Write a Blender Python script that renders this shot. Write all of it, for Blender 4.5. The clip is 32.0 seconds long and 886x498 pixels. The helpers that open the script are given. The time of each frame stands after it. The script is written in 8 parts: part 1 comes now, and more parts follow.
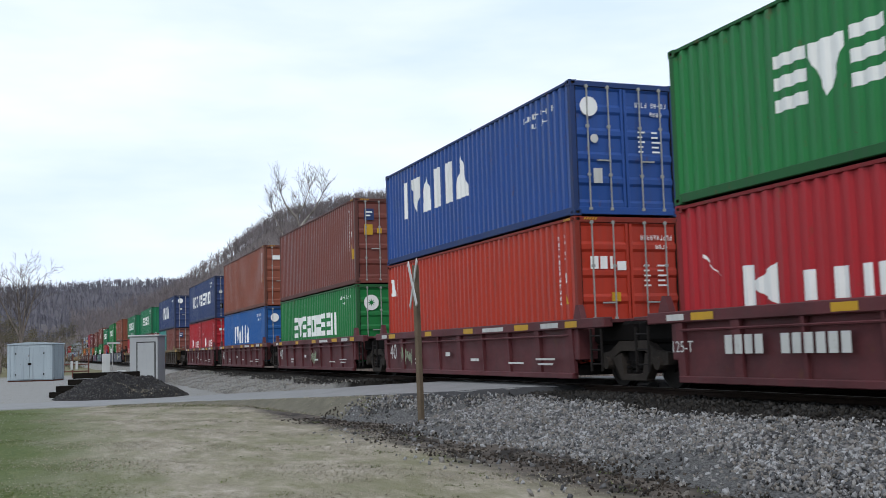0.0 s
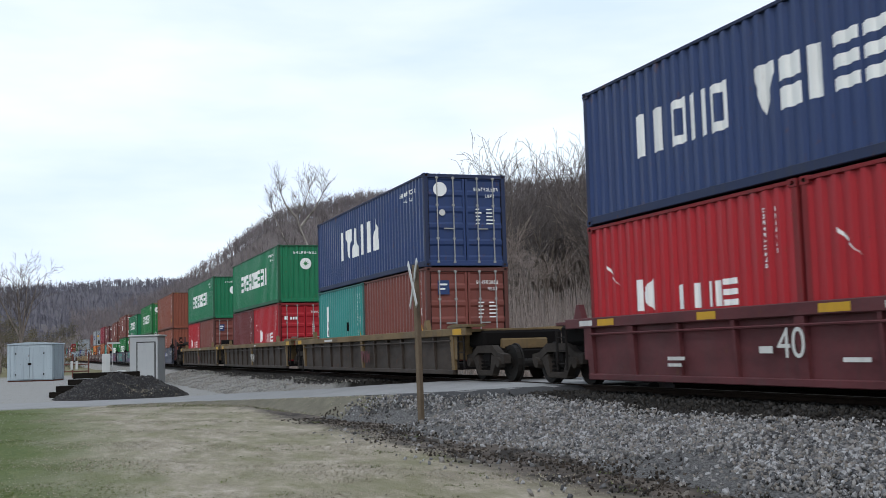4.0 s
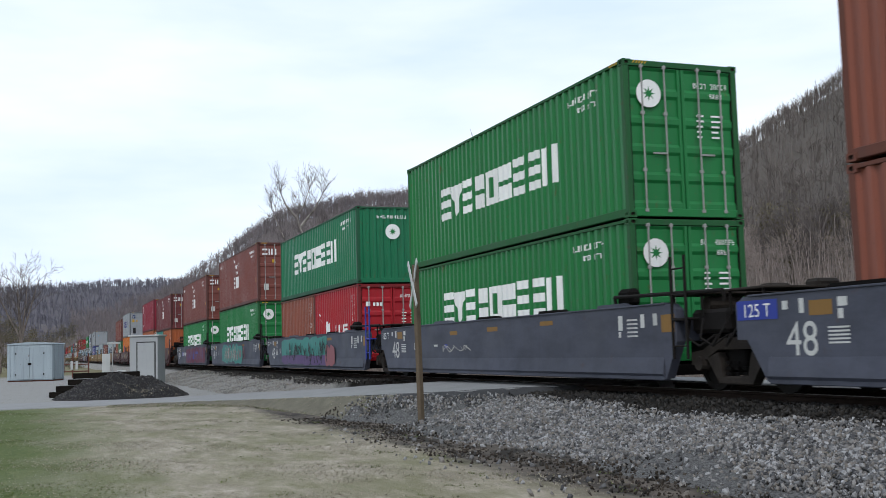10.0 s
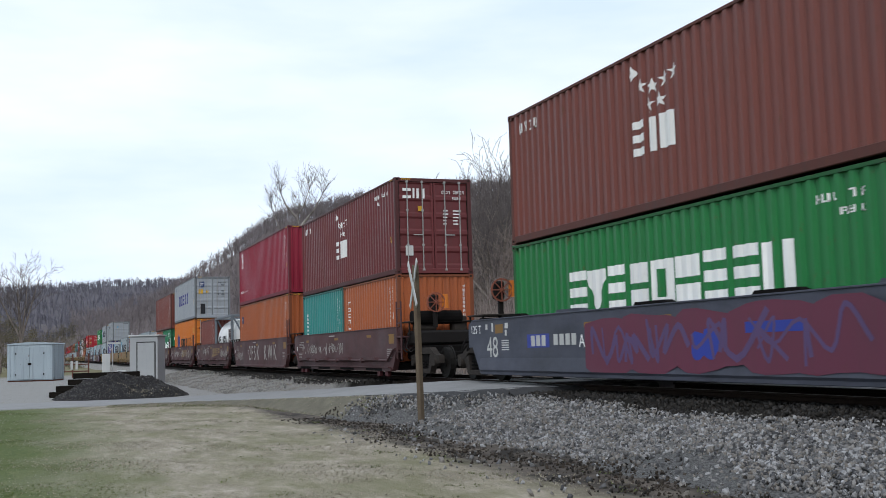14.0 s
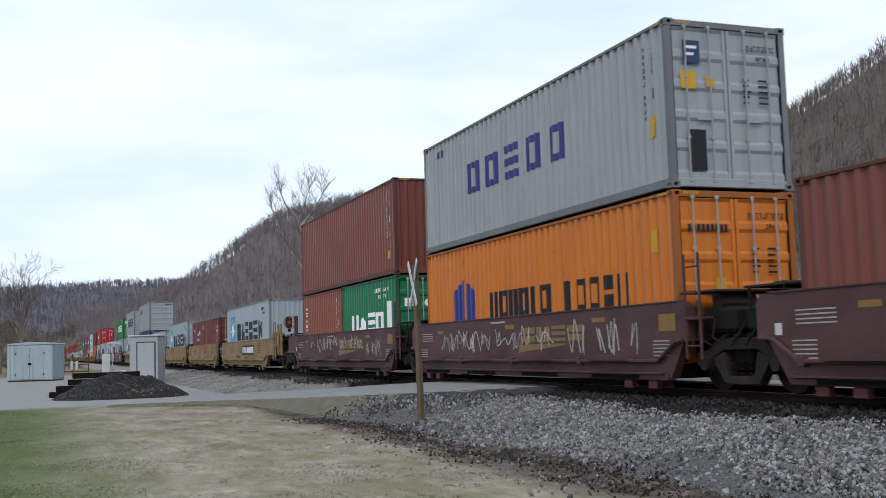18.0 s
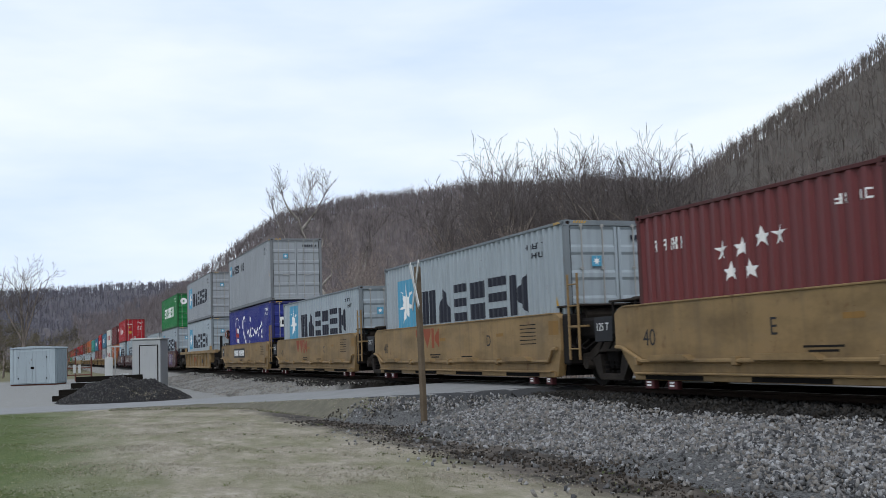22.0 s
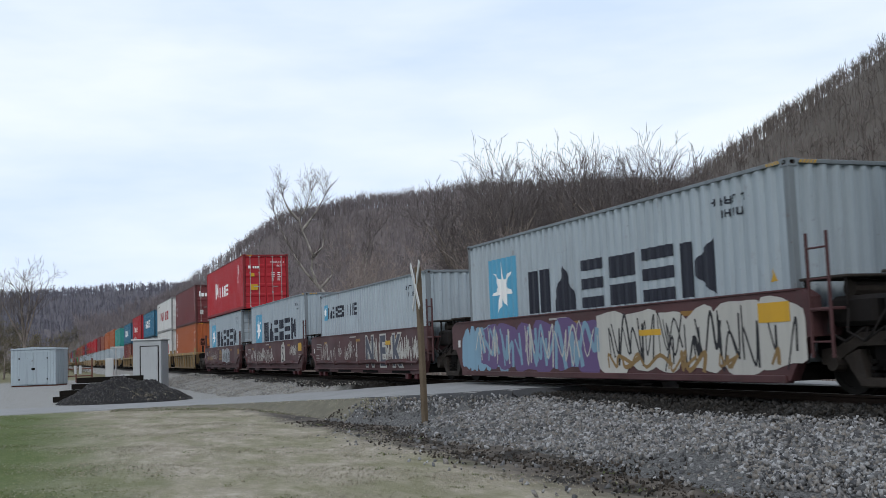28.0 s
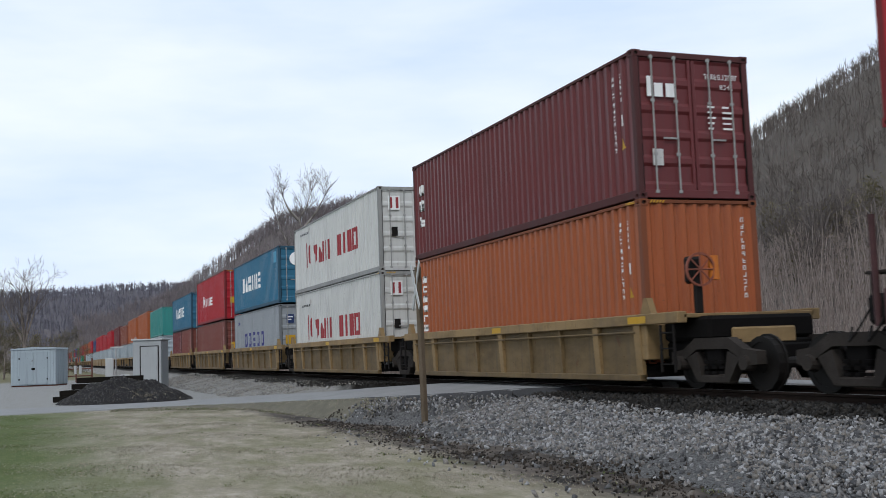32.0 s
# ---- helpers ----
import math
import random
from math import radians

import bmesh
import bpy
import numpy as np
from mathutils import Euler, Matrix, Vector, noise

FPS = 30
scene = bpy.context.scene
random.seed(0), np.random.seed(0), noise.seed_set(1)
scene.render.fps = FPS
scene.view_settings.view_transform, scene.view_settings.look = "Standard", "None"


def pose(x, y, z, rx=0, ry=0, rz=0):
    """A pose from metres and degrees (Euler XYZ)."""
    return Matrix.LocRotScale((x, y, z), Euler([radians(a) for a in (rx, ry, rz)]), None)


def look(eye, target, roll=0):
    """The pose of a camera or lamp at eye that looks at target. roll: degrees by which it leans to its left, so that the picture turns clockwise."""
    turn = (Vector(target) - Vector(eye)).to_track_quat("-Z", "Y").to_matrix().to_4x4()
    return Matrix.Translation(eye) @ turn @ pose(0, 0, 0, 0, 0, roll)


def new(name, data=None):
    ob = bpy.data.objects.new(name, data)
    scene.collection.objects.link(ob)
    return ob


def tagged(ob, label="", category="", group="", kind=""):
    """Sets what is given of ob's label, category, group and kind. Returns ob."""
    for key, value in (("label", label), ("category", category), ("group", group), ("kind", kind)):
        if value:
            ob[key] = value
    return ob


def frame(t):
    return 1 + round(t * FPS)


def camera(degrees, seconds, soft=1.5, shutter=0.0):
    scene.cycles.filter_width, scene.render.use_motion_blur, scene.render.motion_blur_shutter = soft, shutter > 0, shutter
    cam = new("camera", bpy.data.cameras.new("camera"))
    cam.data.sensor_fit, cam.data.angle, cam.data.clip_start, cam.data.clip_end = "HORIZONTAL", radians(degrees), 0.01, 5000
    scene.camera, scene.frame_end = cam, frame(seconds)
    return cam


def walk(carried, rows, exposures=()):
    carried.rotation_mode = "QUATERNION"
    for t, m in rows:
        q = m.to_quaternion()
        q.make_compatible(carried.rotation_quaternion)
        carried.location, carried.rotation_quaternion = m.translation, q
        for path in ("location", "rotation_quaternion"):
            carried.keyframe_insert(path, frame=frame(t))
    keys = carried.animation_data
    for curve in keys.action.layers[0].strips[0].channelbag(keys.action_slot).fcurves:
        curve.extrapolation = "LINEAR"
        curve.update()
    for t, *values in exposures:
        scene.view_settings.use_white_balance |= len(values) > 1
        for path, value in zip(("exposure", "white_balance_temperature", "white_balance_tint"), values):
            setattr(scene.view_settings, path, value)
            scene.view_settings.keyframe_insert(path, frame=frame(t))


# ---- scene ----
# The camera stands on a tripod beside the track and is nudged once, half way through.
EYE = Vector((0.0, 0.0, 1.5))


def gaze(yaw, pitch, roll):
    """yaw to the right of the track's direction (+Y), pitch up, in degrees."""
    a, b = radians(yaw), radians(pitch)
    way = Vector((math.sin(a) * math.cos(b), math.cos(a) * math.cos(b), math.sin(b)))
    return look(EYE, EYE + way, roll)


def nudged(k):
    return gaze(20.662 - 0.121 * k, 5.343 + 0.091 * k, -1.627 - 0.462 * k)


cam = camera(45.3, 32.0, soft=0.85, shutter=0.1)
walk(cam, [(0, nudged(0)), (18.2, nudged(0)), (19.5, nudged(0.27)), (20.4, nudged(0.33)), (21.0, nudged(0.66)),
           (21.9, nudged(0.76)), (22.6, nudged(1)), (32, nudged(1))], exposures=[(0, 0.0, 6500, 10), (19.0, 0.0, 6500, 10), (21.5, -0.14, 6470, 10), (32, -0.14, 6470, 10)])

# ---- overcast daylight ----
world = bpy.data.worlds.new("overcast_sky")
scene.world = world
world.use_nodes = True
nt = world.node_tree
nt.nodes.clear()
w_out = nt.nodes.new("ShaderNodeOutputWorld")
w_bg = nt.nodes.new("ShaderNodeBackground")
w_sky = nt.nodes.new("ShaderNodeTexSky")
w_sky.sky_type = "NISHITA"
w_sky.sun_disc = False
w_sky.sun_elevation = radians(43)
w_sky.sun_rotation = radians(208)
w_tc = nt.nodes.new("ShaderNodeTexCoord")
w_map = nt.nodes.new("ShaderNodeMapping")
w_map.inputs["Scale"].default_value = (1.6, 1.6, 6.5)
w_map.inputs["Rotation"].default_value = (0.0, 0.12, 0.6)
w_n = nt.nodes.new("ShaderNodeTexNoise")
w_n.inputs["Scale"].default_value = 1.5
w_n.inputs["Detail"].default_value = 5.0
w_n.inputs["Roughness"].default_value = 0.52
w_ramp = nt.nodes.new("ShaderNodeValToRGB")
w_ramp.color_ramp.elements[0].position, w_ramp.color_ramp.elements[0].color = 0.33, (7.9, 9.5, 12.0, 1)
w_ramp.color_ramp.elements[1].position, w_ramp.color_ramp.elements[1].color = 0.62, (10.7, 11.6, 12.4, 1)
w_mix = nt.nodes.new("ShaderNodeMix")
w_mix.data_type = "RGBA"
w_mix.inputs[0].default_value = 0.9
nt.links.new(w_tc.outputs["Generated"], w_map.inputs["Vector"])
nt.links.new(w_map.outputs[0], w_n.inputs["Vector"])
nt.links.new(w_n.outputs["Fac"], w_ramp.inputs[0])
nt.links.new(w_sky.outputs[0], w_mix.inputs[6])
nt.links.new(w_ramp.outputs[0], w_mix.inputs[7])
nt.links.new(w_mix.outputs[2], w_bg.inputs["Color"])
w_bg.inputs["Strength"].default_value = 0.1
nt.links.new(w_bg.outputs[0], w_out.inputs["Surface"])

sun = new("sun", bpy.data.lights.new("sun", "SUN"))
sun.data.energy = 1.1
sun.data.angle = radians(14)
sun.data.color = (1.0, 0.97, 0.93)
sun.matrix_world = look((-30, -56, 56), (0, 0, 0))

# ---- materials ----


def base(name, rough=0.8, metal=0.0):
    m = bpy.data.materials.new(name)
    m.use_nodes = True
    b = m.node_tree.nodes["Principled BSDF"]
    b.inputs["Roughness"].default_value = rough
    b.inputs["Metallic"].default_value = metal
    b.inputs["Specular IOR Level"].default_value = 0.25
    return m, m.node_tree, b


def noise_node(t, scale, detail=4.0, rough=0.55, stretch=None, space="Object"):
    tc = t.nodes.new("ShaderNodeTexCoord")
    n = t.nodes.new("ShaderNodeTexNoise")
    n.inputs["Scale"].default_value = scale
    n.inputs["Detail"].default_value = detail
    n.inputs["Roughness"].default_value = rough
    if stretch:
        mp = t.nodes.new("ShaderNodeMapping")
        mp.inputs["Scale"].default_value = stretch
        t.links.new(tc.outputs[space], mp.inputs["Vector"])
        t.links.new(mp.outputs[0], n.inputs["Vector"])
    else:
        t.links.new(tc.outputs[space], n.inputs["Vector"])
    return n.outputs["Fac"]


def ramp_node(t, fac, stops):
    r = t.nodes.new("ShaderNodeValToRGB")
    e = r.color_ramp.elements
    while len(e) < len(stops):
        e.new(0.5)
    for k, (p, c) in zip(e, stops):
        k.position, k.color = p, (*c, 1) if len(c) == 3 else c
    t.links.new(fac, r.inputs[0])
    return r.outputs[0]


def grey(v):
    return (v, v, v)


def mix_node(t, fac, a, b, mode="MIX"):
    m = t.nodes.new("ShaderNodeMix")
    m.data_type, m.blend_type = "RGBA", mode
    for v, s in ((fac, m.inputs[0]), (a, m.inputs[6]), (b, m.inputs[7])):
        if isinstance(v, (int, float)):
            s.default_value = v
        elif isinstance(v, tuple):
            s.default_value = (*v, 1)
        else:
            t.links.new(v, s)
    return m.outputs[2]


def bump_node(t, b, height, strength, dist=0.02):
    n = t.nodes.new("ShaderNodeBump")
    n.inputs["Strength"].default_value = strength
    n.inputs["Distance"].default_value = dist
    t.links.new(height, n.inputs["Height"])
    t.links.new(n.outputs[0], b.inputs["Normal"])


def tint(c, k):
    return tuple(min(1, x * k) for x in c)


PAINT_DEPTH = 0.7              # weathered coats are deeper than fresh ones
RUST = (0.11, 0.045, 0.02)
COLOURS = {}                   # container paint name -> base colour


def paint(name, c, rough=0.42, dirt=0.48, rust=0.3, fade=0.35, soot=0.0):
    """Weathered paint on steel: fading in patches, rain streaks, rust spots."""
    m, t, b = base(name, rough)
    b.inputs["Specular IOR Level"].default_value = 0.26 if rough < 0.58 else 0.2
    COLOURS[name] = c
    c = tuple(PAINT_DEPTH * x for x in c)
    patch = noise_node(t, 0.55, 5)
    col = mix_node(t, patch, tint(c, 1 - fade * 0.55), tuple(min(1, x * (1 + 0.25 * fade) + 0.03 * fade) for x in c))
    streak = ramp_node(t, noise_node(t, 1.0, 4, 0.6, (6.0, 6.0, 0.35)), [(0.5, grey(0)), (0.78, grey(dirt))])
    col = mix_node(t, streak, col, tuple(0.45 * x + 0.03 for x in c))
    if soot:
        col = mix_node(t, ramp_node(t, noise_node(t, 0.8, 6, 0.66, (1.0, 1.0, 2.2)), [(0.4, grey(0)), (0.7, grey(soot))]), col, tuple(0.3 * x + 0.006 for x in c))
        dust = ramp_node(t, noise_node(t, 1.7, 5, 0.7, (1.0, 0.6, 1.6)), [(0.5, grey(0)), (0.8, grey(0.5 * soot))])
        col = mix_node(t, dust, col, tuple(0.6 * x + 0.05 for x in c))
    spots = ramp_node(t, noise_node(t, 3.3, 6, 0.68, (1.3, 1.0, 0.7)), [(0.62, grey(0)), (0.72, grey(rust * 2))])
    col = mix_node(t, spots, col, RUST)
    scab = ramp_node(t, noise_node(t, 14, 5, 0.7), [(0.66, grey(0)), (0.7, grey(min(1, rust * 2.4)))])
    col = mix_node(t, scab, col, tint(RUST, 0.7))
    info = t.nodes.new("ShaderNodeObjectInfo")
    vary = ramp_node(t, info.outputs["Random"], [(0, grey(0.93)), (1, grey(1.05))])
    col = mix_node(t, 1.0, col, vary, "MULTIPLY")
    t.links.new(col, b.inputs["Base Color"])
    fine = noise_node(t, 22, 3)
    rr = ramp_node(t, patch, [(0.3, grey(rough - 0.1)), (0.7, grey(min(1, rough + 0.16)))])
    t.links.new(rr, b.inputs["Roughness"])
    bump_node(t, b, mix_node(t, 0.3, patch, fine), 0.25, 0.01)
    return m


def plain(name, c, rough=0.7, metal=0.0, var=0.25, scale=4.0, bump=0.3, dist=0.01, spec=0.15):
    m, t, b = base(name, rough, metal)
    b.inputs["Specular IOR Level"].default_value = spec
    f = noise_node(t, scale, 5)
    f2 = noise_node(t, scale * 9, 3)
    col = mix_node(t, f, tint(c, 1 - var), tint(c, 1 + var))
    col = mix_node(t, ramp_node(t, f2, [(0.35, grey(0)), (0.75, grey(0.35))]), col, tint(c, 0.55))
    t.links.new(col, b.inputs["Base Color"])
    if bump:
        bump_node(t, b, f2, bump, dist)
    return m


# container paints
GREEN = paint("green_container_paint", (0.012, 0.25, 0.06))
GREEN_B = paint("bluish_green_container_paint", (0.012, 0.23, 0.1))
BLUE = paint("blue_container_paint", (0.02, 0.092, 0.38))
NAVY = paint("dark_blue_container_paint", (0.028, 0.06, 0.185))
COBALT = paint("cobalt_container_paint", (0.028, 0.04, 0.29))
SKYBLUE = paint("sky_blue_container_paint", (0.016, 0.14, 0.46))
SLATEBLUE = paint("grey_blue_container_paint", (0.035, 0.19, 0.32))
REDO = paint("orange_red_container_paint", (0.58, 0.045, 0.018))
RED = paint("red_container_paint", (0.52, 0.012, 0.024))
CRIMSON = paint("crimson_container_paint", (0.36, 0.02, 0.05))
BROWN = paint("brown_container_paint", (0.25, 0.07, 0.053))
REDBROWN = paint("red_brown_container_paint", (0.33, 0.095, 0.055))
MAROON = paint("maroon_container_paint", (0.19, 0.036, 0.038))
ORANGE = paint("rusty_orange_container_paint", (0.5, 0.13, 0.04))
BRIGHT = paint("bright_orange_container_paint", (0.84, 0.235, 0.02))
TEAL = paint("teal_container_paint", (0.045, 0.33, 0.3))
SILVER = paint("silver_grey_container_paint", (0.42, 0.45, 0.48), rust=0.12)
PALE = paint("pale_blue_grey_container_paint", (0.46, 0.53, 0.58), rust=0.16)
OFFWHITE = paint("off_white_container_paint", (0.8, 0.8, 0.77), rust=0.2)
LOCKBAR = plain("dull_galvanised_bar", (0.32, 0.32, 0.31), 0.55, 0.0)
CASTSHADE = plain("shaded_recess_steel", (0.045, 0.03, 0.026), 0.8, 0, 0.5, 9)
# markings
WHITE = paint("white_marking_paint", (1.18, 1.18, 1.16), 0.55, 0.25, 0.06)
BLACK = paint("blue_black_marking_paint", (0.018, 0.022, 0.04), 0.5, 0.1, 0.02)
INK = paint("violet_blue_marking_paint", (0.05, 0.05, 0.26), 0.5, 0.1, 0.02)
SKY = paint("light_blue_marking_paint", (0.12, 0.45, 0.68), 0.5, 0.2, 0.03)
YELLOW = paint("yellow_marking_paint", (0.75, 0.42, 0.02), 0.5, 0.3, 0.1)
AMBER = paint("faded_amber_patch_paint", (0.36, 0.19, 0.045), 0.6, 0.6, 0.3, 0.6)
FADED = paint("faded_stencil_paint", (0.5, 0.48, 0.45), 0.6, 0.5, 0.2)
ROYAL = paint("royal_blue_marking_paint", (0.03, 0.06, 0.42), 0.5, 0.2, 0.03)
DARKRED = paint("dark_red_marking_paint", (0.42, 0.05, 0.06), 0.5, 0.2, 0.03)
# well cars
CAR_M = paint("maroon_car_paint", (0.15, 0.036, 0.042), 0.6, 0.5, 0.3, 0.4, 0.6)
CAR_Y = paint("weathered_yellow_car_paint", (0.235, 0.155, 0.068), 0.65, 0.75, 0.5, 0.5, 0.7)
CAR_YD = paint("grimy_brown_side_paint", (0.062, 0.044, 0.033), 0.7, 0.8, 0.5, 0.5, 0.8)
CAR_G = paint("slate_grey_car_paint", (0.098, 0.106, 0.145), 0.6, 0.4, 0.12, 0.4, 0.6)
CAR_B = paint("brown_car_paint", (0.12, 0.05, 0.052), 0.62, 0.4, 0.2, 0.4, 0.6)
CAR_T = paint("tan_yellow_car_paint", (0.4, 0.26, 0.115), 0.62, 0.65, 0.35, 0.45, 0.65)
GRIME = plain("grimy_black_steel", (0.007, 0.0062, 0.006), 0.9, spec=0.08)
STEEL = plain("galvanised_steel", (0.42, 0.42, 0.42), 0.5, 0.6)
FRAMESTEEL = plain("dusty_cast_steel", (0.036, 0.03, 0.026), 0.9, 0, 0.5, 5, 0.5, 0.02)
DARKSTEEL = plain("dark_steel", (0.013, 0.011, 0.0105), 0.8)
TREAD = plain("worn_shaded_wheel_steel", (0.012, 0.0105, 0.0095), 0.7)
# ---- mesh building ----


class Shape:
    """Collects vertices and faces of one mesh."""

    def __init__(self):
        self.v, self.f = [], []

    def add(self, vs, fs):
        n = len(self.v)
        self.v.extend(vs)
        self.f.extend([tuple(i + n for i in q) for q in fs])
        return self

    def box(self, x0, x1, y0, y1, z0, z1, c=0.0):
        """A block; c: width of its chamfered edges."""
        if c <= 0:
            p = [(x, y, z) for z in (z0, z1) for x, y in ((x0, y0), (x1, y0), (x1, y1), (x0, y1))]
            return self.add(p, [(3, 2, 1, 0), (4, 5, 6, 7), (0, 1, 5, 4), (1, 2, 6, 5), (2, 3, 7, 6), (3, 0, 4, 7)])
        vs, ids = [], {}
        for i, x in enumerate((x0, x1)):
            for j, y in enumerate((y0, y1)):
                for k, z in enumerate((z0, z1)):
                    sx, sy, sz = (c, -c)[i], (c, -c)[j], (c, -c)[k]
                    for a, q in enumerate(((x, y + sy, z + sz), (x + sx, y, z + sz), (x + sx, y + sy, z))):
                        ids[i, j, k, a] = len(vs)
                        vs.append(q)
        fs = []
        for s in (0, 1):
            fs.append([ids[s, j, k, 0] for j, k in ((0, 0), (0, 1), (1, 1), (1, 0))][::1 if s == 0 else -1])
            fs.append([ids[i, s, k, 1] for i, k in ((0, 0), (1, 0), (1, 1), (0, 1))][::1 if s == 0 else -1])
            fs.append([ids[i, j, s, 2] for i, j in ((0, 0), (0, 1), (1, 1), (1, 0))][::1 if s == 0 else -1])
        for a, b in ((0, 0), (0, 1), (1, 0), (1, 1)):
            fs.append((ids[a, b, 0, 0], ids[a, b, 1, 0], ids[a, b, 1, 1], ids[a, b, 0, 1]))
            fs.append((ids[a, 0, b, 0], ids[a, 0, b, 2], ids[a, 1, b, 2], ids[a, 1, b, 0]))
            fs.append((ids[0, a, b, 1], ids[1, a, b, 1], ids[1, a, b, 2], ids[0, a, b, 2]))
        for i in (0, 1):
            for j in (0, 1):
                for k in (0, 1):
                    fs.append((ids[i, j, k, 0], ids[i, j, k, 1], ids[i, j, k, 2]))
        return self.add(vs, fs)

    def tube(self, a, b, r0, r1=None, n=8, caps=True):
        """A round bar from a to b."""
        r1 = r0 if r1 is None else r1
        a, b = Vector(a), Vector(b)
        w = (b - a).normalized()
        u = w.orthogonal().normalized()
        s = w.cross(u)
        vs = []
        for p, r in ((a, r0), (b, r1)):
            for i in range(n):
                q = 2 * math.pi * i / n
                vs.append(tuple(p + u * (r * math.cos(q)) + s * (r * math.sin(q))))
        fs = [(i, (i + 1) % n, n + (i + 1) % n, n + i) for i in range(n)]
        if caps:
            fs += [tuple(range(n - 1, -1, -1)), tuple(range(n, 2 * n))]
        return self.add(vs, fs)

    def prism(self, outline, x0, x1):
        """An outline of (y, z), thick from x0 to x1."""
        n = len(outline)
        vs = [(x0, y, z) for y, z in outline] + [(x1, y, z) for y, z in outline]
        fs = [tuple(range(n)), tuple(range(2 * n - 1, n - 1, -1))]
        fs += [(i, n + i, n + (i + 1) % n, (i + 1) % n) for i in range(n)]
        return self.add(vs, fs)

    def prism_y(self, outline, y0, y1):
        """An outline of (x, z), long from y0 to y1."""
        n = len(outline)
        vs = [(x, y0, z) for x, z in outline] + [(x, y1, z) for x, z in outline]
        fs = [tuple(range(n)), tuple(range(2 * n - 1, n - 1, -1))]
        fs += [(i, n + i, n + (i + 1) % n, (i + 1) % n) for i in range(n)]
        return self.add(vs, fs)

    def ring(self, centre, axis, r0, r1, w, n=20):
        """A flat ring of inner radius r0, outer r1 and width w along the axis."""
        c, w_ = Vector(centre), Vector(axis).normalized()
        u = w_.orthogonal().normalized()
        s = w_.cross(u)
        vs = []
        for r, d in ((r0, -w / 2), (r1, -w / 2), (r1, w / 2), (r0, w / 2)):
            for i in range(n):
                q = 2 * math.pi * i / n
                vs.append(tuple(c + w_ * d + u * (r * math.cos(q)) + s * (r * math.sin(q))))
        fs = []
        for k in range(4):
            o, p = k * n, ((k + 1) % 4) * n
            fs += [(o + i, o + (i + 1) % n, p + (i + 1) % n, p + i) for i in range(n)]
        return self.add(vs, fs)


MESHES = {}


def mesh_of(key, material, build, smooth=False):
    """One mesh per key and material, shared by all alike parts."""
    k = (key, material.name)
    if k not in MESHES:
        s = build()
        me = bpy.data.meshes.new(str(key if isinstance(key, str) else key[0]))
        me.from_pydata(s.v, [], s.f)
        bm = bmesh.new()
        bm.from_mesh(me)
        bmesh.ops.recalc_face_normals(bm, faces=bm.faces)
        bm.to_mesh(me)
        bm.free()
        me.materials.append(material)
        if smooth:
            me.polygons.foreach_set("use_smooth", [True] * len(me.polygons))
        MESHES[k] = me
    return MESHES[k]


def part(name, mesh, parent, label="", loc=None):
    ob = new(name, mesh)
    ob.parent = parent
    if loc:
        ob.location = loc
    if label:
        tagged(ob, label)
    return ob


def thing(name, label, category, group="", at=(0, 0, 0)):
    ob = new(name)
    ob.empty_display_size = 0.2
    ob.location = at
    return tagged(ob, label, category, group)


# ---- containers ----
TRACK, RAIL, HALF = 10.98, 0.70, 1.219
SPEED = 14.978
MOVERS = []                      # (thing, place along the track at the start)
PITCH, DEEP = 0.278, 0.05       # corrugation of the side walls


def waves(length):
    """Points (y, depth) of a corrugated wall between its posts."""
    a, b = 0.13, length - 0.13
    n = max(4, round((b - a) / PITCH))
    p = (b - a) / n
    out = []
    for i in range(n):
        y = a + i * p
        out += [(y, 0.0), (y + 0.31 * p, 0.0), (y + 0.49 * p, DEEP), (y + 0.82 * p, DEEP)]
    out.append((b, 0.0))
    return out


def depth_at(pts, y):
    for (a, da), (b, db) in zip(pts, pts[1:]):
        if a <= y <= b:
            return da + (db - da) * (y - a) / max(1e-6, b - a)
    return 0.0


def side_panel(length, high, sign):
    def build():
        s = Shape()
        pts = waves(length)
        x0 = HALF - 0.012
        vs = []
        for y, d in pts:
            vs += [(sign * (x0 - d), y, 0.16), (sign * (x0 - d), y, high - 0.07)]
        n = len(pts)
        return s.add(vs, [(2 * i, 2 * i + 2, 2 * i + 3, 2 * i + 1) for i in range(n - 1)])
    return build


def end_wall(high, y, out):
    """Corrugated end wall; out: -1 faces forward, 1 backward."""
    def build():
        s = Shape()
        vs, a, n = [], 0.12, 9
        w = (2 * HALF - 2 * a) / n
        pts = []
        for i in range(n):
            x = -HALF + a + i * w
            pts += [(x, 0.0), (x + 0.3 * w, 0.0), (x + 0.5 * w, 0.045), (x + 0.8 * w, 0.045)]
        pts.append((HALF - a, 0.0))
        for x, d in pts:
            yy = y - out * (0.02 + d)
            vs += [(x, yy, 0.16), (x, yy, high - 0.07)]
        return s.add(vs, [(2 * i, 2 * i + 2, 2 * i + 3, 2 * i + 1) for i in range(len(pts) - 1)])
    return build


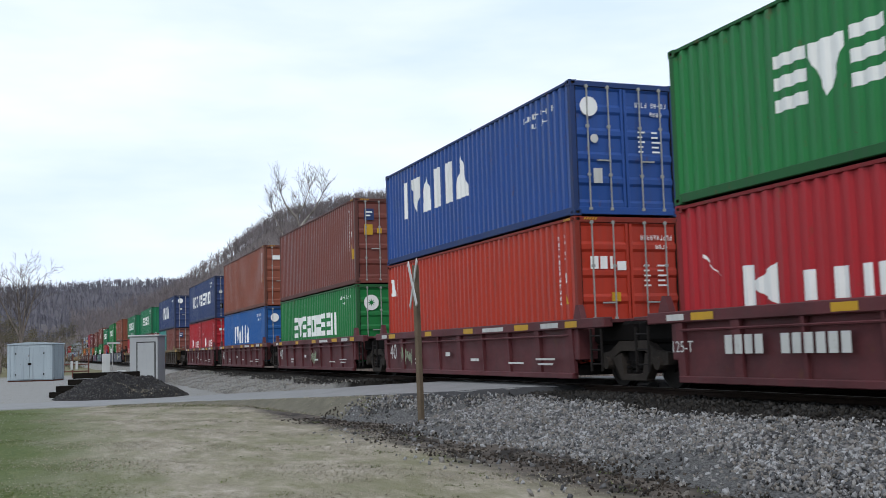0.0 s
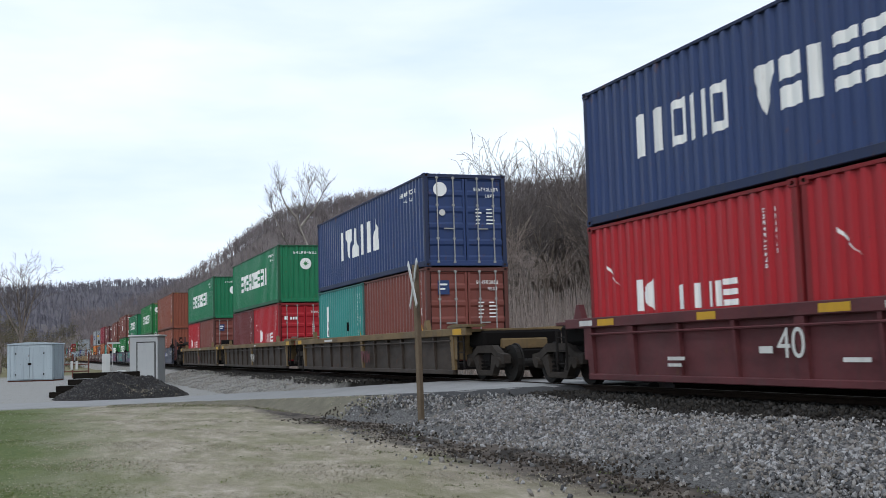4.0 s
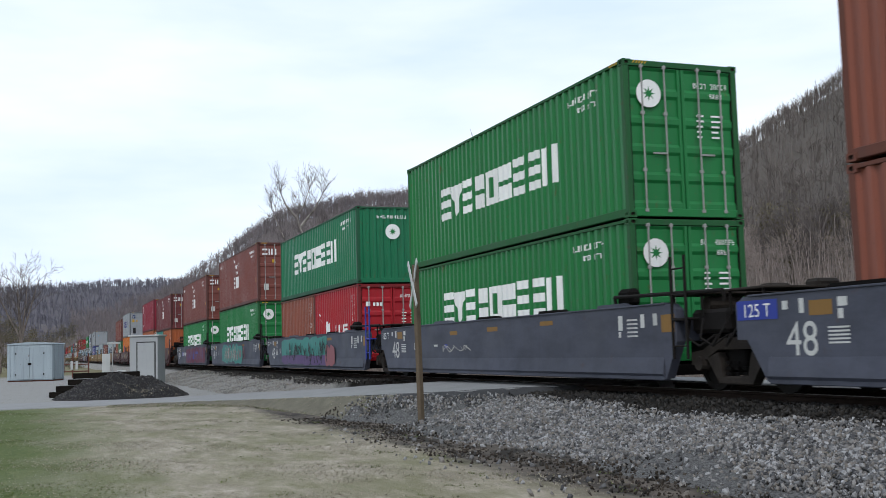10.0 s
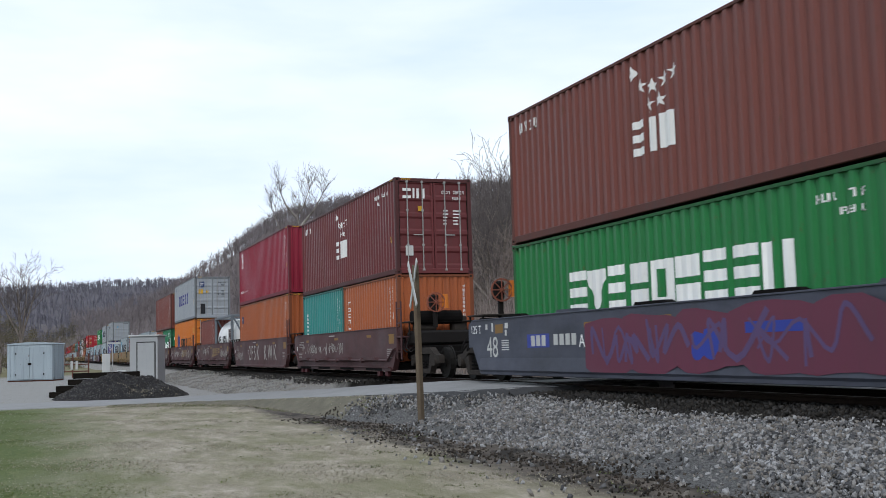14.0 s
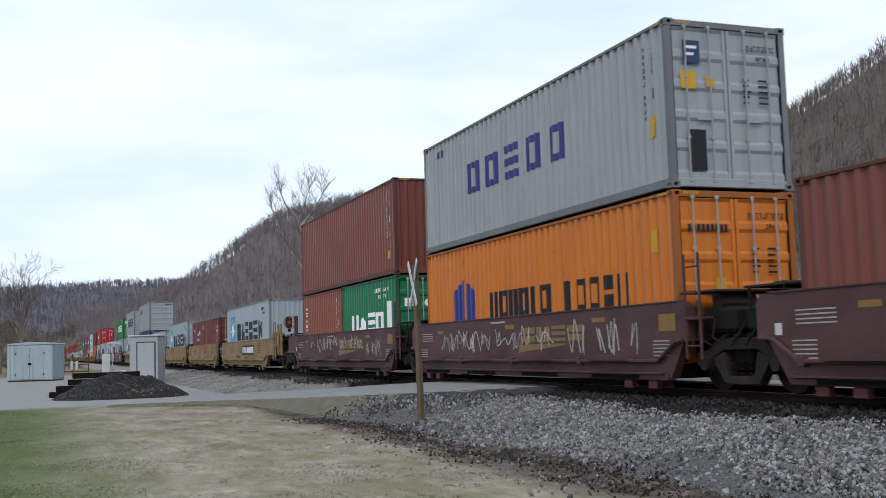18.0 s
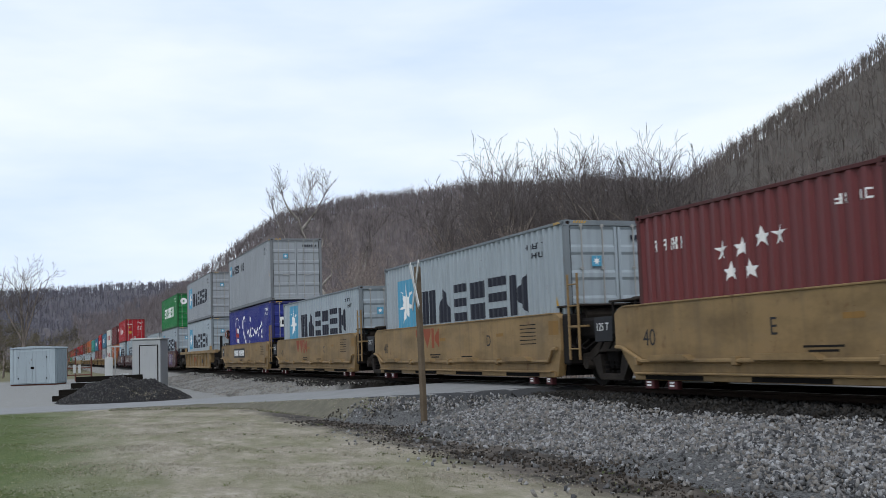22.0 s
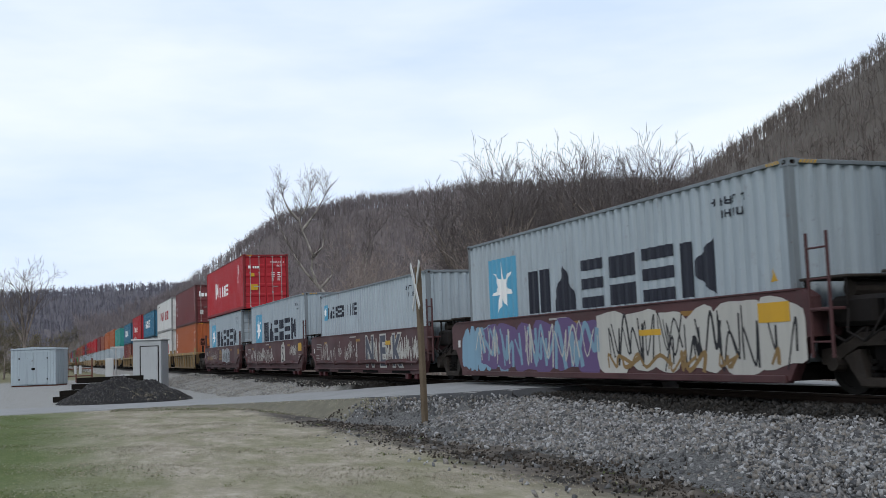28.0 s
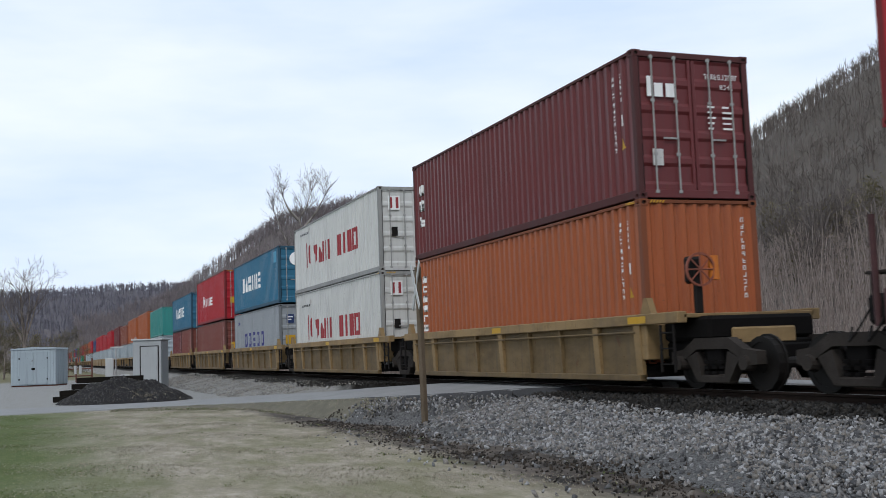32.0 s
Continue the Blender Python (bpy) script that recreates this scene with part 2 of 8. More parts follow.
def conform(quads, length, high_off=0.004):
    """Painted patches that follow the corrugation of the near side. Each patch: y0, y1 and the heights (low, high) at both ends."""
    def build():
        s = Shape()
        pts = waves(length)
        for y0, y1, (b0, t0), (b1, t1) in quads:
            ys = [y0] + [p for p, _ in pts if y0 < p < y1] + [y1]
            vs = []
            for y in ys:
                k = (y - y0) / max(1e-6, y1 - y0)
                x = -(HALF - 0.012 - depth_at(pts, y)) - high_off
                vs += [(x, y, b0 + (b1 - b0) * k), (x, y, t0 + (t1 - t0) * k)]
            s.add(vs, [(2 * i, 2 * i + 2, 2 * i + 3, 2 * i + 1) for i in range(len(ys) - 1)])
        return s
    return build


def stroke(points, w):
    """A brush stroke through (y, z) points as painted patches."""
    out = []
    for (y0, z0), (y1, z1) in zip(points, points[1:]):
        if abs(y1 - y0) < 0.75 * w:
            m = (y0 + y1) / 2
            lo, hi = sorted((z0, z1))
            out.append((m - w / 2, m + w / 2, (lo - 0.01, hi + 0.01), (lo - 0.01, hi + 0.01)))
            continue
        if y1 < y0:
            y0, z0, y1, z1 = y1, z1, y0, z0
        h = w * min(2.2, math.hypot(y1 - y0, z1 - z0) / (y1 - y0)) / 2
        out.append((y0, y1, (z0 - h, z0 + h), (z1 - h, z1 + h)))
    return out


def glyph(kind, y, w, z, h):
    """One plain shape of a trademark, w wide and h high, whose reading edge (towards the rear) is at y."""
    a, b = y - w, y                                   # forward edge, rear edge
    full = (z, z + h)
    if kind == "1":
        return [(a + 0.3 * w, b - 0.2 * w, full, full)]
    if kind == "3":
        q = h / 5
        return [(a, b, (z + i * 2 * q, z + i * 2 * q + q * 1.15), (z + i * 2 * q, z + i * 2 * q + q * 1.15)) for i in range(3)]
    if kind == "o":
        return [(a, a + 0.27 * w, full, full), (b - 0.27 * w, b, full, full),
                (a + 0.27 * w, b - 0.27 * w, (z, z + 0.2 * h), (z, z + 0.2 * h)),
                (a + 0.27 * w, b - 0.27 * w, (z + 0.8 * h, z + h), (z + 0.8 * h, z + h))]
    if kind == "8":
        return [(a, b, (z, z + 0.42 * h), (z, z + 0.42 * h)), (a, b, (z + 0.56 * h, z + h), (z + 0.56 * h, z + h))]
    if kind == "2":
        return [(a, a + 0.36 * w, full, full), (b - 0.36 * w, b, full, full)]
    if kind == "v":
        m = (a + b) / 2
        return [(a, m, (z + 0.75 * h, z + h), (z, z + h)), (m, b, (z, z + h), (z + 0.75 * h, z + h))]
    if kind == "a":
        m = (a + b) / 2
        return [(a, m, (z, z + 0.25 * h), (z, z + h)), (m, b, (z, z + h), (z, z + 0.25 * h))]
    if kind == "l":
        return [(a + 0.45 * w, b, full, full)]
    if kind == "k":
        return [(b - 0.34 * w, b, full, full), (a, b - 0.42 * w, full, (z + 0.4 * h, z + 0.6 * h))]
    if kind == "n":
        return [(a, a + 0.4 * w, full, full), (b - 0.4 * w, b, full, full)]
    if kind == "i":
        return [(a, b, (z, z + 0.7 * h), (z, z + 0.7 * h))]
    if kind == "_":
        return []
    return [(a, b, full, full)]


def word(kinds, y_rear, y_front, z, h, gap=0.14):
    """Plain shapes side by side, from the rear to the front."""
    n = len(kinds)
    w = (y_rear - y_front) / n
    out = []
    for i, k in enumerate(kinds):
        g = glyph(k, y_rear - i * w, w * (1 - gap), z, h)
        if g:
            out.append(g)
    return out


def star(cy, cz, r, points=7):
    """A star as thin slices along y."""
    vs = []
    for i in range(points * 2):
        q = math.pi / 2 + math.pi * i / points
        rr = r if i % 2 == 0 else r * 0.36
        vs.append((cy + rr * math.cos(q), cz + rr * math.sin(q)))
    out = []
    for i in range(points * 2):
        (ya, za), (yb, zb) = vs[i], vs[(i + 1) % len(vs)]
        if abs(ya - yb) < 1e-5:
            continue
        if ya > yb:
            ya, za, yb, zb = yb, zb, ya, za
        tri = sorted([(ya, za), (yb, zb), (cy, cz)])
        (p, pz), (q_, qz), (s_, sz) = tri
        k = (q_ - p) / max(1e-6, s_ - p)
        mz = pz + (sz - pz) * k
        lo, hi = min(qz, mz), max(qz, mz)
        if q_ - p > 1e-4:
            out.append((p, q_, (pz, pz), (lo, hi)))
        if s_ - q_ > 1e-4:
            out.append((q_, s_, (lo, hi), (sz, sz)))
    return out


def disc(cy, cz, r, n=10):
    out = []
    for i in range(n):
        a, b = -r + 2 * r * i / n, -r + 2 * r * (i + 1) / n
        ha, hb = math.sqrt(max(0, r * r - a * a)), math.sqrt(max(0, r * r - b * b))
        out.append((cy + a, cy + b, (cz - ha, cz + ha), (cz - hb, cz + hb)))
    return out


def end_patch(items, y):
    """Flat patches on a door or end wall. items: (x0, x1, z0, z1)."""
    def build():
        s = Shape()
        for x0, x1, z0, z1 in items:
            s.add([(x0, y, z0), (x1, y, z0), (x1, y, z1), (x0, y, z1)], [(0, 1, 2, 3)])
        return s
    return build


def end_disc(cx, cz, r, y, n=18, inner=0.0):
    def build():
        s = Shape()
        vs = [(cx + r * math.cos(6.2832 * i / n), y, cz + r * math.sin(6.2832 * i / n)) for i in range(n)]
        return s.add(vs, [tuple(range(n))])
    return build


def end_star(cx, cz, r, y, points=7):
    def build():
        vs = []
        for i in range(points * 2):
            q = math.pi / 2 + math.pi * i / points
            rr = r if i % 2 == 0 else r * 0.38
            vs.append((cx + rr * math.cos(q), y, cz + rr * math.sin(q)))
        vs.append((cx, y, cz))
        n = points * 2
        return Shape().add(vs, [(i, (i + 1) % n, n) for i in range(n)])
    return build


def strokes(a, b, lo, hi, rnd, thin):
    """Two or three thin bars in a cell from a to b and lo to hi: a character too small to read."""
    out, t = [], min(thin, 0.45 * (hi - lo))
    if rnd.random() < 0.75:
        out.append((b - 0.3 * (b - a), b, (lo, hi), (lo, hi)))
    if rnd.random() < 0.55 or not out:
        out.append((a, a + 0.3 * (b - a), (lo, hi), (lo, hi)))
    for z in rnd.sample((lo, (lo + hi - t) / 2, hi - t), rnd.choice((1, 2))):
        out.append((a, b, (z, z + t), (z, z + t)))
    return out


def column_bars(y, z0, z1, n, w=0.06, seed=1):
    """An upright row of small characters: code writing too small to read."""
    rnd = random.Random(seed)
    step = (z1 - z0) / n
    return [q for i in range(n) if rnd.random() > 0.06
            for q in strokes(y - w * 0.5, y + w * 0.5, z0 + i * step, z0 + i * step + step * 0.68, rnd, 0.2 * step)]


def row_bars(y_rear, y_front, z, h, n, seed=1):
    rnd = random.Random(seed)
    step = (y_rear - y_front) / n
    return [q for i in range(n) if rnd.random() > 0.12
            for q in strokes(y_rear - (i + 1) * step + step * 0.35, y_rear - i * step, z, z + h, rnd, 0.2 * h)]


SMALL = ("code_writing", "door_writing", "end_writing", "door_lettering", "star_group", "side_number", "side_emblem", "sign_writing", "sign_mark", "upright_lettering", "badge_mark", "side_badge", "flag_patch", "diamond_mark", "side_script")
LENGTHS = {20: 6.058, 40: 12.192, 45: 13.716}


FRAMES = {}


def frame_paint(mat):
    """The same coat on posts and rails, more rubbed and rusty, and darkened to hold their shade."""
    if mat.name not in FRAMES:
        c = tint(COLOURS[mat.name], 0.62)
        FRAMES[mat.name] = paint("worn_shaded_" + mat.name, tuple(0.86 * v + 0.14 * g for v, g in zip(c, (0.075, 0.066, 0.058))), 0.65, 0.85, 0.45, 0.6)
    return FRAMES[mat.name]


def casting_mesh(mat, xs, ys, z0, sx, rear):
    """A cast corner block with a deep oval slot in its side and in its end."""
    key = ("casting", mat.name, *xs, *ys, z0)
    if key in MESHES:
        return MESHES[key]
    (x0, x1), (y0, y1), z1 = xs, ys, z0 + 0.118
    s, holes = Shape(), []
    s.add([(x0, y0, z0), (x1, y0, z0), (x1, y1, z0), (x0, y1, z0)], [(3, 2, 1, 0)])
    s.add([(x0, y0, z1), (x1, y0, z1), (x1, y1, z1), (x0, y1, z1)], [(0, 1, 2, 3)])

    def slotted(at):
        """One face; at(u, w, d): the point at share u across, w up and d inwards."""
        rim = [(0, 0), (0.5, 0), (1, 0), (1, 0.5), (1, 1), (0.5, 1), (0, 1), (0, 0.5)]
        slot = [(0.27, 0.3), (0.5, 0.22), (0.73, 0.3), (0.8, 0.5), (0.73, 0.7), (0.5, 0.78), (0.27, 0.7), (0.2, 0.5)]
        s.add([at(u, w, 0) for u, w in rim] + [at(u, w, 0) for u, w in slot] + [at(u, w, 0.04) for u, w in slot],
              [(i, (i + 1) % 8, 8 + (i + 1) % 8, 8 + i) for i in range(8)])
        n = len(s.v) - 24
        holes.extend(range(len(s.f), len(s.f) + 9))
        s.f += [tuple(n + q for q in (8 + i, 8 + (i + 1) % 8, 16 + (i + 1) % 8, 16 + i)) for i in range(8)] + [tuple(n + 16 + i for i in range(8))]

    out_x, in_x = (x0, x1) if sx < 0 else (x1, x0)
    out_y, in_y = (y1, y0) if rear else (y0, y1)
    slotted(lambda u, w, d: (out_x - sx * d, y0 + u * (y1 - y0), z0 + w * (z1 - z0)))
    slotted(lambda u, w, d: (x0 + u * (x1 - x0), out_y - (d if rear else -d), z0 + w * (z1 - z0)))
    s.add([(in_x, y0, z0), (in_x, y1, z0), (in_x, y1, z1), (in_x, y0, z1)], [(0, 1, 2, 3)])
    s.add([(x0, in_y, z0), (x1, in_y, z0), (x1, in_y, z1), (x0, in_y, z1)], [(0, 1, 2, 3)])
    me = bpy.data.meshes.new("corner_casting")
    me.from_pydata(s.v, [], s.f)
    me.materials.append(mat)
    # slot insides get a dark colour that paints in the recess's shade
    me.materials.append(CASTSHADE)
    for i in holes:
        me.polygons[i].material_index = 1
    MESHES[key] = me
    return me


def container(y0, z0, label, mat, size=40, high=2.591, front="door", marks=(), end_marks=(), near=True, group="containers on the train"):
    """A shipping container whose front end is at y0 along the track and whose base is at z0.
    marks: (part name, material, patches) on the near side; end_marks: (part name, material, build) on the front."""
    L = LENGTHS[size]
    root = thing("shipping_container", label, "container", group, (TRACK, y0, z0))
    MOVERS.append(root)
    k = (size, high)
    edge = frame_paint(mat)

    def add(name, key, build, m=mat, parent=root, lab="", loc=None):
        return part(name, mesh_of((name, *key), m, build), parent, lab, loc)

    add("side_panel", (k, 1), side_panel(L, high, -1))
    if near:
        add("side_panel", (k, 2), side_panel(L, high, 1))
        add("floor", (k,), lambda: Shape().box(-1.15, 1.15, 0.05, L - 0.05, 0.1, 0.16), DARKSTEEL)
        add("roof", (k,), lambda: Shape().box(-1.17, 1.17, 0.05, L - 0.05, high - 0.05, high - 0.02))
        for sx in (-1, 1):
            add("top_rail", (k, sx), lambda: Shape().box(*sorted((sx * 1.219, sx * 1.159)), 0.1, L - 0.1, high - 0.07, high - 0.012, 0.006), edge)
            add("bottom_rail", (k, sx), lambda: Shape().box(*sorted((sx * 1.214, sx * 1.13)), 0.1, L - 0.1, 0.02, 0.17, 0.01), edge)
        for sx in (-1, 1):
            for yy in (0, L):
                a, b = (0.0, 0.13) if yy == 0 else (L - 0.13, L)
                xs = sorted((sx * 1.217, sx * 1.1))
                add("corner_post", (k, sx, yy), lambda: Shape().box(*xs, a + 0.003, b - 0.003, 0.11, high - 0.11, 0.012), edge)
                a2, b2 = (-0.004, 0.174) if yy == 0 else (L - 0.174, L + 0.004)
                xs2 = sorted((sx * 1.223, sx * 1.06))
                for zz in (0, high - 0.118):
                    part("corner_casting", casting_mesh(edge, xs2, (a2, b2), zz, sx, yy > 0), root)
    else:
        add("top_rail", (k, 0), lambda: Shape().box(-1.219, 1.219, 0.0, L, high - 0.09, high))
        add("bottom_rail", (k, 0), lambda: Shape().box(-1.214, 1.214, 0.0, L, 0.02, 0.17))
        for yy in (0.0, L - 0.13):
            add("corner_post", (k, yy), lambda: Shape().box(-1.217, -1.09, yy, yy + 0.13, 0.0, high))
    # both ends: the doors are at one, a corrugated wall at the other
    for yy, out in ((0.0, -1), (L, 1)):
        doors = (front == "door") == (out == -1)
        if not near and out == 1:
            continue
        if near:
            add("end_header", (k, yy, doors), lambda: Shape().box(-1.1, 1.1, min(yy, yy - out * 0.1) + 0.004, max(yy, yy - out * 0.1) - 0.004, high - (0.12 if doors else 0.075), high - 0.01, 0.008), edge)
            add("end_sill", (k, yy), lambda: Shape().box(-1.1, 1.1, min(yy, yy - out * 0.1) + 0.004, max(yy, yy - out * 0.1) - 0.004, 0.02, 0.17, 0.01))
        if not doors:
            add("end_wall", (k, yy), end_wall(high, yy, out))
            continue
        for sx in (-1, 1):
            def leaf():
                x0, x1 = sorted((sx * 0.012, sx * 1.085))
                n = 5
                hh = (high - 0.3) / n
                back, rim, pan = yy - out * 0.085, yy - out * 0.03, yy - out * 0.062
                line = [(back, 0.17)]
                if near:
                    for i in range(n):
                        z = 0.17 + i * hh
                        line += [(rim, z), (rim, z + 0.09), (pan, z + 0.15), (pan, z + hh - 0.06)]
                    line += [(rim, 0.17 + n * hh - 0.01), (rim, high - 0.13), (back, high - 0.13)]
                else:
                    line += [(rim, 0.17), (rim, high - 0.13), (back, high - 0.13)]
                return Shape().prism(line, x0, x1)
            door = add("door", (k, yy, sx), leaf)
            if not near:
                continue
            add("door_edge", (k, yy, sx), lambda: Shape().box(*sorted((sx * 0.012, sx * 0.075)), *sorted((yy - out * 0.026, yy - out * 0.06)), 0.17, high - 0.13, 0.004), mat, door)
            add("door_seal", (k, yy, sx), lambda: Shape().box(*sorted((sx * 1.083, sx * 1.104)), *sorted((yy - out * 0.02, yy - out * 0.09)), 0.17, high - 0.13), DARKSTEEL, door, "black rubber door seal")
            for q in (0.3, 0.78):
                x = sx * (0.06 + q)

                def rod():
                    s = Shape().tube((x, yy - out * 0.004, 0.12), (x, yy - out * 0.004, high - 0.08), 0.017, n=6)
                    for z in (0.13, high * 0.3, high * 0.66, high - 0.12):
                        s.box(x - 0.04, x + 0.04, min(yy - out * 0.03, yy + out * 0.006), max(yy - out * 0.03, yy + out * 0.006), z - 0.03, z + 0.03, 0.008)
                    return s
                add("locking_bar", (k, yy, x), rod, LOCKBAR, door, "grey steel locking bar")

            def lever():
                xa, xb = sx * 0.36, sx * 0.66
                return Shape().box(*sorted((xa, xb)), min(yy + out * 0.01, yy - out * 0.012), max(yy + out * 0.01, yy - out * 0.012), high * 0.4, high * 0.4 + 0.035, 0.006)
            add("door_handle", (k, yy, sx), lever, LOCKBAR, door, "steel door handle")
    if near and high > 2.8:
        def hatching():
            s = Shape()
            for j in range(5):
                y = 0.19 + 0.062 * j
                s.add([(-1.2205, y, high - 0.066), (-1.2205, y + 0.033, high - 0.066), (-1.2205, y + 0.062, high - 0.016), (-1.2205, y + 0.029, high - 0.016)], [(0, 1, 2, 3)])
                x = -1.02 + 0.062 * j
                s.add([(x, 0.0025, high - 0.068), (x + 0.033, 0.0025, high - 0.068), (x + 0.062, 0.0025, high - 0.018), (x + 0.029, 0.0025, high - 0.018)], [(0, 1, 2, 3)])
            return s
        tagged(add("height_stripes", (k,), hatching, YELLOW), kind="stuff")
    for i, (name, m, quads) in enumerate(marks):
        for q in ([[g] for g in quads] if name == "side_lettering" and len(quads) < 40 and isinstance(quads[0], list) else [quads]):
            q = q[0] if q and isinstance(q[0], list) else q
            ob = part("letter_block" if name == "side_lettering" else name, mesh_of((name, round(q[0][0], 3), round(q[0][2][0], 3), round(q[-1][1], 3), len(q), size), m, conform(q, L, 0.004 + 0.003 * i)), root)
            if name in SMALL:
                tagged(ob, kind="stuff")
    for i, (name, m, build) in enumerate(end_marks):
        b = build()
        ob = part(name, mesh_of((name, "end", str(b.v[0]), str(b.v[-1]), len(b.v)), m, lambda: b), root)
        if name in SMALL:
            tagged(ob, kind="stuff")
    return root
# ---- the lie of the land ----


def ridge(x, y, p, q, h0, h1, w0, w1):
    """Height of a long hill whose crest runs from p to q."""
    px, py, qx, qy = *p, *q
    dx, dy = qx - px, qy - py
    ll = dx * dx + dy * dy
    k = np.clip(((x - px) * dx + (y - py) * dy) / ll, -0.25, 1.25)
    kc = np.clip(k, 0, 1)
    d = np.hypot(x - px - k * dx, y - py - k * dy)
    w = w0 + (w1 - w0) * kc
    fall = np.where(k < 0, 1 + k * 2.2, np.where(k > 1, 1 - (k - 1) * 1.2, 1))
    return (h0 + (h1 - h0) * kc) * fall * np.exp(-(d / w) ** 2)


def land(x, y):
    """Ground height; flat by the track, wooded hills beyond it."""
    x, y = np.asarray(x, float), np.asarray(y, float)
    far = ridge(x, y, (-700, 1250), (190, 1180), 44, 80, 300, 260)
    mid = ridge(x, y, (172.7, 772), (443.7, 474), 89, 78.2, 105, 212) * (1 + 0.2 * np.exp(-(((x - 253) / 109) ** 2)))
    near = ridge(x, y, (331, 442), (418, 132), 78, 221, 134, 181)
    z = np.maximum(np.maximum(far, mid), near)
    rough = 2.2 * np.sin(x * 0.051 + 1.3) * np.sin(y * 0.043) + 1.2 * np.sin(x * 0.13 + y * 0.09)
    k = np.clip((z - 3) / 12, 0, 1)
    flat = np.clip((x - 20) / 30, 0, 1) + (y > 300) * np.clip((y - 300) / 300, 0, 1)
    return (z + rough * k) * np.clip(flat, 0, 1)


def axis_lines(stops):
    out = []
    for a, b, step in stops:
        out += list(np.arange(a, b, step))
    return np.array(out + [stops[-1][1]])


def grid_mesh(name, xs, ys, height):
    X, Y = np.meshgrid(xs, ys)
    Z = height(X, Y)
    v = np.stack([X.ravel(), Y.ravel(), Z.ravel()], 1)
    nx, ny = len(xs), len(ys)
    i = np.arange(nx * ny).reshape(ny, nx)
    f = np.stack([i[:-1, :-1].ravel(), i[:-1, 1:].ravel(), i[1:, 1:].ravel(), i[1:, :-1].ravel()], 1)
    return array_mesh(name, v, f)


def array_mesh(name, v, f, smooth=False):
    """A mesh from arrays of vertices and of equal-sided faces."""
    v, f = np.asarray(v, np.float32), np.asarray(f, np.int32)
    me = bpy.data.meshes.new(name)
    n, k = f.shape
    me.vertices.add(len(v))
    me.vertices.foreach_set("co", v.ravel())
    me.loops.add(n * k)
    me.loops.foreach_set("vertex_index", f.ravel())
    me.polygons.add(n)
    me.polygons.foreach_set("loop_start", np.arange(0, n * k, k, dtype=np.int32))
    me.polygons.foreach_set("loop_total", np.full(n, k, np.int32))
    if smooth:
        me.polygons.foreach_set("use_smooth", np.ones(n, bool))
    me.update(calc_edges=True)
    me.validate()
    return me


def scatter(templates, places, sizes, turns, tilt=None, pick=None):
    """Copies of small (vertices, faces) templates, joined into arrays."""
    vs, fs, n0 = [], [], 0
    pick = pick if pick is not None else np.random.randint(0, len(templates), len(places))
    for t, (tv, tf) in enumerate(templates):
        m = pick == t
        if not m.any():
            continue
        p, s, a = places[m], sizes[m], turns[m]
        c, sn = np.cos(a), np.sin(a)
        v = tv[None] * (s[:, None, None] if s.ndim == 1 else s[:, None, :])
        x = v[:, :, 0] * c[:, None] - v[:, :, 1] * sn[:, None]
        y = v[:, :, 0] * sn[:, None] + v[:, :, 1] * c[:, None]
        w = np.stack([x, y, v[:, :, 2]], 2) + p[:, None, :]
        k, nv = w.shape[0], w.shape[1]
        vs.append(w.reshape(-1, 3))
        fs.append((tf[None] + (np.arange(k) * nv)[:, None, None] + n0).reshape(-1, tf.shape[1]))
        n0 += k * nv
    return np.concatenate(vs), np.concatenate(fs)


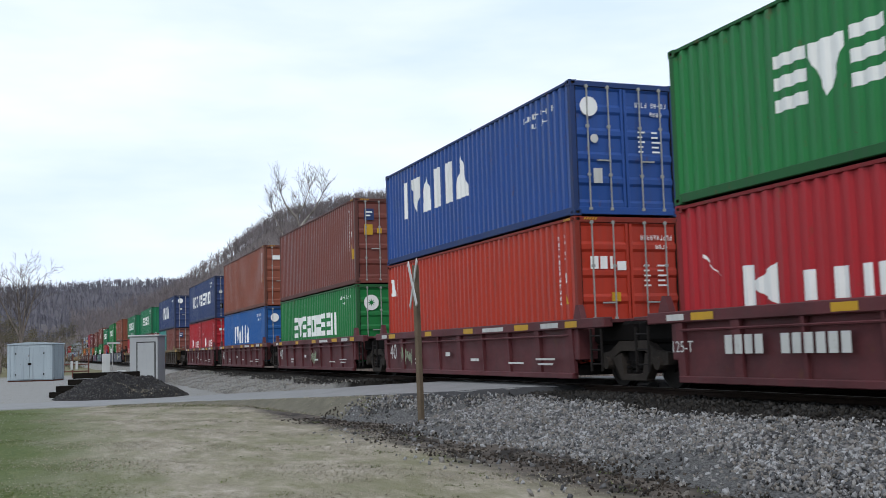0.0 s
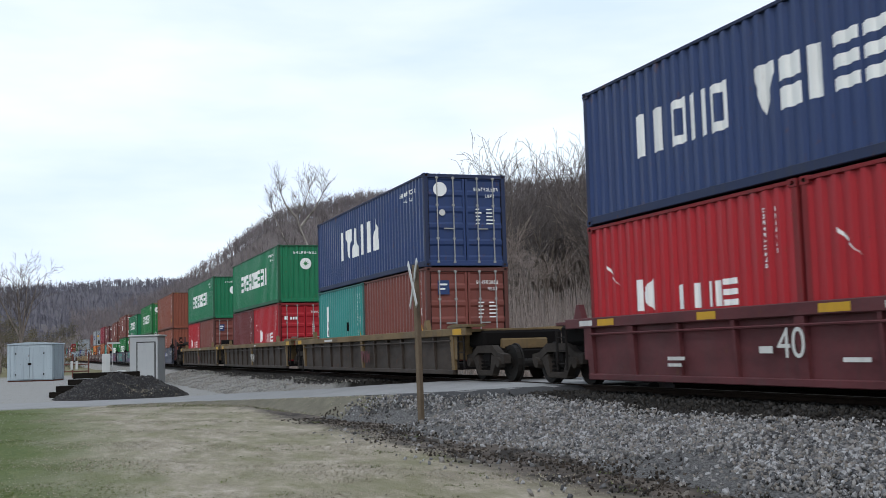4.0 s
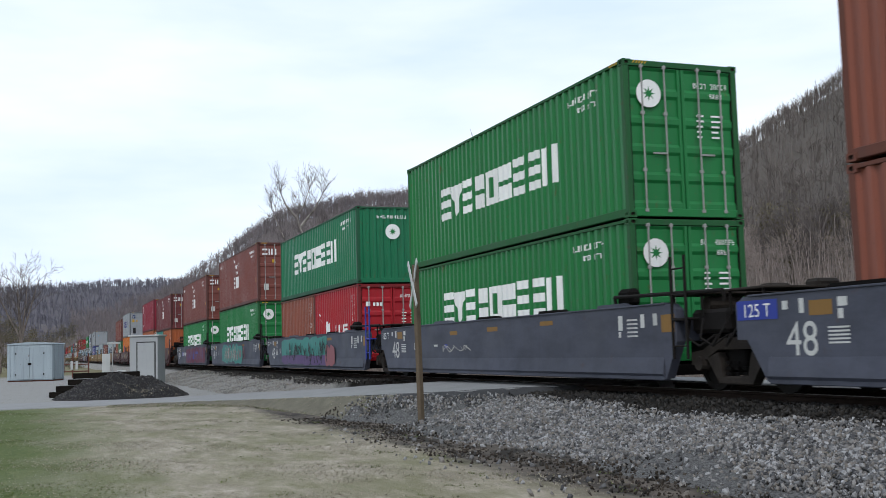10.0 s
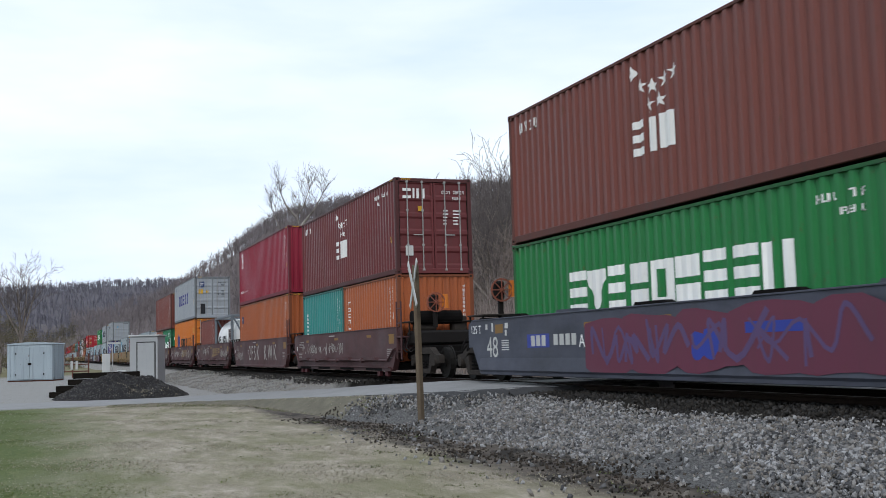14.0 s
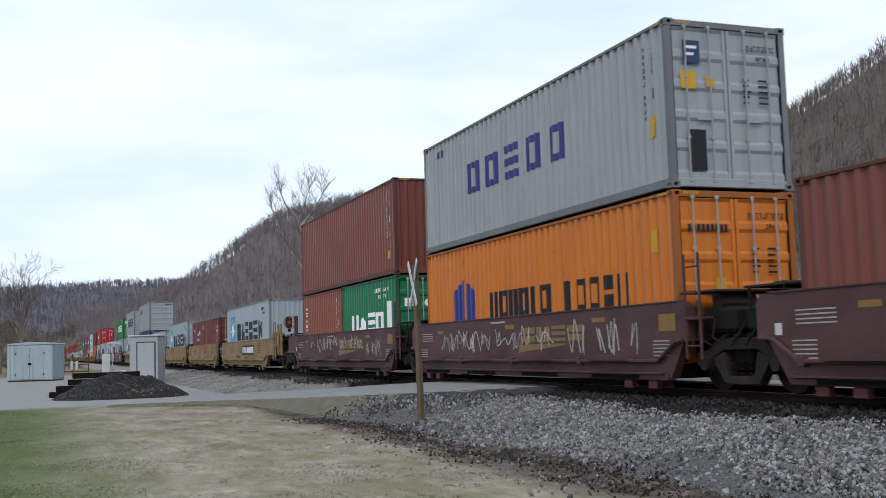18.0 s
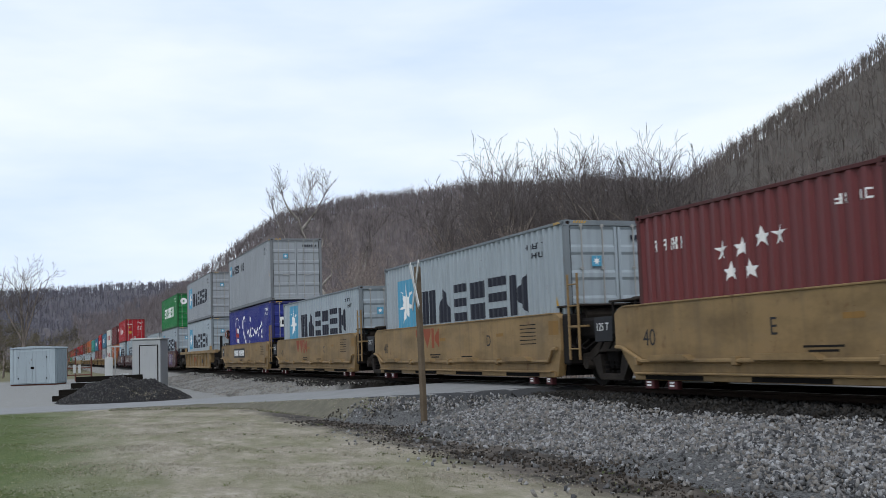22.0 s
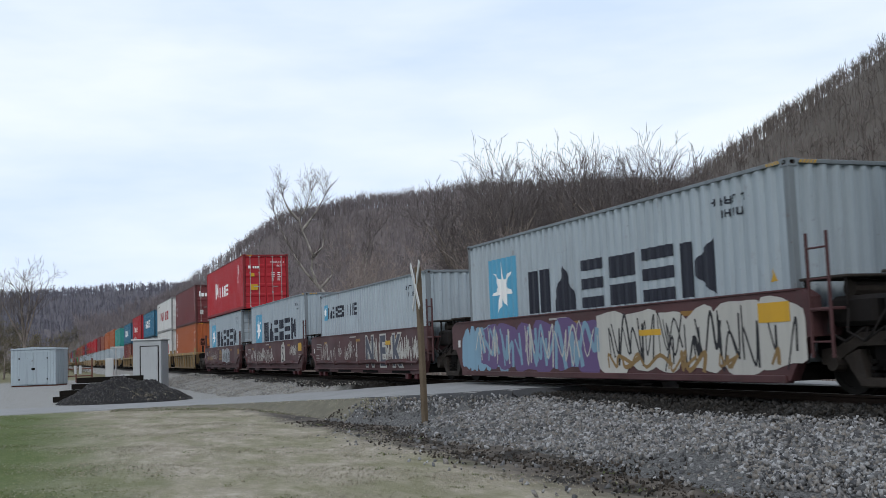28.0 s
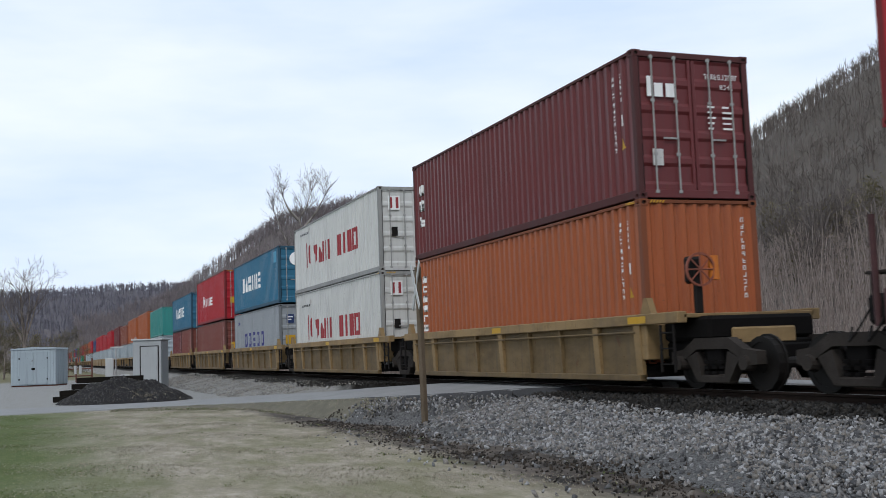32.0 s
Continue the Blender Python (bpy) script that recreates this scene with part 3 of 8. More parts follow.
def ground_material():
    m, t, b = base("grass_dirt_gravel_ground", 0.95)
    geo = t.nodes.new("ShaderNodeNewGeometry")
    sep = t.nodes.new("ShaderNodeSeparateXYZ")
    t.links.new(geo.outputs["Position"], sep.inputs[0])
    wob = noise_node(t, 0.45, 5, 0.6)
    wob2 = noise_node(t, 2.6, 4, 0.6, (1.0, 0.4, 1.0))
    fine = noise_node(t, 26, 4, 0.7, (1.0, 0.4, 1.0))
    grain = noise_node(t, 120, 2, 0.6)

    def step(src, a, b_, wobble):
        """0 below a, 1 above b_, with an uneven edge."""
        mm = t.nodes.new("ShaderNodeMath")
        mm.operation = "MULTIPLY_ADD"
        t.links.new(wob, mm.inputs[0])
        mm.inputs[1].default_value = wobble
        t.links.new(src, mm.inputs[2])
        r = t.nodes.new("ShaderNodeMapRange")
        r.inputs["From Min"].default_value, r.inputs["From Max"].default_value = a + wobble * 0.5, b_ + wobble * 0.5
        t.links.new(mm.outputs[0], r.inputs["Value"])
        return r.outputs[0]

    x, y = sep.outputs[0], sep.outputs[1]
    straw = mix_node(t, ramp_node(t, wob2, [(0.35, grey(0)), (0.65, grey(1))]), (0.205, 0.176, 0.138), (0.4, 0.352, 0.288))
    straw = mix_node(t, ramp_node(t, fine, [(0.45, grey(0)), (0.72, grey(0.4))]), straw, (0.15, 0.128, 0.085))
    clump = noise_node(t, 8.0, 5, 0.7, (1.0, 0.3, 1.0))
    straw = mix_node(t, ramp_node(t, clump, [(0.4, grey(0)), (0.62, grey(0.7))]), straw, (0.2, 0.18, 0.115))
    straw = mix_node(t, ramp_node(t, noise_node(t, 60, 2, 0.6, (1.0, 0.3, 1.0)), [(0.4, grey(0)), (0.7, grey(0.35))]), straw, (0.46, 0.41, 0.335))
    lawn = mix_node(t, ramp_node(t, fine, [(0.35, grey(0)), (0.65, grey(1))]), (0.046, 0.074, 0.014), (0.092, 0.117, 0.032))
    lawn = mix_node(t, ramp_node(t, clump, [(0.5, grey(0)), (0.7, grey(0.5))]), lawn, (0.17, 0.165, 0.075))
    grass = mix_node(t, ramp_node(t, noise_node(t, 0.9, 5, 0.65, (1.0, 0.45, 1.0)), [(0.44, grey(0)), (0.62, grey(0.8))]), straw, (0.15, 0.145, 0.075))
    col = mix_node(t, step(x, -0.5, 1.7, 2.6), lawn, grass)
    soil = mix_node(t, ramp_node(t, wob2, [(0.4, grey(0)), (0.62, grey(1))]), (0.025, 0.021, 0.018), (0.115, 0.095, 0.078))
    col = mix_node(t, step(x, 5.0, 5.5, 1.8), col, soil)
    yard = mix_node(t, ramp_node(t, grain, [(0.35, grey(0)), (0.7, grey(1))]), (0.17, 0.167, 0.16), (0.33, 0.325, 0.312))
    yard = mix_node(t, ramp_node(t, wob2, [(0.4, grey(0)), (0.75, grey(0.5))]), yard, (0.2, 0.19, 0.172))
    yard_edge = step(y, 35.0, 36.0, 0.9)
    col = mix_node(t, yard_edge, col, yard)
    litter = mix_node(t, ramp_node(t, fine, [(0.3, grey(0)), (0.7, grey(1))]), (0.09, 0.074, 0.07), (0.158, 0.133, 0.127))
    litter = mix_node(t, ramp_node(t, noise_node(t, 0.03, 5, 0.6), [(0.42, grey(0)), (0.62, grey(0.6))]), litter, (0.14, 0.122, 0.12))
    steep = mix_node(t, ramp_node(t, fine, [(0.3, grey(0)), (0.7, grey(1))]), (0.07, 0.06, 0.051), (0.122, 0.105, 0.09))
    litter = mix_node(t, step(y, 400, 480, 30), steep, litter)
    # far ridge: distance haze tinted into the ground colour
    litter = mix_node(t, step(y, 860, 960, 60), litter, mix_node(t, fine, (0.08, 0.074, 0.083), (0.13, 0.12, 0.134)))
    field = mix_node(t, wob, (0.1, 0.1, 0.045), (0.19, 0.165, 0.095))
    col = mix_node(t, step(y, 96, 108, 6), col, field)
    col = mix_node(t, step(x, 15.5, 18, 2), col, litter)
    hz = step(sep.outputs[2], 1.0, 5.0, 0.5)
    col = mix_node(t, hz, col, litter)
    t.links.new(col, b.inputs["Base Color"])
    bump_node(t, b, mix_node(t, 0.4, fine, wob2), 0.45, 0.04)
    return m


GROUND = ground_material()
gx = axis_lines([(-2600, -300, 230), (-300, -40, 26), (-40, 24, 1.0), (24, 620, 10), (620, 900, 40), (900, 2600, 170)])
gy = axis_lines([(-700, -40, 66), (-40, 60, 1.0), (60, 960, 11), (960, 1700, 40), (1700, 3600, 190)])
bumps = lambda X, Y: land(X, Y) + 0.03 * np.sin(X * 1.7 + 0.6 * Y) * np.sin(Y * 1.1) * (X < 6) * (Y < 34)
gme = grid_mesh("ground", gx, gy, bumps)
gme.materials.append(GROUND)
gme.polygons.foreach_set("use_smooth", np.ones(len(gme.polygons), bool))
ground = tagged(new("ground", gme), "dry grass, dirt and gravel by the track with wooded hills behind", "ground", kind="structure")

# ---- road over the track ----
ROADWAY = plain("worn_shaded_gravel_asphalt", (0.25, 0.25, 0.25), 0.9, 0, 0.22, 1.2, 0.4, 0.01)
ASPHALT = plain("fresh_dark_asphalt", (0.05, 0.05, 0.052), 0.9, 0, 0.3, 3.0, 0.5, 0.02)


def spline(pts, n):
    """Points along a Catmull-Rom curve."""
    p = [Vector(q) for q in pts]
    p = [2 * p[0] - p[1], *p, 2 * p[-1] - p[-2]]
    out = []
    for i in range(1, len(p) - 2):
        for j in range(n):
            k = j / n
            out.append(0.5 * ((2 * p[i]) + (p[i + 1] - p[i - 1]) * k + (2 * p[i - 1] - 5 * p[i] + 4 * p[i + 1] - p[i + 2]) * k * k + (3 * p[i] - p[i - 1] - 3 * p[i + 1] + p[i + 2]) * k ** 3))
    return out + [p[-2]]


# near and far edge of the road, from the yard up to the crossing and down again
NEAR_EDGE = spline([(-70, 35.3, 0.02), (-10, 35.2, 0.03), (0, 35.2, 0.03), (3.5, 34.6, 0.06), (5.4, 32.2, 0.14), (6.4, 28.2, 0.3), (7.0, 24.4, 0.45), (8.0, 21.8, 0.56), (9.4, 20.0, 0.66), (11, 19.0, 0.69), (13, 17, 0.66), (20, 10, 0.05)], 8)
FAR_EDGE = spline([(-70, 42, 0.02), (-10, 41, 0.03), (0, 40, 0.03), (4.2, 39, 0.06), (6.4, 36.5, 0.2), (8.0, 32.6, 0.36), (8.8, 29.5, 0.52), (9.6, 27, 0.63), (10.6, 25.6, 0.685), (11.9, 24.4, 0.69), (14.5, 22, 0.66), (22, 14, 0.05)], 8)
ROAD = [(p.lerp(q, 0.5), (p - q).length / 2) for p, q in zip(NEAR_EDGE, FAR_EDGE)]


def road_strip(shares, drops, name, mat, label, first=0, last=None, taper=0):
    """A strip along the road; shares across it (0 near edge, 1 far edge) and how far each line lies below the crown."""
    rows = list(zip(NEAR_EDGE, FAR_EDGE))[first:last]
    vs = []
    for i, (p, q) in enumerate(rows):
        for o, dz in zip(shares, drops):
            o *= min(1, (i + 0.5) / taper, (len(rows) - i) / taper) if taper and o < 0 else 1
            r = p.lerp(q, o) + (q - p).normalized() * 0.07 * math.sin(i * 1.7 + o * 3)
            vs.append((r.x, r.y, max(-0.05, r.z - dz)))
    k = len(shares)
    fs = [(i * k + j, i * k + j + 1, (i + 1) * k + j + 1, (i + 1) * k + j) for i in range(len(rows) - 1) for j in range(k - 1)]
    me = bpy.data.meshes.new(name)
    me.from_pydata(vs, [], fs)
    me.materials.append(mat)
    me.polygons.foreach_set("use_smooth", [True] * len(me.polygons))
    return tagged(new(name, me), label, "road", kind="structure")


VERGE = plain("trampled_grass_and_dirt", (0.15, 0.138, 0.105), 0.95, 0, 0.5, 3.0, 0.8, 0.04)
road_strip((-0.42, -0.2, -0.07, 0.005), (0.6, 0.2, 0.05, 0.008), "verge", VERGE, "trampled grass and dirt bank along the road", 18, 54, 7)
road_strip((-0.004, 0.0, 0.06, 0.5, 0.94, 1.0, 1.1), (0.5, 0.01, 0.006, 0.0, 0.006, 0.02, 0.5), "road", ROADWAY, "pale worn gravel road climbing to the level crossing")
road_strip((-0.14, -0.06, -0.01, 0.02), (0.3, 0.1, 0.016, 0.003), "pavement", ASPHALT, "dark asphalt shoulder of the crossing road", 47, 76, 6)

# ---- track ----


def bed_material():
    """Grey stone fines; along the rails oil stain and the train's shade are painted black."""
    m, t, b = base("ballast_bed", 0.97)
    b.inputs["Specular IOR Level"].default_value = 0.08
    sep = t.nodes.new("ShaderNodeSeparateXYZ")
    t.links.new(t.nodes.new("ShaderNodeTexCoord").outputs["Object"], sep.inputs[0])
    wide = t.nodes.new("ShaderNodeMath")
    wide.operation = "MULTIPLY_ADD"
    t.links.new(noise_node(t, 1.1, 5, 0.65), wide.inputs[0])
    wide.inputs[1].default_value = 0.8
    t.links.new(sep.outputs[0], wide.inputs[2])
    shade_stain = t.nodes.new("ShaderNodeMapRange")
    shade_stain.inputs["From Min"].default_value, shade_stain.inputs["From Max"].default_value = 9.1, 9.5
    t.links.new(wide.outputs[0], shade_stain.inputs["Value"])
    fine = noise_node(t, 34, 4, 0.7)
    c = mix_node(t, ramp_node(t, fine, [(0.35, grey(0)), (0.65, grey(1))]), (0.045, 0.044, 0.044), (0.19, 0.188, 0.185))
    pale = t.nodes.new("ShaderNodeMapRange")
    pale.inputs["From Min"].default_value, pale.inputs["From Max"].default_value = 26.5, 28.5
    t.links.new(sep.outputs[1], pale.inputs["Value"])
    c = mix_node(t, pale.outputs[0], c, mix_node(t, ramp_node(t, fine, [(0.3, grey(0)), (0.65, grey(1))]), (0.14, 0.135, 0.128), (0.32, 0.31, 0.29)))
    c = mix_node(t, shade_stain.outputs[0], c, mix_node(t, fine, (0.012, 0.011, 0.01), (0.028, 0.025, 0.022)))
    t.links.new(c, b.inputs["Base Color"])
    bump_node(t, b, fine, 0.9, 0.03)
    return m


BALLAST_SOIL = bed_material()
# ties and rails deepened towards black to hold the train's shade
TIMBER = plain("dark_creosoted_timber", (0.014, 0.012, 0.01), 0.95, 0, 0.4, 6, spec=0.05)
RAILSTEEL = plain("rusty_rail_steel", (0.022, 0.015, 0.012), 0.85, 0, 0.3, 8, spec=0.08)
POLISHED = plain("polished_rail_head", (0.16, 0.155, 0.15), 0.4, 0.9, 0.1, 8, 0.0)


def bed(x):
    """Cross-section of the ballast bank."""
    return np.interp(x, [4.6, 5.6, 6.4, 7.4, 9.35, 9.7, 12.3, 12.7, 15.2, 17], [-0.3, -0.2, 0.0, 0.16, 0.54, 0.56, 0.56, 0.54, 0.05, -0.2])


def road_at(x, y):
    """Distance beyond the road's edge, and the road's height there."""
    d, z = np.full(np.shape(x), 99.0), np.zeros(np.shape(x))
    for p, half in ROAD[16:84]:
        e = np.hypot(x - p.x, y - p.y) - half
        z = np.where(e < d, p.z, z)
        d = np.minimum(d, e)
    return d, z


def bank(x, y):
    """The ballast bank, filled up against the road."""
    wave = x + 0.22 * np.sin(y * 0.8) + 0.12 * np.sin(y * 2.3 + 1)
    d, z = road_at(x, y)
    fill = z - 0.09 - 0.62 * np.maximum(d, 0) - 0.35 * np.maximum(y - 24.5, 0) - 0.5 * np.maximum(6.6 - x, 0)
    return np.where(d < 0.05, np.minimum(bed(wave), z - 0.14), np.maximum(bed(wave), np.where(d < 2.0, fill, -1)))


bx = np.array([4.6, 5.0, 5.3, 5.6, 6.0, 6.4, 6.9, 7.4, 7.7, 8.0, 8.4, 8.7, 9.0, 9.35, 9.7, 10.98, 12.3, 12.7, 13.5, 15.2, 17])
by = axis_lines([(-120, -10, 10), (-10, 10, 1.0), (10, 36, 0.4), (36, 60, 1.0), (60, 200, 10), (200, 1400, 60)])
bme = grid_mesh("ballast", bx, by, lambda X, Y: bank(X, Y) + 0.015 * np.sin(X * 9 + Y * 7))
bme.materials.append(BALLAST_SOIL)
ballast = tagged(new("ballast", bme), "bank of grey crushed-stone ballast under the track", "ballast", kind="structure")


def stone_templates(n):
    """Angular little stones."""
    v = np.array([(x, y, z) for x in (-1, 1) for y in (-1, 1) for z in (-1, 1)], float) * 0.8
    f = np.array([(0, 1, 3, 2), (4, 6, 7, 5), (0, 4, 5, 1), (2, 3, 7, 6), (0, 2, 6, 4), (1, 5, 7, 3)])
    rs = np.random.RandomState(5)
    out = []
    for _ in range(n):
        w = v * rs.uniform(0.45, 1.2, (8, 1)) * np.array([1.0, rs.uniform(0.5, 0.9), rs.uniform(0.4, 0.75)]) + rs.normal(0, 0.16, (8, 3))
        a, b = rs.uniform(-1.4, 1.4, 2)
        w = w @ np.array([[1, 0, 0], [0, math.cos(a), -math.sin(a)], [0, math.sin(a), math.cos(a)]]) @ np.array([[math.cos(b), 0, math.sin(b)], [0, 1, 0], [-math.sin(b), 0, math.cos(b)]])
        out.append((w, f))
    return out


def stone_material(name, dark, light, per_island):
    m, t, b = base(name, 0.85)
    if per_island:
        src = t.nodes.new("ShaderNodeNewGeometry").outputs["Random Per Island"]
    else:
        src = t.nodes.new("ShaderNodeObjectInfo").outputs["Random"]
    mid = tuple((p + q) / 2 for p, q in zip(dark, light))
    warm = (mid[0] * 1.12, mid[1] * 1.0, mid[2] * 0.85)
    c = ramp_node(t, src, [(0.0, dark), (0.35, mid), (0.6, warm), (0.85, light), (1.0, tint(light, 1.25))])
    c = mix_node(t, ramp_node(t, noise_node(t, 40, 4), [(0.4, grey(0)), (0.75, grey(0.5))]), c, tint(dark, 0.6))
    t.links.new(c, b.inputs["Base Color"])
    bump_node(t, b, noise_node(t, 60, 3), 0.5, 0.01)
    return m


STONE = stone_material("crushed_stone", (0.05, 0.05, 0.053), (0.33, 0.328, 0.33), True)
# near-black stones: shade beside the train is put into their colour
SHADESTONE = stone_material("shade_black_stone", (0.008, 0.0075, 0.007), (0.04, 0.037, 0.034), True)
STONE_P = stone_material("crushed_stone_single", (0.07, 0.071, 0.076), (0.36, 0.362, 0.365), False)
PEBBLE = stone_material("pale_gravel", (0.15, 0.145, 0.14), (0.34, 0.33, 0.31), True)
TEMPL = stone_templates(14)
rs = np.random.RandomState(11)


def stones(n, x0, x1, y0, y1, s0, s1, mat, name, label, height, parent=None, thin=None):
    p = np.stack([rs.uniform(x0, x1, n), rs.uniform(y0, y1, n), np.zeros(n)], 1)
    if thin is not None:
        p = p[rs.uniform(0, 1, n) < thin(p[:, 0], p[:, 1])]
    s = rs.uniform(s0, s1, len(p)) * rs.choice([0.7, 1.0, 1.25], len(p))
    p[:, 2] = height(p[:, 0], p[:, 1]) + s * 0.18
    v, f = scatter(TEMPL, p, s, rs.uniform(0, 6.28, len(p)))
    me = array_mesh(name, v, f)
    me.materials.append(mat)
    ob = new(name, me)
    if parent:
        ob.parent = parent
        return tagged(ob, label, kind="stuff")
    return tagged(ob, label, "stones", kind="stuff")


def off_road(x, y):
    """1 away from the road, 0 on it."""
    d = np.full(np.shape(x), 99.0)
    for p, half in ROAD[::2]:
        d = np.minimum(d, np.hypot(x - p.x, y - p.y) - half)
    return np.clip(d / 0.3, 0, 1)


def toe(x, y):
    edge = 6.55 + 0.35 * np.sin(y * 0.7 + 0.5) + 0.25 * np.sin(y * 1.9)
    return np.clip((x - edge) / 0.5, 0.07 * (x > edge - 0.7), 1) * off_road(x, y) * np.clip((9.08 - x + 0.12 * np.sin(y * 2.1)) / 0.35, 0, 1)


stones(62000, 5.4, 9.4, 7.0, 27.0, 0.02, 0.04, STONE, "ballast_stones", "loose grey crushed stones", bank, ballast, toe)
stones(17000, 8.5, 10.1, 5.0, 60.0, 0.022, 0.045, SHADESTONE, "sooty_stones", "oily stones beside the rail, train shade painted into their black", bank, ballast, lambda x, y: np.clip((x - 8.6 - 0.12 * np.sin(y * 2.1)) / 0.35, 0, 1) * off_road(x, y))
stones(11000, 6.4, 9.3, 26.5, 75.0, 0.016, 0.036, PEBBLE, "ballast_stones", "loose pale crushed stones", bank, ballast, off_road)
stones(2500, -14, 8, 36, 70, 0.008, 0.02, PEBBLE, "gravel", "pale loose gravel scattered over the yard", lambda x, y: land(x, y) - 0.004)
CLOD = stone_material("dark_soil_clod", (0.014, 0.012, 0.01), (0.07, 0.058, 0.048), True)
stones(5200, 4.9, 6.9, 7.0, 24.0, 0.01, 0.03, CLOD, "soil_clods", "dark crumbled soil along the foot of the ballast", lambda x, y: np.maximum(land(x, y), bank(x, y)), None, lambda x, y: np.exp(-((x - 5.9 - 0.3 * np.sin(y * 0.7)) / 0.5) ** 2))
stones(260, 4.6, 7.0, 7.0, 20.0, 0.02, 0.045, STONE, "stray_stones", "stray ballast stones lying on the dirt", lambda x, y: np.maximum(land(x, y), bank(x, y)))

RAILS = (("rail", TRACK - 0.755), ("rail", TRACK + 0.755))
for nm, rx in RAILS:
    prof = [(-0.07, 0.55), (0.07, 0.55), (0.07, 0.57), (0.012, 0.6), (0.012, 0.655), (0.037, 0.665), (0.037, 0.692), (0.03, 0.7), (-0.03, 0.7), (-0.037, 0.692), (-0.037, 0.665), (-0.012, 0.655), (-0.012, 0.6), (-0.07, 0.57)]
    ob = new(nm, mesh_of(("rail", rx), RAILSTEEL, lambda: Shape().prism_y([(rx + a, b) for a, b in prof], -120, 1400)))
    tagged(ob, "rusty steel running rail with a worn head", "rail", "rails of the track", kind="structure")
    part("rail_head", mesh_of(("rail_head", rx), POLISHED, lambda: Shape().box(rx - 0.028, rx + 0.028, -120, 1400, 0.698, 0.704)), ob, "polished strip along the rail's head")
ties = new("track_ties", mesh_of("far_ties", TIMBER, lambda: [s for s in [Shape()] for k in range(300) for _ in [s.box(TRACK - 1.3, TRACK + 1.3, 72 + k * 0.9, 72.24 + k * 0.9, 0.42, 0.57)]][0]))
tagged(ties, "dark timber ties under the rails", "ties", kind="structure")
for k in range(150):
    part("tie", mesh_of("tie", TIMBER, lambda: Shape().box(-1.3, 1.3, -0.115, 0.115, 0.4, 0.575, 0.012)), ties, "", (TRACK + rs.uniform(-0.04, 0.04), -2 + k * 0.495, 0))

# ---- grass ----


def blade_templates():
    out = []
    for k in range(6):
        r = np.random.RandomState(k)
        v, f = [], []
        for i in range(6):
            a, l = r.uniform(0, 6.28), r.uniform(0.5, 1.0)
            bx_, by_ = r.uniform(-0.5, 0.5, 2)
            lean = r.uniform(0.3, 1.1)
            tip = (bx_ + math.cos(a) * lean * l, by_ + math.sin(a) * lean * l, l * r.uniform(0.45, 1.0))
            w = 0.13
            n = len(v)
            v += [(bx_ - math.sin(a) * w, by_ + math.cos(a) * w, 0), (bx_ + math.sin(a) * w, by_ - math.cos(a) * w, 0), tip]
            f.append((n, n + 1, n + 2))
        out.append((np.array(v), np.array(f)))
    return out


def grass_material(name, stops):
    m, t, b = base(name, 0.9)
    src = t.nodes.new("ShaderNodeNewGeometry").outputs["Random Per Island"]
    t.links.new(ramp_node(t, src, stops), b.inputs["Base Color"])
    up = t.nodes.new("ShaderNodeVectorMath")          # thin blades scatter light like the turf that they stand in
    up.operation = "ADD"
    up.inputs[1].default_value = (0.0, 0.0, 3.0)
    t.links.new(t.nodes.new("ShaderNodeNewGeometry").outputs["Normal"], up.inputs[0])
    unit = t.nodes.new("ShaderNodeVectorMath")
    unit.operation = "NORMALIZE"
    t.links.new(up.outputs[0], unit.inputs[0])
    t.links.new(unit.outputs[0], b.inputs["Normal"])
    return m


STRAW = grass_material("dead_grass", [(0, (0.25, 0.215, 0.16)), (0.4, (0.34, 0.295, 0.225)), (0.75, (0.46, 0.41, 0.32)), (1, (0.2, 0.192, 0.11))])
LAWN = grass_material("spring_grass", [(0, (0.06, 0.09, 0.018)), (0.5, (0.095, 0.13, 0.03)), (0.8, (0.135, 0.152, 0.048)), (1, (0.23, 0.205, 0.115))])
BLADES = blade_templates()


def grass(n, x0, x1, y0, y1, size, mat, name, label, keep):
    p = np.stack([rs.uniform(x0, x1, n), y0 + (y1 - y0) * rs.uniform(0, 1, n) ** 1.5, np.zeros(n)], 1)
    p = p[rs.uniform(0, 1, len(p)) < keep(p[:, 0], p[:, 1])]
    p[:, 2] = bumps(p[:, 0], p[:, 1]) - 0.004
    v, f = scatter(BLADES, p, rs.uniform(0.6, 1.3, len(p)) * size, rs.uniform(0, 6.28, len(p)))
    me = array_mesh(name, v, f)
    me.materials.append(mat)
    return tagged(new(name, me), label, "grass", kind="stuff")


def clumpy(x, y, a=0.8, b=0.5):
    return 0.5 + 0.5 * np.sin(x * a * 2.1 + 1.7 * np.sin(y * b)) * np.sin(y * b * 2.7 + 1.3 * np.sin(x * a))


in_lawn = lambda x, y: np.clip((1.5 - x + 0.7 * np.sin(y * 0.6)) / 2.2, 0, 1)
grass(90000, -4, 6.2, 7.5, 35.2, 0.024, STRAW, "dead_grass", "short dead straw-coloured grass", lambda x, y: (1 - 0.75 * in_lawn(x, y)) * np.clip((5.9 - x) / 1.2, 0, 1) * (0.3 + 0.7 * clumpy(x, y)))
grass(70000, -7, 3.2, 7.5, 35.2, 0.022, LAWN, "lawn_grass", "short green spring grass", lambda x, y: in_lawn(x, y) * (0.35 + 0.65 * clumpy(x, y, 0.6, 0.7)))
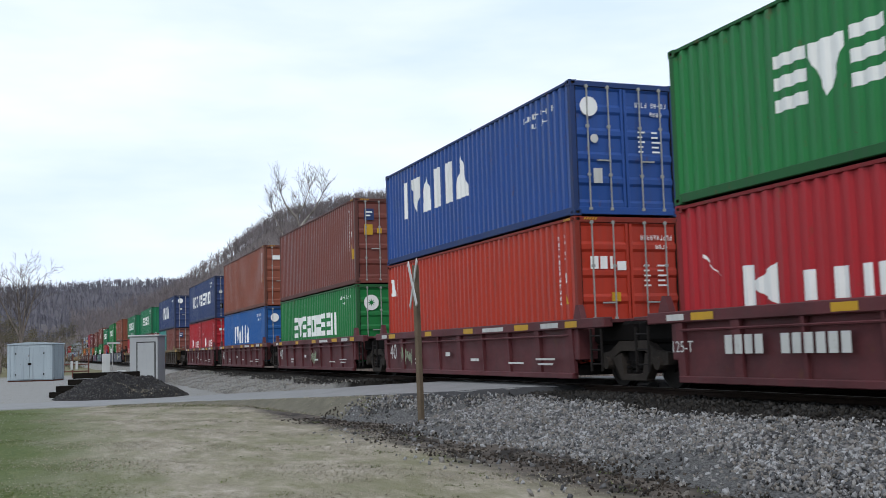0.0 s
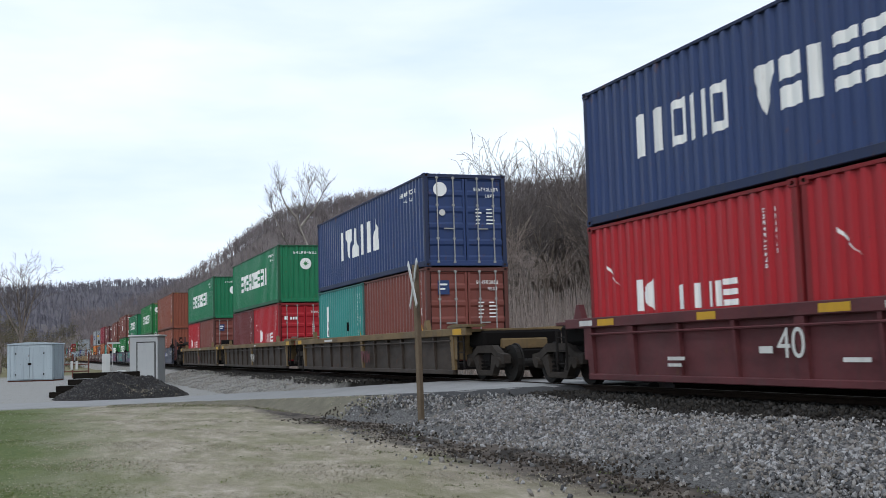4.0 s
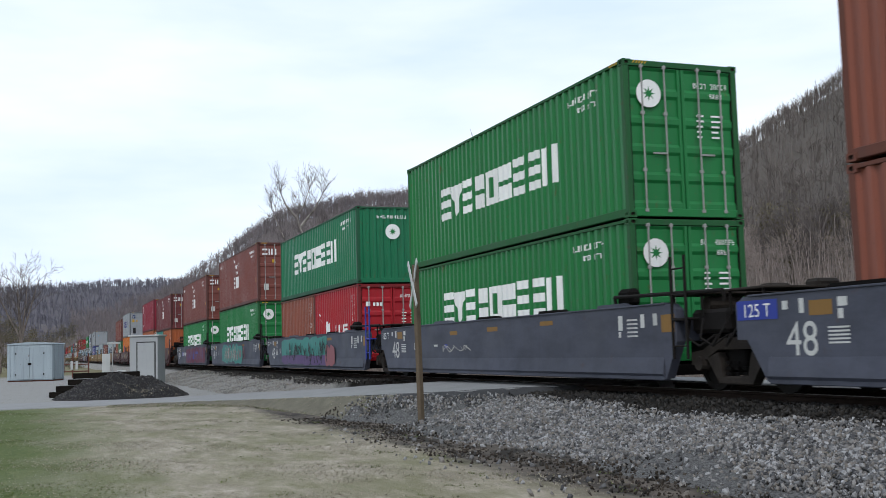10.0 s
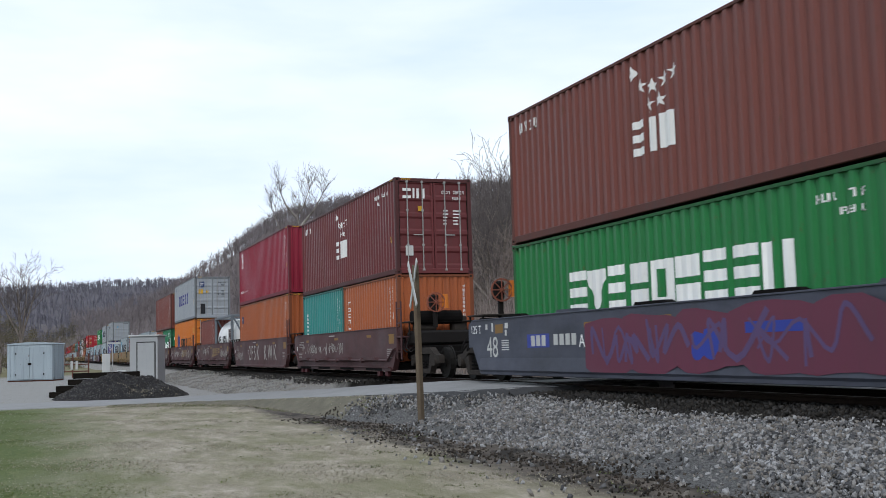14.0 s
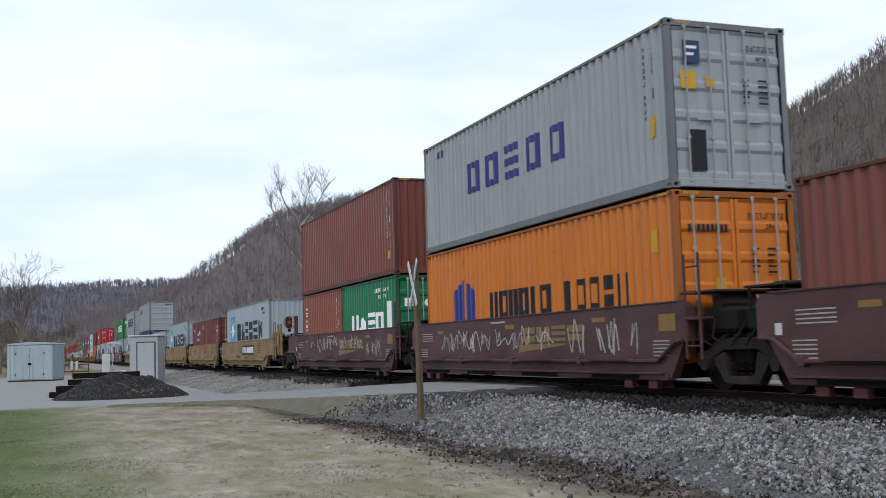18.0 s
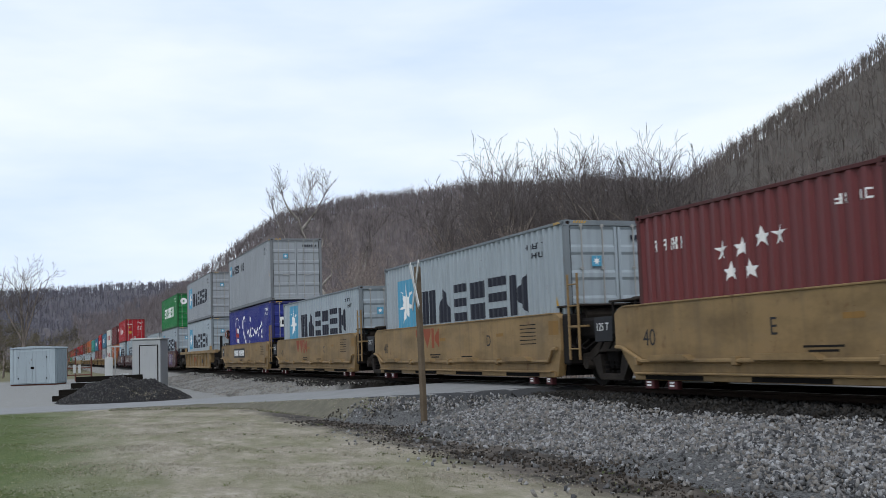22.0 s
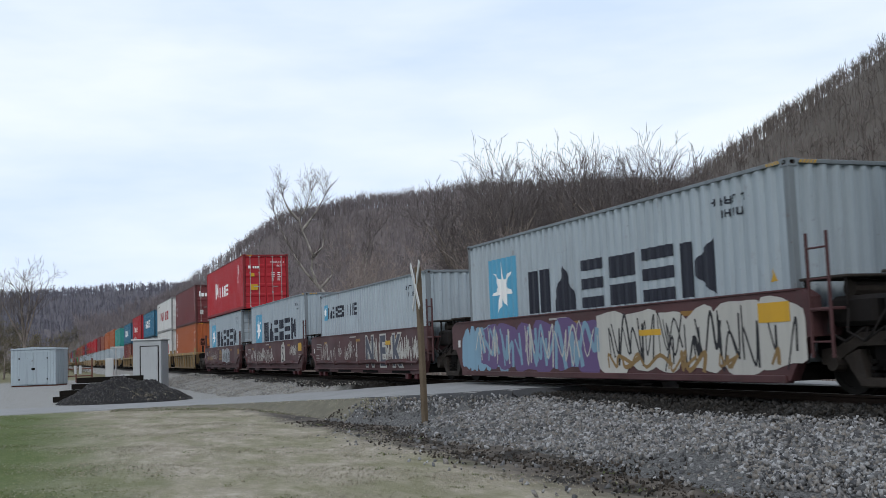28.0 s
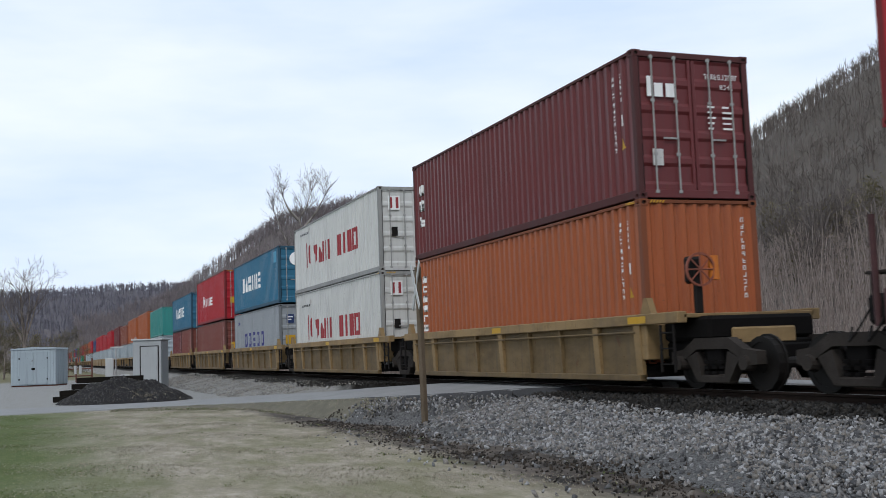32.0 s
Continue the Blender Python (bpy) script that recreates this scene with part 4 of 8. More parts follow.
grass(5000, 2.0, 6.4, 9, 34, 0.035, LAWN, "grass_tufts", "sparse green tufts in the dead grass", lambda x, y: (clumpy(x, y, 1.6, 1.1) > 0.8) * 1.0)

# tufts on the bank beside the road
edge_rows = list(zip(NEAR_EDGE, FAR_EDGE))[19:52]
tufts = []
for _ in range(4200):
    i, o = rs.randint(0, len(edge_rows) - 1), -0.36 * rs.uniform(0, 1) ** 0.8
    k = rs.uniform(0, 1)
    near_p, far_p = edge_rows[i][0].lerp(edge_rows[i + 1][0], k), edge_rows[i][1].lerp(edge_rows[i + 1][1], k)
    q = near_p.lerp(far_p, o)
    tufts.append((q.x, q.y, max(0.0, q.z - 1.3 * abs(o) ** 1.05 - 0.01)))
v, f = scatter(BLADES, np.array(tufts), rs.uniform(0.025, 0.06, len(tufts)), rs.uniform(0, 6.28, len(tufts)))
for nm, half, mat, lab in (("verge_grass", 0, STRAW, "dead straw-coloured grass on the road bank"), ("verge_tufts", 1, LAWN, "olive green grass on the road bank")):
    m_ = np.arange(len(f)) // 6 % 3 == 0
    me = array_mesh(nm, v, f[m_ if half else ~m_])
    me.materials.append(mat)
    tagged(new(nm, me), lab, "grass", kind="stuff")

# ---- trees ----


def tree_segments(seed, high, spread, levels, kids, lean=0.0, fork=0.35, droop=0.0, stem=0.35):
    """A bare tree as tapered pieces: (start, end, radius, radius, level)."""
    r = random.Random(seed)
    out = []

    def grow(p, d, length, rad, level):
        n = 4 if level < 2 else (3 if level < levels - 1 else 2)
        q = p
        for i in range(n):
            w = 0.10 + 0.06 * level
            d2 = (d + Vector((r.gauss(0, w), r.gauss(0, w), r.gauss(0, w) + 0.05 - droop * level))).normalized()
            e = q + d2 * (length / n)
            ra, rb = rad * (1 - 0.6 * i / n), rad * (1 - 0.6 * (i + 1) / n)
            out.append((q, e, ra, rb, level))
            if level < levels and (i >= (1 if level else n * stem)):
                for _ in range(kids[level]):
                    a = r.uniform(0, 6.283)
                    side = d2.orthogonal().normalized()
                    side.rotate(Matrix.Rotation(a, 3, d2))
                    nd = (d2 * r.uniform(0.45, 0.9) + side * r.uniform(0.5, 1.0) * spread + Vector((0, 0, 0.2))).normalized()
                    k = r.uniform(0, 1)
                    grow(q.lerp(e, k), nd, length * r.uniform(0.38, 0.62), rb * r.uniform(0.42, 0.62), level + 1)
            q, d = e, d2
        return q

    grow(Vector((0, 0, -0.3)), Vector((lean, 0, 1)).normalized(), high * 0.72, high * 0.016, 0)
    return out


def fan_segments(seed, high, limbs, tilt, fork=0.22):
    """A bare tree that divides low down into upright limbs, ending in a broad fan of twigs."""
    r = random.Random(seed)
    out = []

    def grow(p, d, length, rad, level):
        n = (5, 4, 3, 2)[level]
        q = p
        for i in range(n):
            w = 0.07 + 0.02 * level
            d = (d + Vector((r.gauss(0, w), r.gauss(0, w), r.gauss(0, w) + 0.03))).normalized()
            e = q + d * (length / n)
            out.append((q, e, rad * (1 - 0.75 * i / n), rad * (1 - 0.75 * (i + 1) / n), level + 1))
            if level < 3 and i >= 1:
                for _ in range((2, 2, 1)[level]):
                    side = d.orthogonal().normalized()
                    side.rotate(Matrix.Rotation(r.uniform(0, 6.283), 3, d))
                    nd = (d + side * r.uniform(0.5, 1.0) + Vector((0, 0, 0.12))).normalized()
                    grow(q.lerp(e, r.uniform(0, 1)), nd, length * r.uniform(0.34, 0.5), rad * (1 - 0.75 * i / n) * r.uniform(0.4, 0.6), level + 1)
            q = e

    top = Vector((0, 0, high * fork))
    out.append((Vector((0, 0, -0.4)), top, high * 0.017, high * 0.014, 0))
    for i in range(limbs):
        a = 6.283 * (i + r.uniform(-0.3, 0.3)) / limbs
        k = radians(tilt) * r.uniform(0.35, 1.1)
        d = Vector((math.sin(k) * math.cos(a), math.sin(k) * math.sin(a), math.cos(k)))
        grow(top.copy(), d, high * (0.8 - fork) * r.uniform(0.8, 1.05), high * 0.01, 0)
    return out


def segments_mesh(segs, sides, least=0.0):
    """Tubes of few sides round the pieces, as arrays of quads."""
    a = np.array([tuple(s[0]) for s in segs])
    b = np.array([tuple(s[1]) for s in segs])
    ra = np.maximum([s[2] for s in segs], least)[:, None]
    rb = np.maximum([s[3] for s in segs], least * 0.7)[:, None]
    d = b - a
    d /= np.linalg.norm(d, axis=1, keepdims=True) + 1e-9
    ref = np.where(np.abs(d[:, 2:3]) > 0.9, [[1, 0, 0]], [[0, 0, 1]])
    u = np.cross(d, ref)
    u /= np.linalg.norm(u, axis=1, keepdims=True) + 1e-9
    w = np.cross(d, u)
    rings = []
    for p, r in ((a, ra), (b, rb)):
        for i in range(sides):
            q = 2 * math.pi * i / sides
            rings.append(p + u * r * math.cos(q) + w * r * math.sin(q))
    v = np.stack(rings, 1).reshape(-1, 3)
    base_ = np.array([(i, (i + 1) % sides, sides + (i + 1) % sides, sides + i) for i in range(sides)])
    f = (base_[None] + (np.arange(len(segs)) * 2 * sides)[:, None, None]).reshape(-1, 4)
    return v, f


def ribbons(segs, least, seed):
    """Thin flat twigs for trees that stand far away."""
    r = np.random.RandomState(seed)
    a = np.array([tuple(s_[0]) for s_ in segs])
    b = np.array([tuple(s_[1]) for s_ in segs])
    u = np.cross(b - a, r.normal(0, 1, a.shape))
    u /= np.linalg.norm(u, axis=1, keepdims=True) + 1e-9
    ra = np.maximum([s_[2] for s_ in segs], least)[:, None]
    rb_ = np.maximum([s_[3] for s_ in segs], least * 0.5)[:, None]
    v = np.stack([a - u * ra, a + u * ra, b + u * rb_, b - u * rb_], 1).reshape(-1, 3)
    return v, np.arange(len(v)).reshape(-1, 4)


def bark(name, dark, light, per_island=False, scale=5.0):
    m, t, b = base(name, 0.9)
    f = noise_node(t, scale, 5, 0.6, (1, 1, 0.3))
    c = mix_node(t, ramp_node(t, f, [(0.35, grey(0)), (0.65, grey(1))]), dark, light)
    if per_island:
        src = t.nodes.new("ShaderNodeNewGeometry").outputs["Random Per Island"]
        c = mix_node(t, 1.0, c, ramp_node(t, src, [(0, grey(0.8)), (1, grey(1.2))]), "MULTIPLY")
    t.links.new(c, b.inputs["Base Color"])
    return m


BARK = bark("grey_brown_bark", (0.1, 0.08, 0.068), (0.23, 0.195, 0.17))
TWIG = bark("brown_twigs", (0.2, 0.158, 0.138), (0.34, 0.285, 0.258), True)
DARKTWIG = bark("dark_grey_twigs", (0.08, 0.067, 0.063), (0.155, 0.133, 0.126), True)
PALEBARK = bark("pale_mottled_bark", (0.13, 0.115, 0.098), (0.4, 0.37, 0.33), False, 2.0)
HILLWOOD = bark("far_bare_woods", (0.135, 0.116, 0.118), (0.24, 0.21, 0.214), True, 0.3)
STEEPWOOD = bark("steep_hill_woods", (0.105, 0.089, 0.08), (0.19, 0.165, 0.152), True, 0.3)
# blue-grey of the distant haze mixed into this bark colour
HAZEWOOD = bark("haze_tinted_far_woods", (0.1, 0.096, 0.115), (0.185, 0.178, 0.208), True, 0.2)
BUDS = grass_material("olive_spring_buds", [(0, (0.075, 0.062, 0.035)), (0.5, (0.12, 0.1, 0.05)), (1, (0.16, 0.14, 0.07))])
NEEDLES = grass_material("dark_needles", [(0, (0.012, 0.022, 0.012)), (1, (0.035, 0.05, 0.026))])


def tree_meshes(key, segs, split, trunk_mat, twig_mat, least):
    tv, tf = segments_mesh([s for s in segs if s[4] <= split], 6)
    trunk = array_mesh("trunk", tv, tf, True)
    trunk.materials.append(trunk_mat)
    cv, cf = segments_mesh([s for s in segs if s[4] > split], 3, least)
    crown = array_mesh("crown", cv, cf)
    crown.materials.append(twig_mat)
    return trunk, crown


def plant(meshes, label, x, y, size, turn, group, extra=None):
    z = float(land(x, y))
    root = thing("bare_tree", label, "tree", group, (x, y, z))
    root.rotation_euler = (0, 0, turn)
    root.scale = (size, size, size)
    part("trunk", meshes[0], root)
    part("crown", meshes[1], root, "bare leafless branches")
    if extra:
        part("foliage", extra, root, "olive spring buds")
    return root


# the tall pale tree that stands out beyond the track: (right, up) of each limb, in metres
PALE_LIMBS = (((0.0, -0.4), (-0.3, 4.5), (-0.7, 7.8), (-1.7, 9.1)),
         ((-1.7, 9.1), (-2.3, 10.9), (-2.15, 12.4), (-3.25, 15.2), (-3.6, 16.5), (-2.8, 17.7), (-2.1, 19.7)),
         ((-1.7, 9.1), (-3.0, 10.6), (-4.0, 12.1), (-5.5, 15.1), (-6.3, 17.3)),
         ((-1.3, 8.8), (0.0, 10.2), (0.2, 11.9)),
         ((-2.2, 12.2), (-0.95, 13.4), (-0.7, 15.4)),
         ((-3.25, 15.2), (-1.7, 17.1), (-0.7, 18.8)),
         ((-3.6, 16.4), (-4.7, 17.6), (-5.3, 18.9)))


def limbed_tree(seed, limbs, thick):
    """A tree with given main limbs in one plane, uneven in depth, that end in fine twigs."""
    r = random.Random(seed)
    out = []

    def twig(p, d, length, rad, level):
        n = 3 if level < 5 else 2
        for i in range(n):
            d = (d + Vector((r.gauss(0, 0.12), r.gauss(0, 0.12), r.gauss(0, 0.1) + 0.06))).normalized()
            e = p + d * (length / n)
            out.append((p, e, rad * (1 - 0.25 * i), rad * (0.75 - 0.22 * i), level))
            if level < 5:
                for _ in range(2 if level == 3 else 1):
                    side = Vector((r.uniform(-1, 1), r.uniform(-1, 1), r.uniform(-0.4, 0.8)))
                    twig(p.lerp(e, r.uniform(0.2, 1)), (d + side * 0.85).normalized(), length * r.uniform(0.4, 0.65), rad * 0.5, level + 1)
            p = e

    for k, line in enumerate(limbs):
        pts, depth = [], 0.0
        for x, z in line:
            pts.append(Vector((x, depth, z)))
            depth += r.gauss(0, 0.5) if k else 0.0
        rad = thick * (1.0 if k == 0 else 0.5)
        n = len(pts) - 1
        for i, (p, q) in enumerate(zip(pts, pts[1:])):
            ra, rb = (rad * (1 - (0.45 if k == 0 else 0.8) * j / n) for j in (i, i + 1))
            out.append((p, q, ra, rb, 0 if k == 0 else 1))
            if k and i >= 1:
                for _ in range(4):
                    side = Vector((r.uniform(-1, 1), r.uniform(-1, 1), r.uniform(-0.3, 0.5)))
                    twig(p.lerp(q, r.uniform(0, 1)), ((q - p).normalized() + side * 1.0).normalized(), r.uniform(1.3, 2.8), rb * 0.4, 3)
        if k:
            for _ in range(3):
                side = Vector((r.uniform(-1, 1), r.uniform(-1, 1), r.uniform(0, 0.5)))
                twig(pts[-1], ((pts[-1] - pts[-2]).normalized() + side * 0.7).normalized(), r.uniform(1.0, 2.2), rad * 0.2, 3)
    return out


plant(tree_meshes("pale", limbed_tree(27, PALE_LIMBS, 0.34), 1, PALEBARK, DARKTWIG, 0.013), "tall pale-barked bare tree with spreading limbs", 27.2, 105.0, 0.91, -0.2, "bare trees beyond the track")
LEANING = (((0.0, -0.4), (0.4, 4.0), (0.9, 7.6)), ((0.9, 7.6), (2.1, 10.5), (3.2, 13.0)), ((0.6, 6.5), (2.0, 8.8), (2.6, 11.2)))
plant(tree_meshes("leaning", limbed_tree(31, LEANING, 0.3), 1, PALEBARK, DARKTWIG, 0.014), "pale-barked leaning tree with two broken limbs", 28.2, 104.5, 1.0, -0.2, "bare trees beyond the track")
FANS = [tree_meshes(("fan", k), fan_segments(50 + k, 18, 5 + k % 2, 38, 0.25), 1, BARK, DARKTWIG, 0.019) for k in range(4)]
rf = random.Random(12)
for k in range(30):
    az = 21.6 + 12.0 * (k + rf.uniform(-0.4, 0.4)) / 22 if k < 23 else rf.uniform(34.5, 43)
    d = rf.uniform(88, 128)
    crown = min(rf.choice((10.5, 11.2, 10.8, 10.1)), 9.9 + 0.3 * (az - 20.5)) if k < 23 else rf.uniform(7.5, 9.0)
    x, y = math.sin(radians(az)) * d, math.cos(radians(az)) * d
    plant(FANS[k % 4], "broad bare tree with a fan of fine twigs", x, y, (math.tan(radians(crown)) * d + 1.5 - float(land(x, y))) / 18.6, rf.uniform(0, 6.28), "bare trees beyond the track")
BRUSH = [tree_meshes(("brush", k), tree_segments(30 + k, 11, 0.8, 4, [2, 2, 3, 2], 0.05 * (k - 2), stem=0.15), 1, BARK, TWIG, 0.012) for k in range(5)]
rb = random.Random(3)
for k in range(48):
    az = radians(rb.uniform(15, 49))
    d = rb.uniform(90, 135) if 0.44 < az < 0.585 else rb.uniform(56, 130) if az < radians(35) else rb.uniform(60, 95)
    peak = math.tan(radians(9.3 if 0.44 < az < 0.585 else 8.2 if az <= 0.44 else 7.2)) * d + 1.5
    x, y = math.sin(az) * d, math.cos(az) * d
    if x < 21:
        continue
    size = min(1.3, (peak - float(land(x, y))) / 13.2) * rb.uniform(0.78, 1.0)
    if size > 0.4:
        plant(BRUSH[k % 5], rb.choice(("bare brown tree in the scrub beyond the track", "thin leafless tree rising out of brown scrub")), x, y, size, rb.uniform(0, 6.28), "bare trees beyond the track")
LEFT = tree_meshes("left", fan_segments(44, 11, 5, 24, 0.3), 1, BARK, DARKTWIG, 0.013)
plant(LEFT, "slender bare tree behind the white shed", -1.9, 101, 1.0, 1.1, "bare trees by the yard")
plant(LEFT, "slender bare tree behind the white shed", -5.4, 106, 0.9, 2.9, "bare trees by the yard")


def leaf_cloud(seed, segs, n, size):
    """Small buds and catkins along the twigs."""
    r = np.random.RandomState(seed)
    tips = np.array([tuple(s[1]) for s in segs if s[4] >= 2])
    p = tips[r.randint(0, len(tips), n)] + r.normal(0, 0.22, (n, 3))
    q = r.normal(0, size, (n, 2, 3))
    v = np.stack([p, p + q[:, 0], p + q[:, 1]], 1).reshape(-1, 3)
    return array_mesh("buds", v, np.arange(3 * n).reshape(-1, 3))


bud_segs = tree_segments(61, 9, 1.0, 3, [2, 3, 3], 0.0, stem=0.1)
bud_tree = tree_meshes("bud", bud_segs, 1, BARK, TWIG, 0.012)
bud_mesh = leaf_cloud(4, bud_segs, 3800, 0.09)
bud_mesh.materials.append(BUDS)
for k, (x, y, s) in enumerate(((70, 88, 1.25), (76, 92, 1.3), (84, 92, 1.4), (78, 82, 1.3), (90, 98, 1.4), (84, 84, 1.2), (70, 80, 1.1))):
    plant(bud_tree, "budding olive-green tree at the foot of the hill", x, y, s, k * 1.3, "budding trees", bud_mesh)
for k in range(20):
    plant(bud_tree, "budding olive scrub behind the white shed", rb.uniform(-22, 2.4), rb.uniform(108, 150), rb.uniform(0.55, 0.85), k * 2.1, "budding scrub by the yard", bud_mesh)


def low_scrub(n, seed):
    """A tangle of thin upright canes."""
    r = np.random.RandomState(seed)
    y = r.uniform(8, 190, n)
    x = 18.5 + r.uniform(0, 1, n) ** 1.2 * (14 + y * 0.25)
    a = np.stack([x, y, land(x, y)], 1)
    h = r.uniform(1.2, 4.8, n)
    b = a + np.stack([r.normal(0, 0.5, n), r.normal(0, 0.5, n), h], 1)
    segs = [(p, q, 0.016, 0.007, 0) for p, q in zip(a, b)]
    return segments_mesh(segs, 3)


v, f = low_scrub(16000, 8)
me = array_mesh("scrub", v, f)
me.materials.append(TWIG)
tagged(new("scrub", me), "tangle of brown leafless scrub beyond the track", "scrub", kind="stuff")

# woods on the hills, as many small bare trees
def wood_templates(n, twigs, high, width, seed=80):
    """Cheap bare trees: a stem and forked limbs that end in a rounded crown of twigs, as flat ribbons."""
    out = []
    for k in range(n):
        r = random.Random(seed + k)
        lean = Vector((r.gauss(0, 0.05), r.gauss(0, 0.05), 1.0))
        top = lean * high * 0.62
        segs = [(Vector((0, 0, -0.5)), top, width * 2.4, width * 1.3, 0)]
        for _ in range(twigs):
            u, q = r.uniform(0, 6.283), r.uniform(0.5, 1.0)
            start = top * q
            tilt = radians(r.uniform(5, 70)) * (1.25 - 0.45 * q)
            d = Vector((math.sin(tilt) * math.cos(u), math.sin(tilt) * math.sin(u), math.cos(tilt)))
            mid = start + d * high * r.uniform(0.14, 0.24)
            segs.append((start, mid, width * 0.9, width * 0.7, 1))
            d2 = (d + Vector((r.gauss(0, 0.35), r.gauss(0, 0.35), 0.15))).normalized()
            segs.append((mid, mid + d2 * high * r.uniform(0.08, 0.17), width * 0.7, width * 0.4, 1))
        out.append(ribbons(segs, 0.01, k))
    return out


WOOD = wood_templates(12, 11, 9.5, 0.085)
WOOD_TALL = wood_templates(12, 12, 13.5, 0.11)
WOOD_FAR = wood_templates(8, 7, 9.5, 0.17)


def woods(kinds, n, x0, x1, y0, y1, keep, size, name, label, mat):
    p = np.stack([rs.uniform(x0, x1, n), rs.uniform(y0, y1, n), np.zeros(n)], 1)
    p[:, 2] = land(p[:, 0], p[:, 1])
    p = p[keep(p)]
    p = p[(p[:, 2] > 2.5) & (land(p[:, 0] * 1.03, p[:, 1] * 1.03) > p[:, 2] * 0.86)]       # the slopes that face the track
    v_, f_ = scatter(kinds, p, rs.uniform(0.72, 1.18, len(p)) * size, rs.uniform(0, 6.28, len(p)))
    me_ = array_mesh(name, v_, f_)
    me_.materials.append(mat)
    return tagged(new(name, me_), label, "woods", kind="stuff")


seen = lambda p: (np.arctan2(p[:, 0], p[:, 1]) > -0.12) & (np.arctan2(p[:, 0], p[:, 1]) < 0.86)
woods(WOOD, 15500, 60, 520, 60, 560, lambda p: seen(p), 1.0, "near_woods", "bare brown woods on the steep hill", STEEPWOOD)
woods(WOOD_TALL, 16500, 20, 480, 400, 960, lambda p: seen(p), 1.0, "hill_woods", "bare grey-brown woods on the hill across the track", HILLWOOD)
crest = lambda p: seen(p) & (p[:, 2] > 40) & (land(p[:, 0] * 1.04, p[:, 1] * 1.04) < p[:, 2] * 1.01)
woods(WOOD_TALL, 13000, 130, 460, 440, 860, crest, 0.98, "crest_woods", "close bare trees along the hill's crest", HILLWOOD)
woods(WOOD_FAR, 11000, -260, 320, 800, 1280, lambda p: seen(p), 1.0, "far_woods", "bare woods on the far ridge, slate tint put in for haze", HAZEWOOD)


def conifer(x, y, high):
    root = thing("pine_tree", "dark green conifer standing above the bare woods", "tree", "conifers on the ridge", (x, y, float(land(x, y))))
    r = np.random.RandomState(int(x))
    part("trunk", mesh_of(("pine_trunk", high), BARK, lambda: Shape().tube((0, 0, -0.5), (0, 0, high), 0.22, 0.03, 6)), root)
    n = 900
    k = r.uniform(0.3, 1, n)
    a = r.uniform(0, 6.28, n)
    rad = (1.02 - k) * high * 0.24 * (0.7 + 0.3 * np.sin(k * 40))
    p = np.stack([np.cos(a) * rad * r.uniform(0.3, 1, n), np.sin(a) * rad * r.uniform(0.3, 1, n), k * high], 1)
    q = r.normal(0, 0.35, (n, 2, 3))
    me_ = array_mesh("needles", np.stack([p, p + q[:, 0], p + q[:, 1]], 1).reshape(-1, 3), np.arange(3 * n).reshape(-1, 3))
    me_.materials.append(NEEDLES)
    part("crown", me_, root)


conifer(326, 427, 19)
conifer(337, 405, 18)
# ---- well cars ----
SIDE = 1.42                      # half width of a car over its side sills


def wheel_shape():
    s = Shape()
    for sx in (-1, 1):
        s.tube((sx * 0.70, 0, 0), (sx * 0.80, 0, 0), 0.42, n=18)
        s.tube((sx * 0.66, 0, 0), (sx * 0.70, 0, 0), 0.455, n=18)
        s.tube((sx * 0.80, 0, 0), (sx * 0.83, 0, 0), 0.14, n=12)
        s.ring((sx * 0.80, 0, 0), (1, 0, 0), 0.33, 0.42, 0.03, 18)
    return s.tube((-0.7, 0, 0), (0.7, 0, 0), 0.085, n=10)


def truck(parent, y, z=RAIL):
    """A two-axle truck under a car, its centre at y."""
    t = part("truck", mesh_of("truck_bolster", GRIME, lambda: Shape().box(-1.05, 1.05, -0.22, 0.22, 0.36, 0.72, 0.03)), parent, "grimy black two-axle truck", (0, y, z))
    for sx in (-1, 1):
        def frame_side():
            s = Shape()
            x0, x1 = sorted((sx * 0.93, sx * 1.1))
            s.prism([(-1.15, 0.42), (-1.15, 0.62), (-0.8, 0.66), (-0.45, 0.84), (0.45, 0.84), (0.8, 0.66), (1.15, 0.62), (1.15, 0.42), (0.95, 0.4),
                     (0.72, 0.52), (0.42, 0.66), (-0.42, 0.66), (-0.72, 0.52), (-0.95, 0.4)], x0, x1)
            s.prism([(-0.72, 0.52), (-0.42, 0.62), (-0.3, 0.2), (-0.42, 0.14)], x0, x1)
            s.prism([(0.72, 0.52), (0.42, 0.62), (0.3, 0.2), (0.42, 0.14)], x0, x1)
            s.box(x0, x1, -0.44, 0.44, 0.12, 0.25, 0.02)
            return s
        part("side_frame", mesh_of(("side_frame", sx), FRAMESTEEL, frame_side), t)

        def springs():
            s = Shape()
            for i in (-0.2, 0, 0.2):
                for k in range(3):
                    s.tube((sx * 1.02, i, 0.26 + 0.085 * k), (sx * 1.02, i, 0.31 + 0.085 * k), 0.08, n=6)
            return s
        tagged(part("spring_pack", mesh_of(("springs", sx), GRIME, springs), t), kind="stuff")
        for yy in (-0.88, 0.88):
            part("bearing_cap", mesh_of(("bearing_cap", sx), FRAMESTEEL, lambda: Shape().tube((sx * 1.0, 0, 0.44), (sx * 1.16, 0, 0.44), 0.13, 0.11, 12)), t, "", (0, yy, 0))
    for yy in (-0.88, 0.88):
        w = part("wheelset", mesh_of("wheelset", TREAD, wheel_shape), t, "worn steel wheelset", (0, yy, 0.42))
        WHEELS.append((w, parent, y + yy))
    return t


WHEELS = []


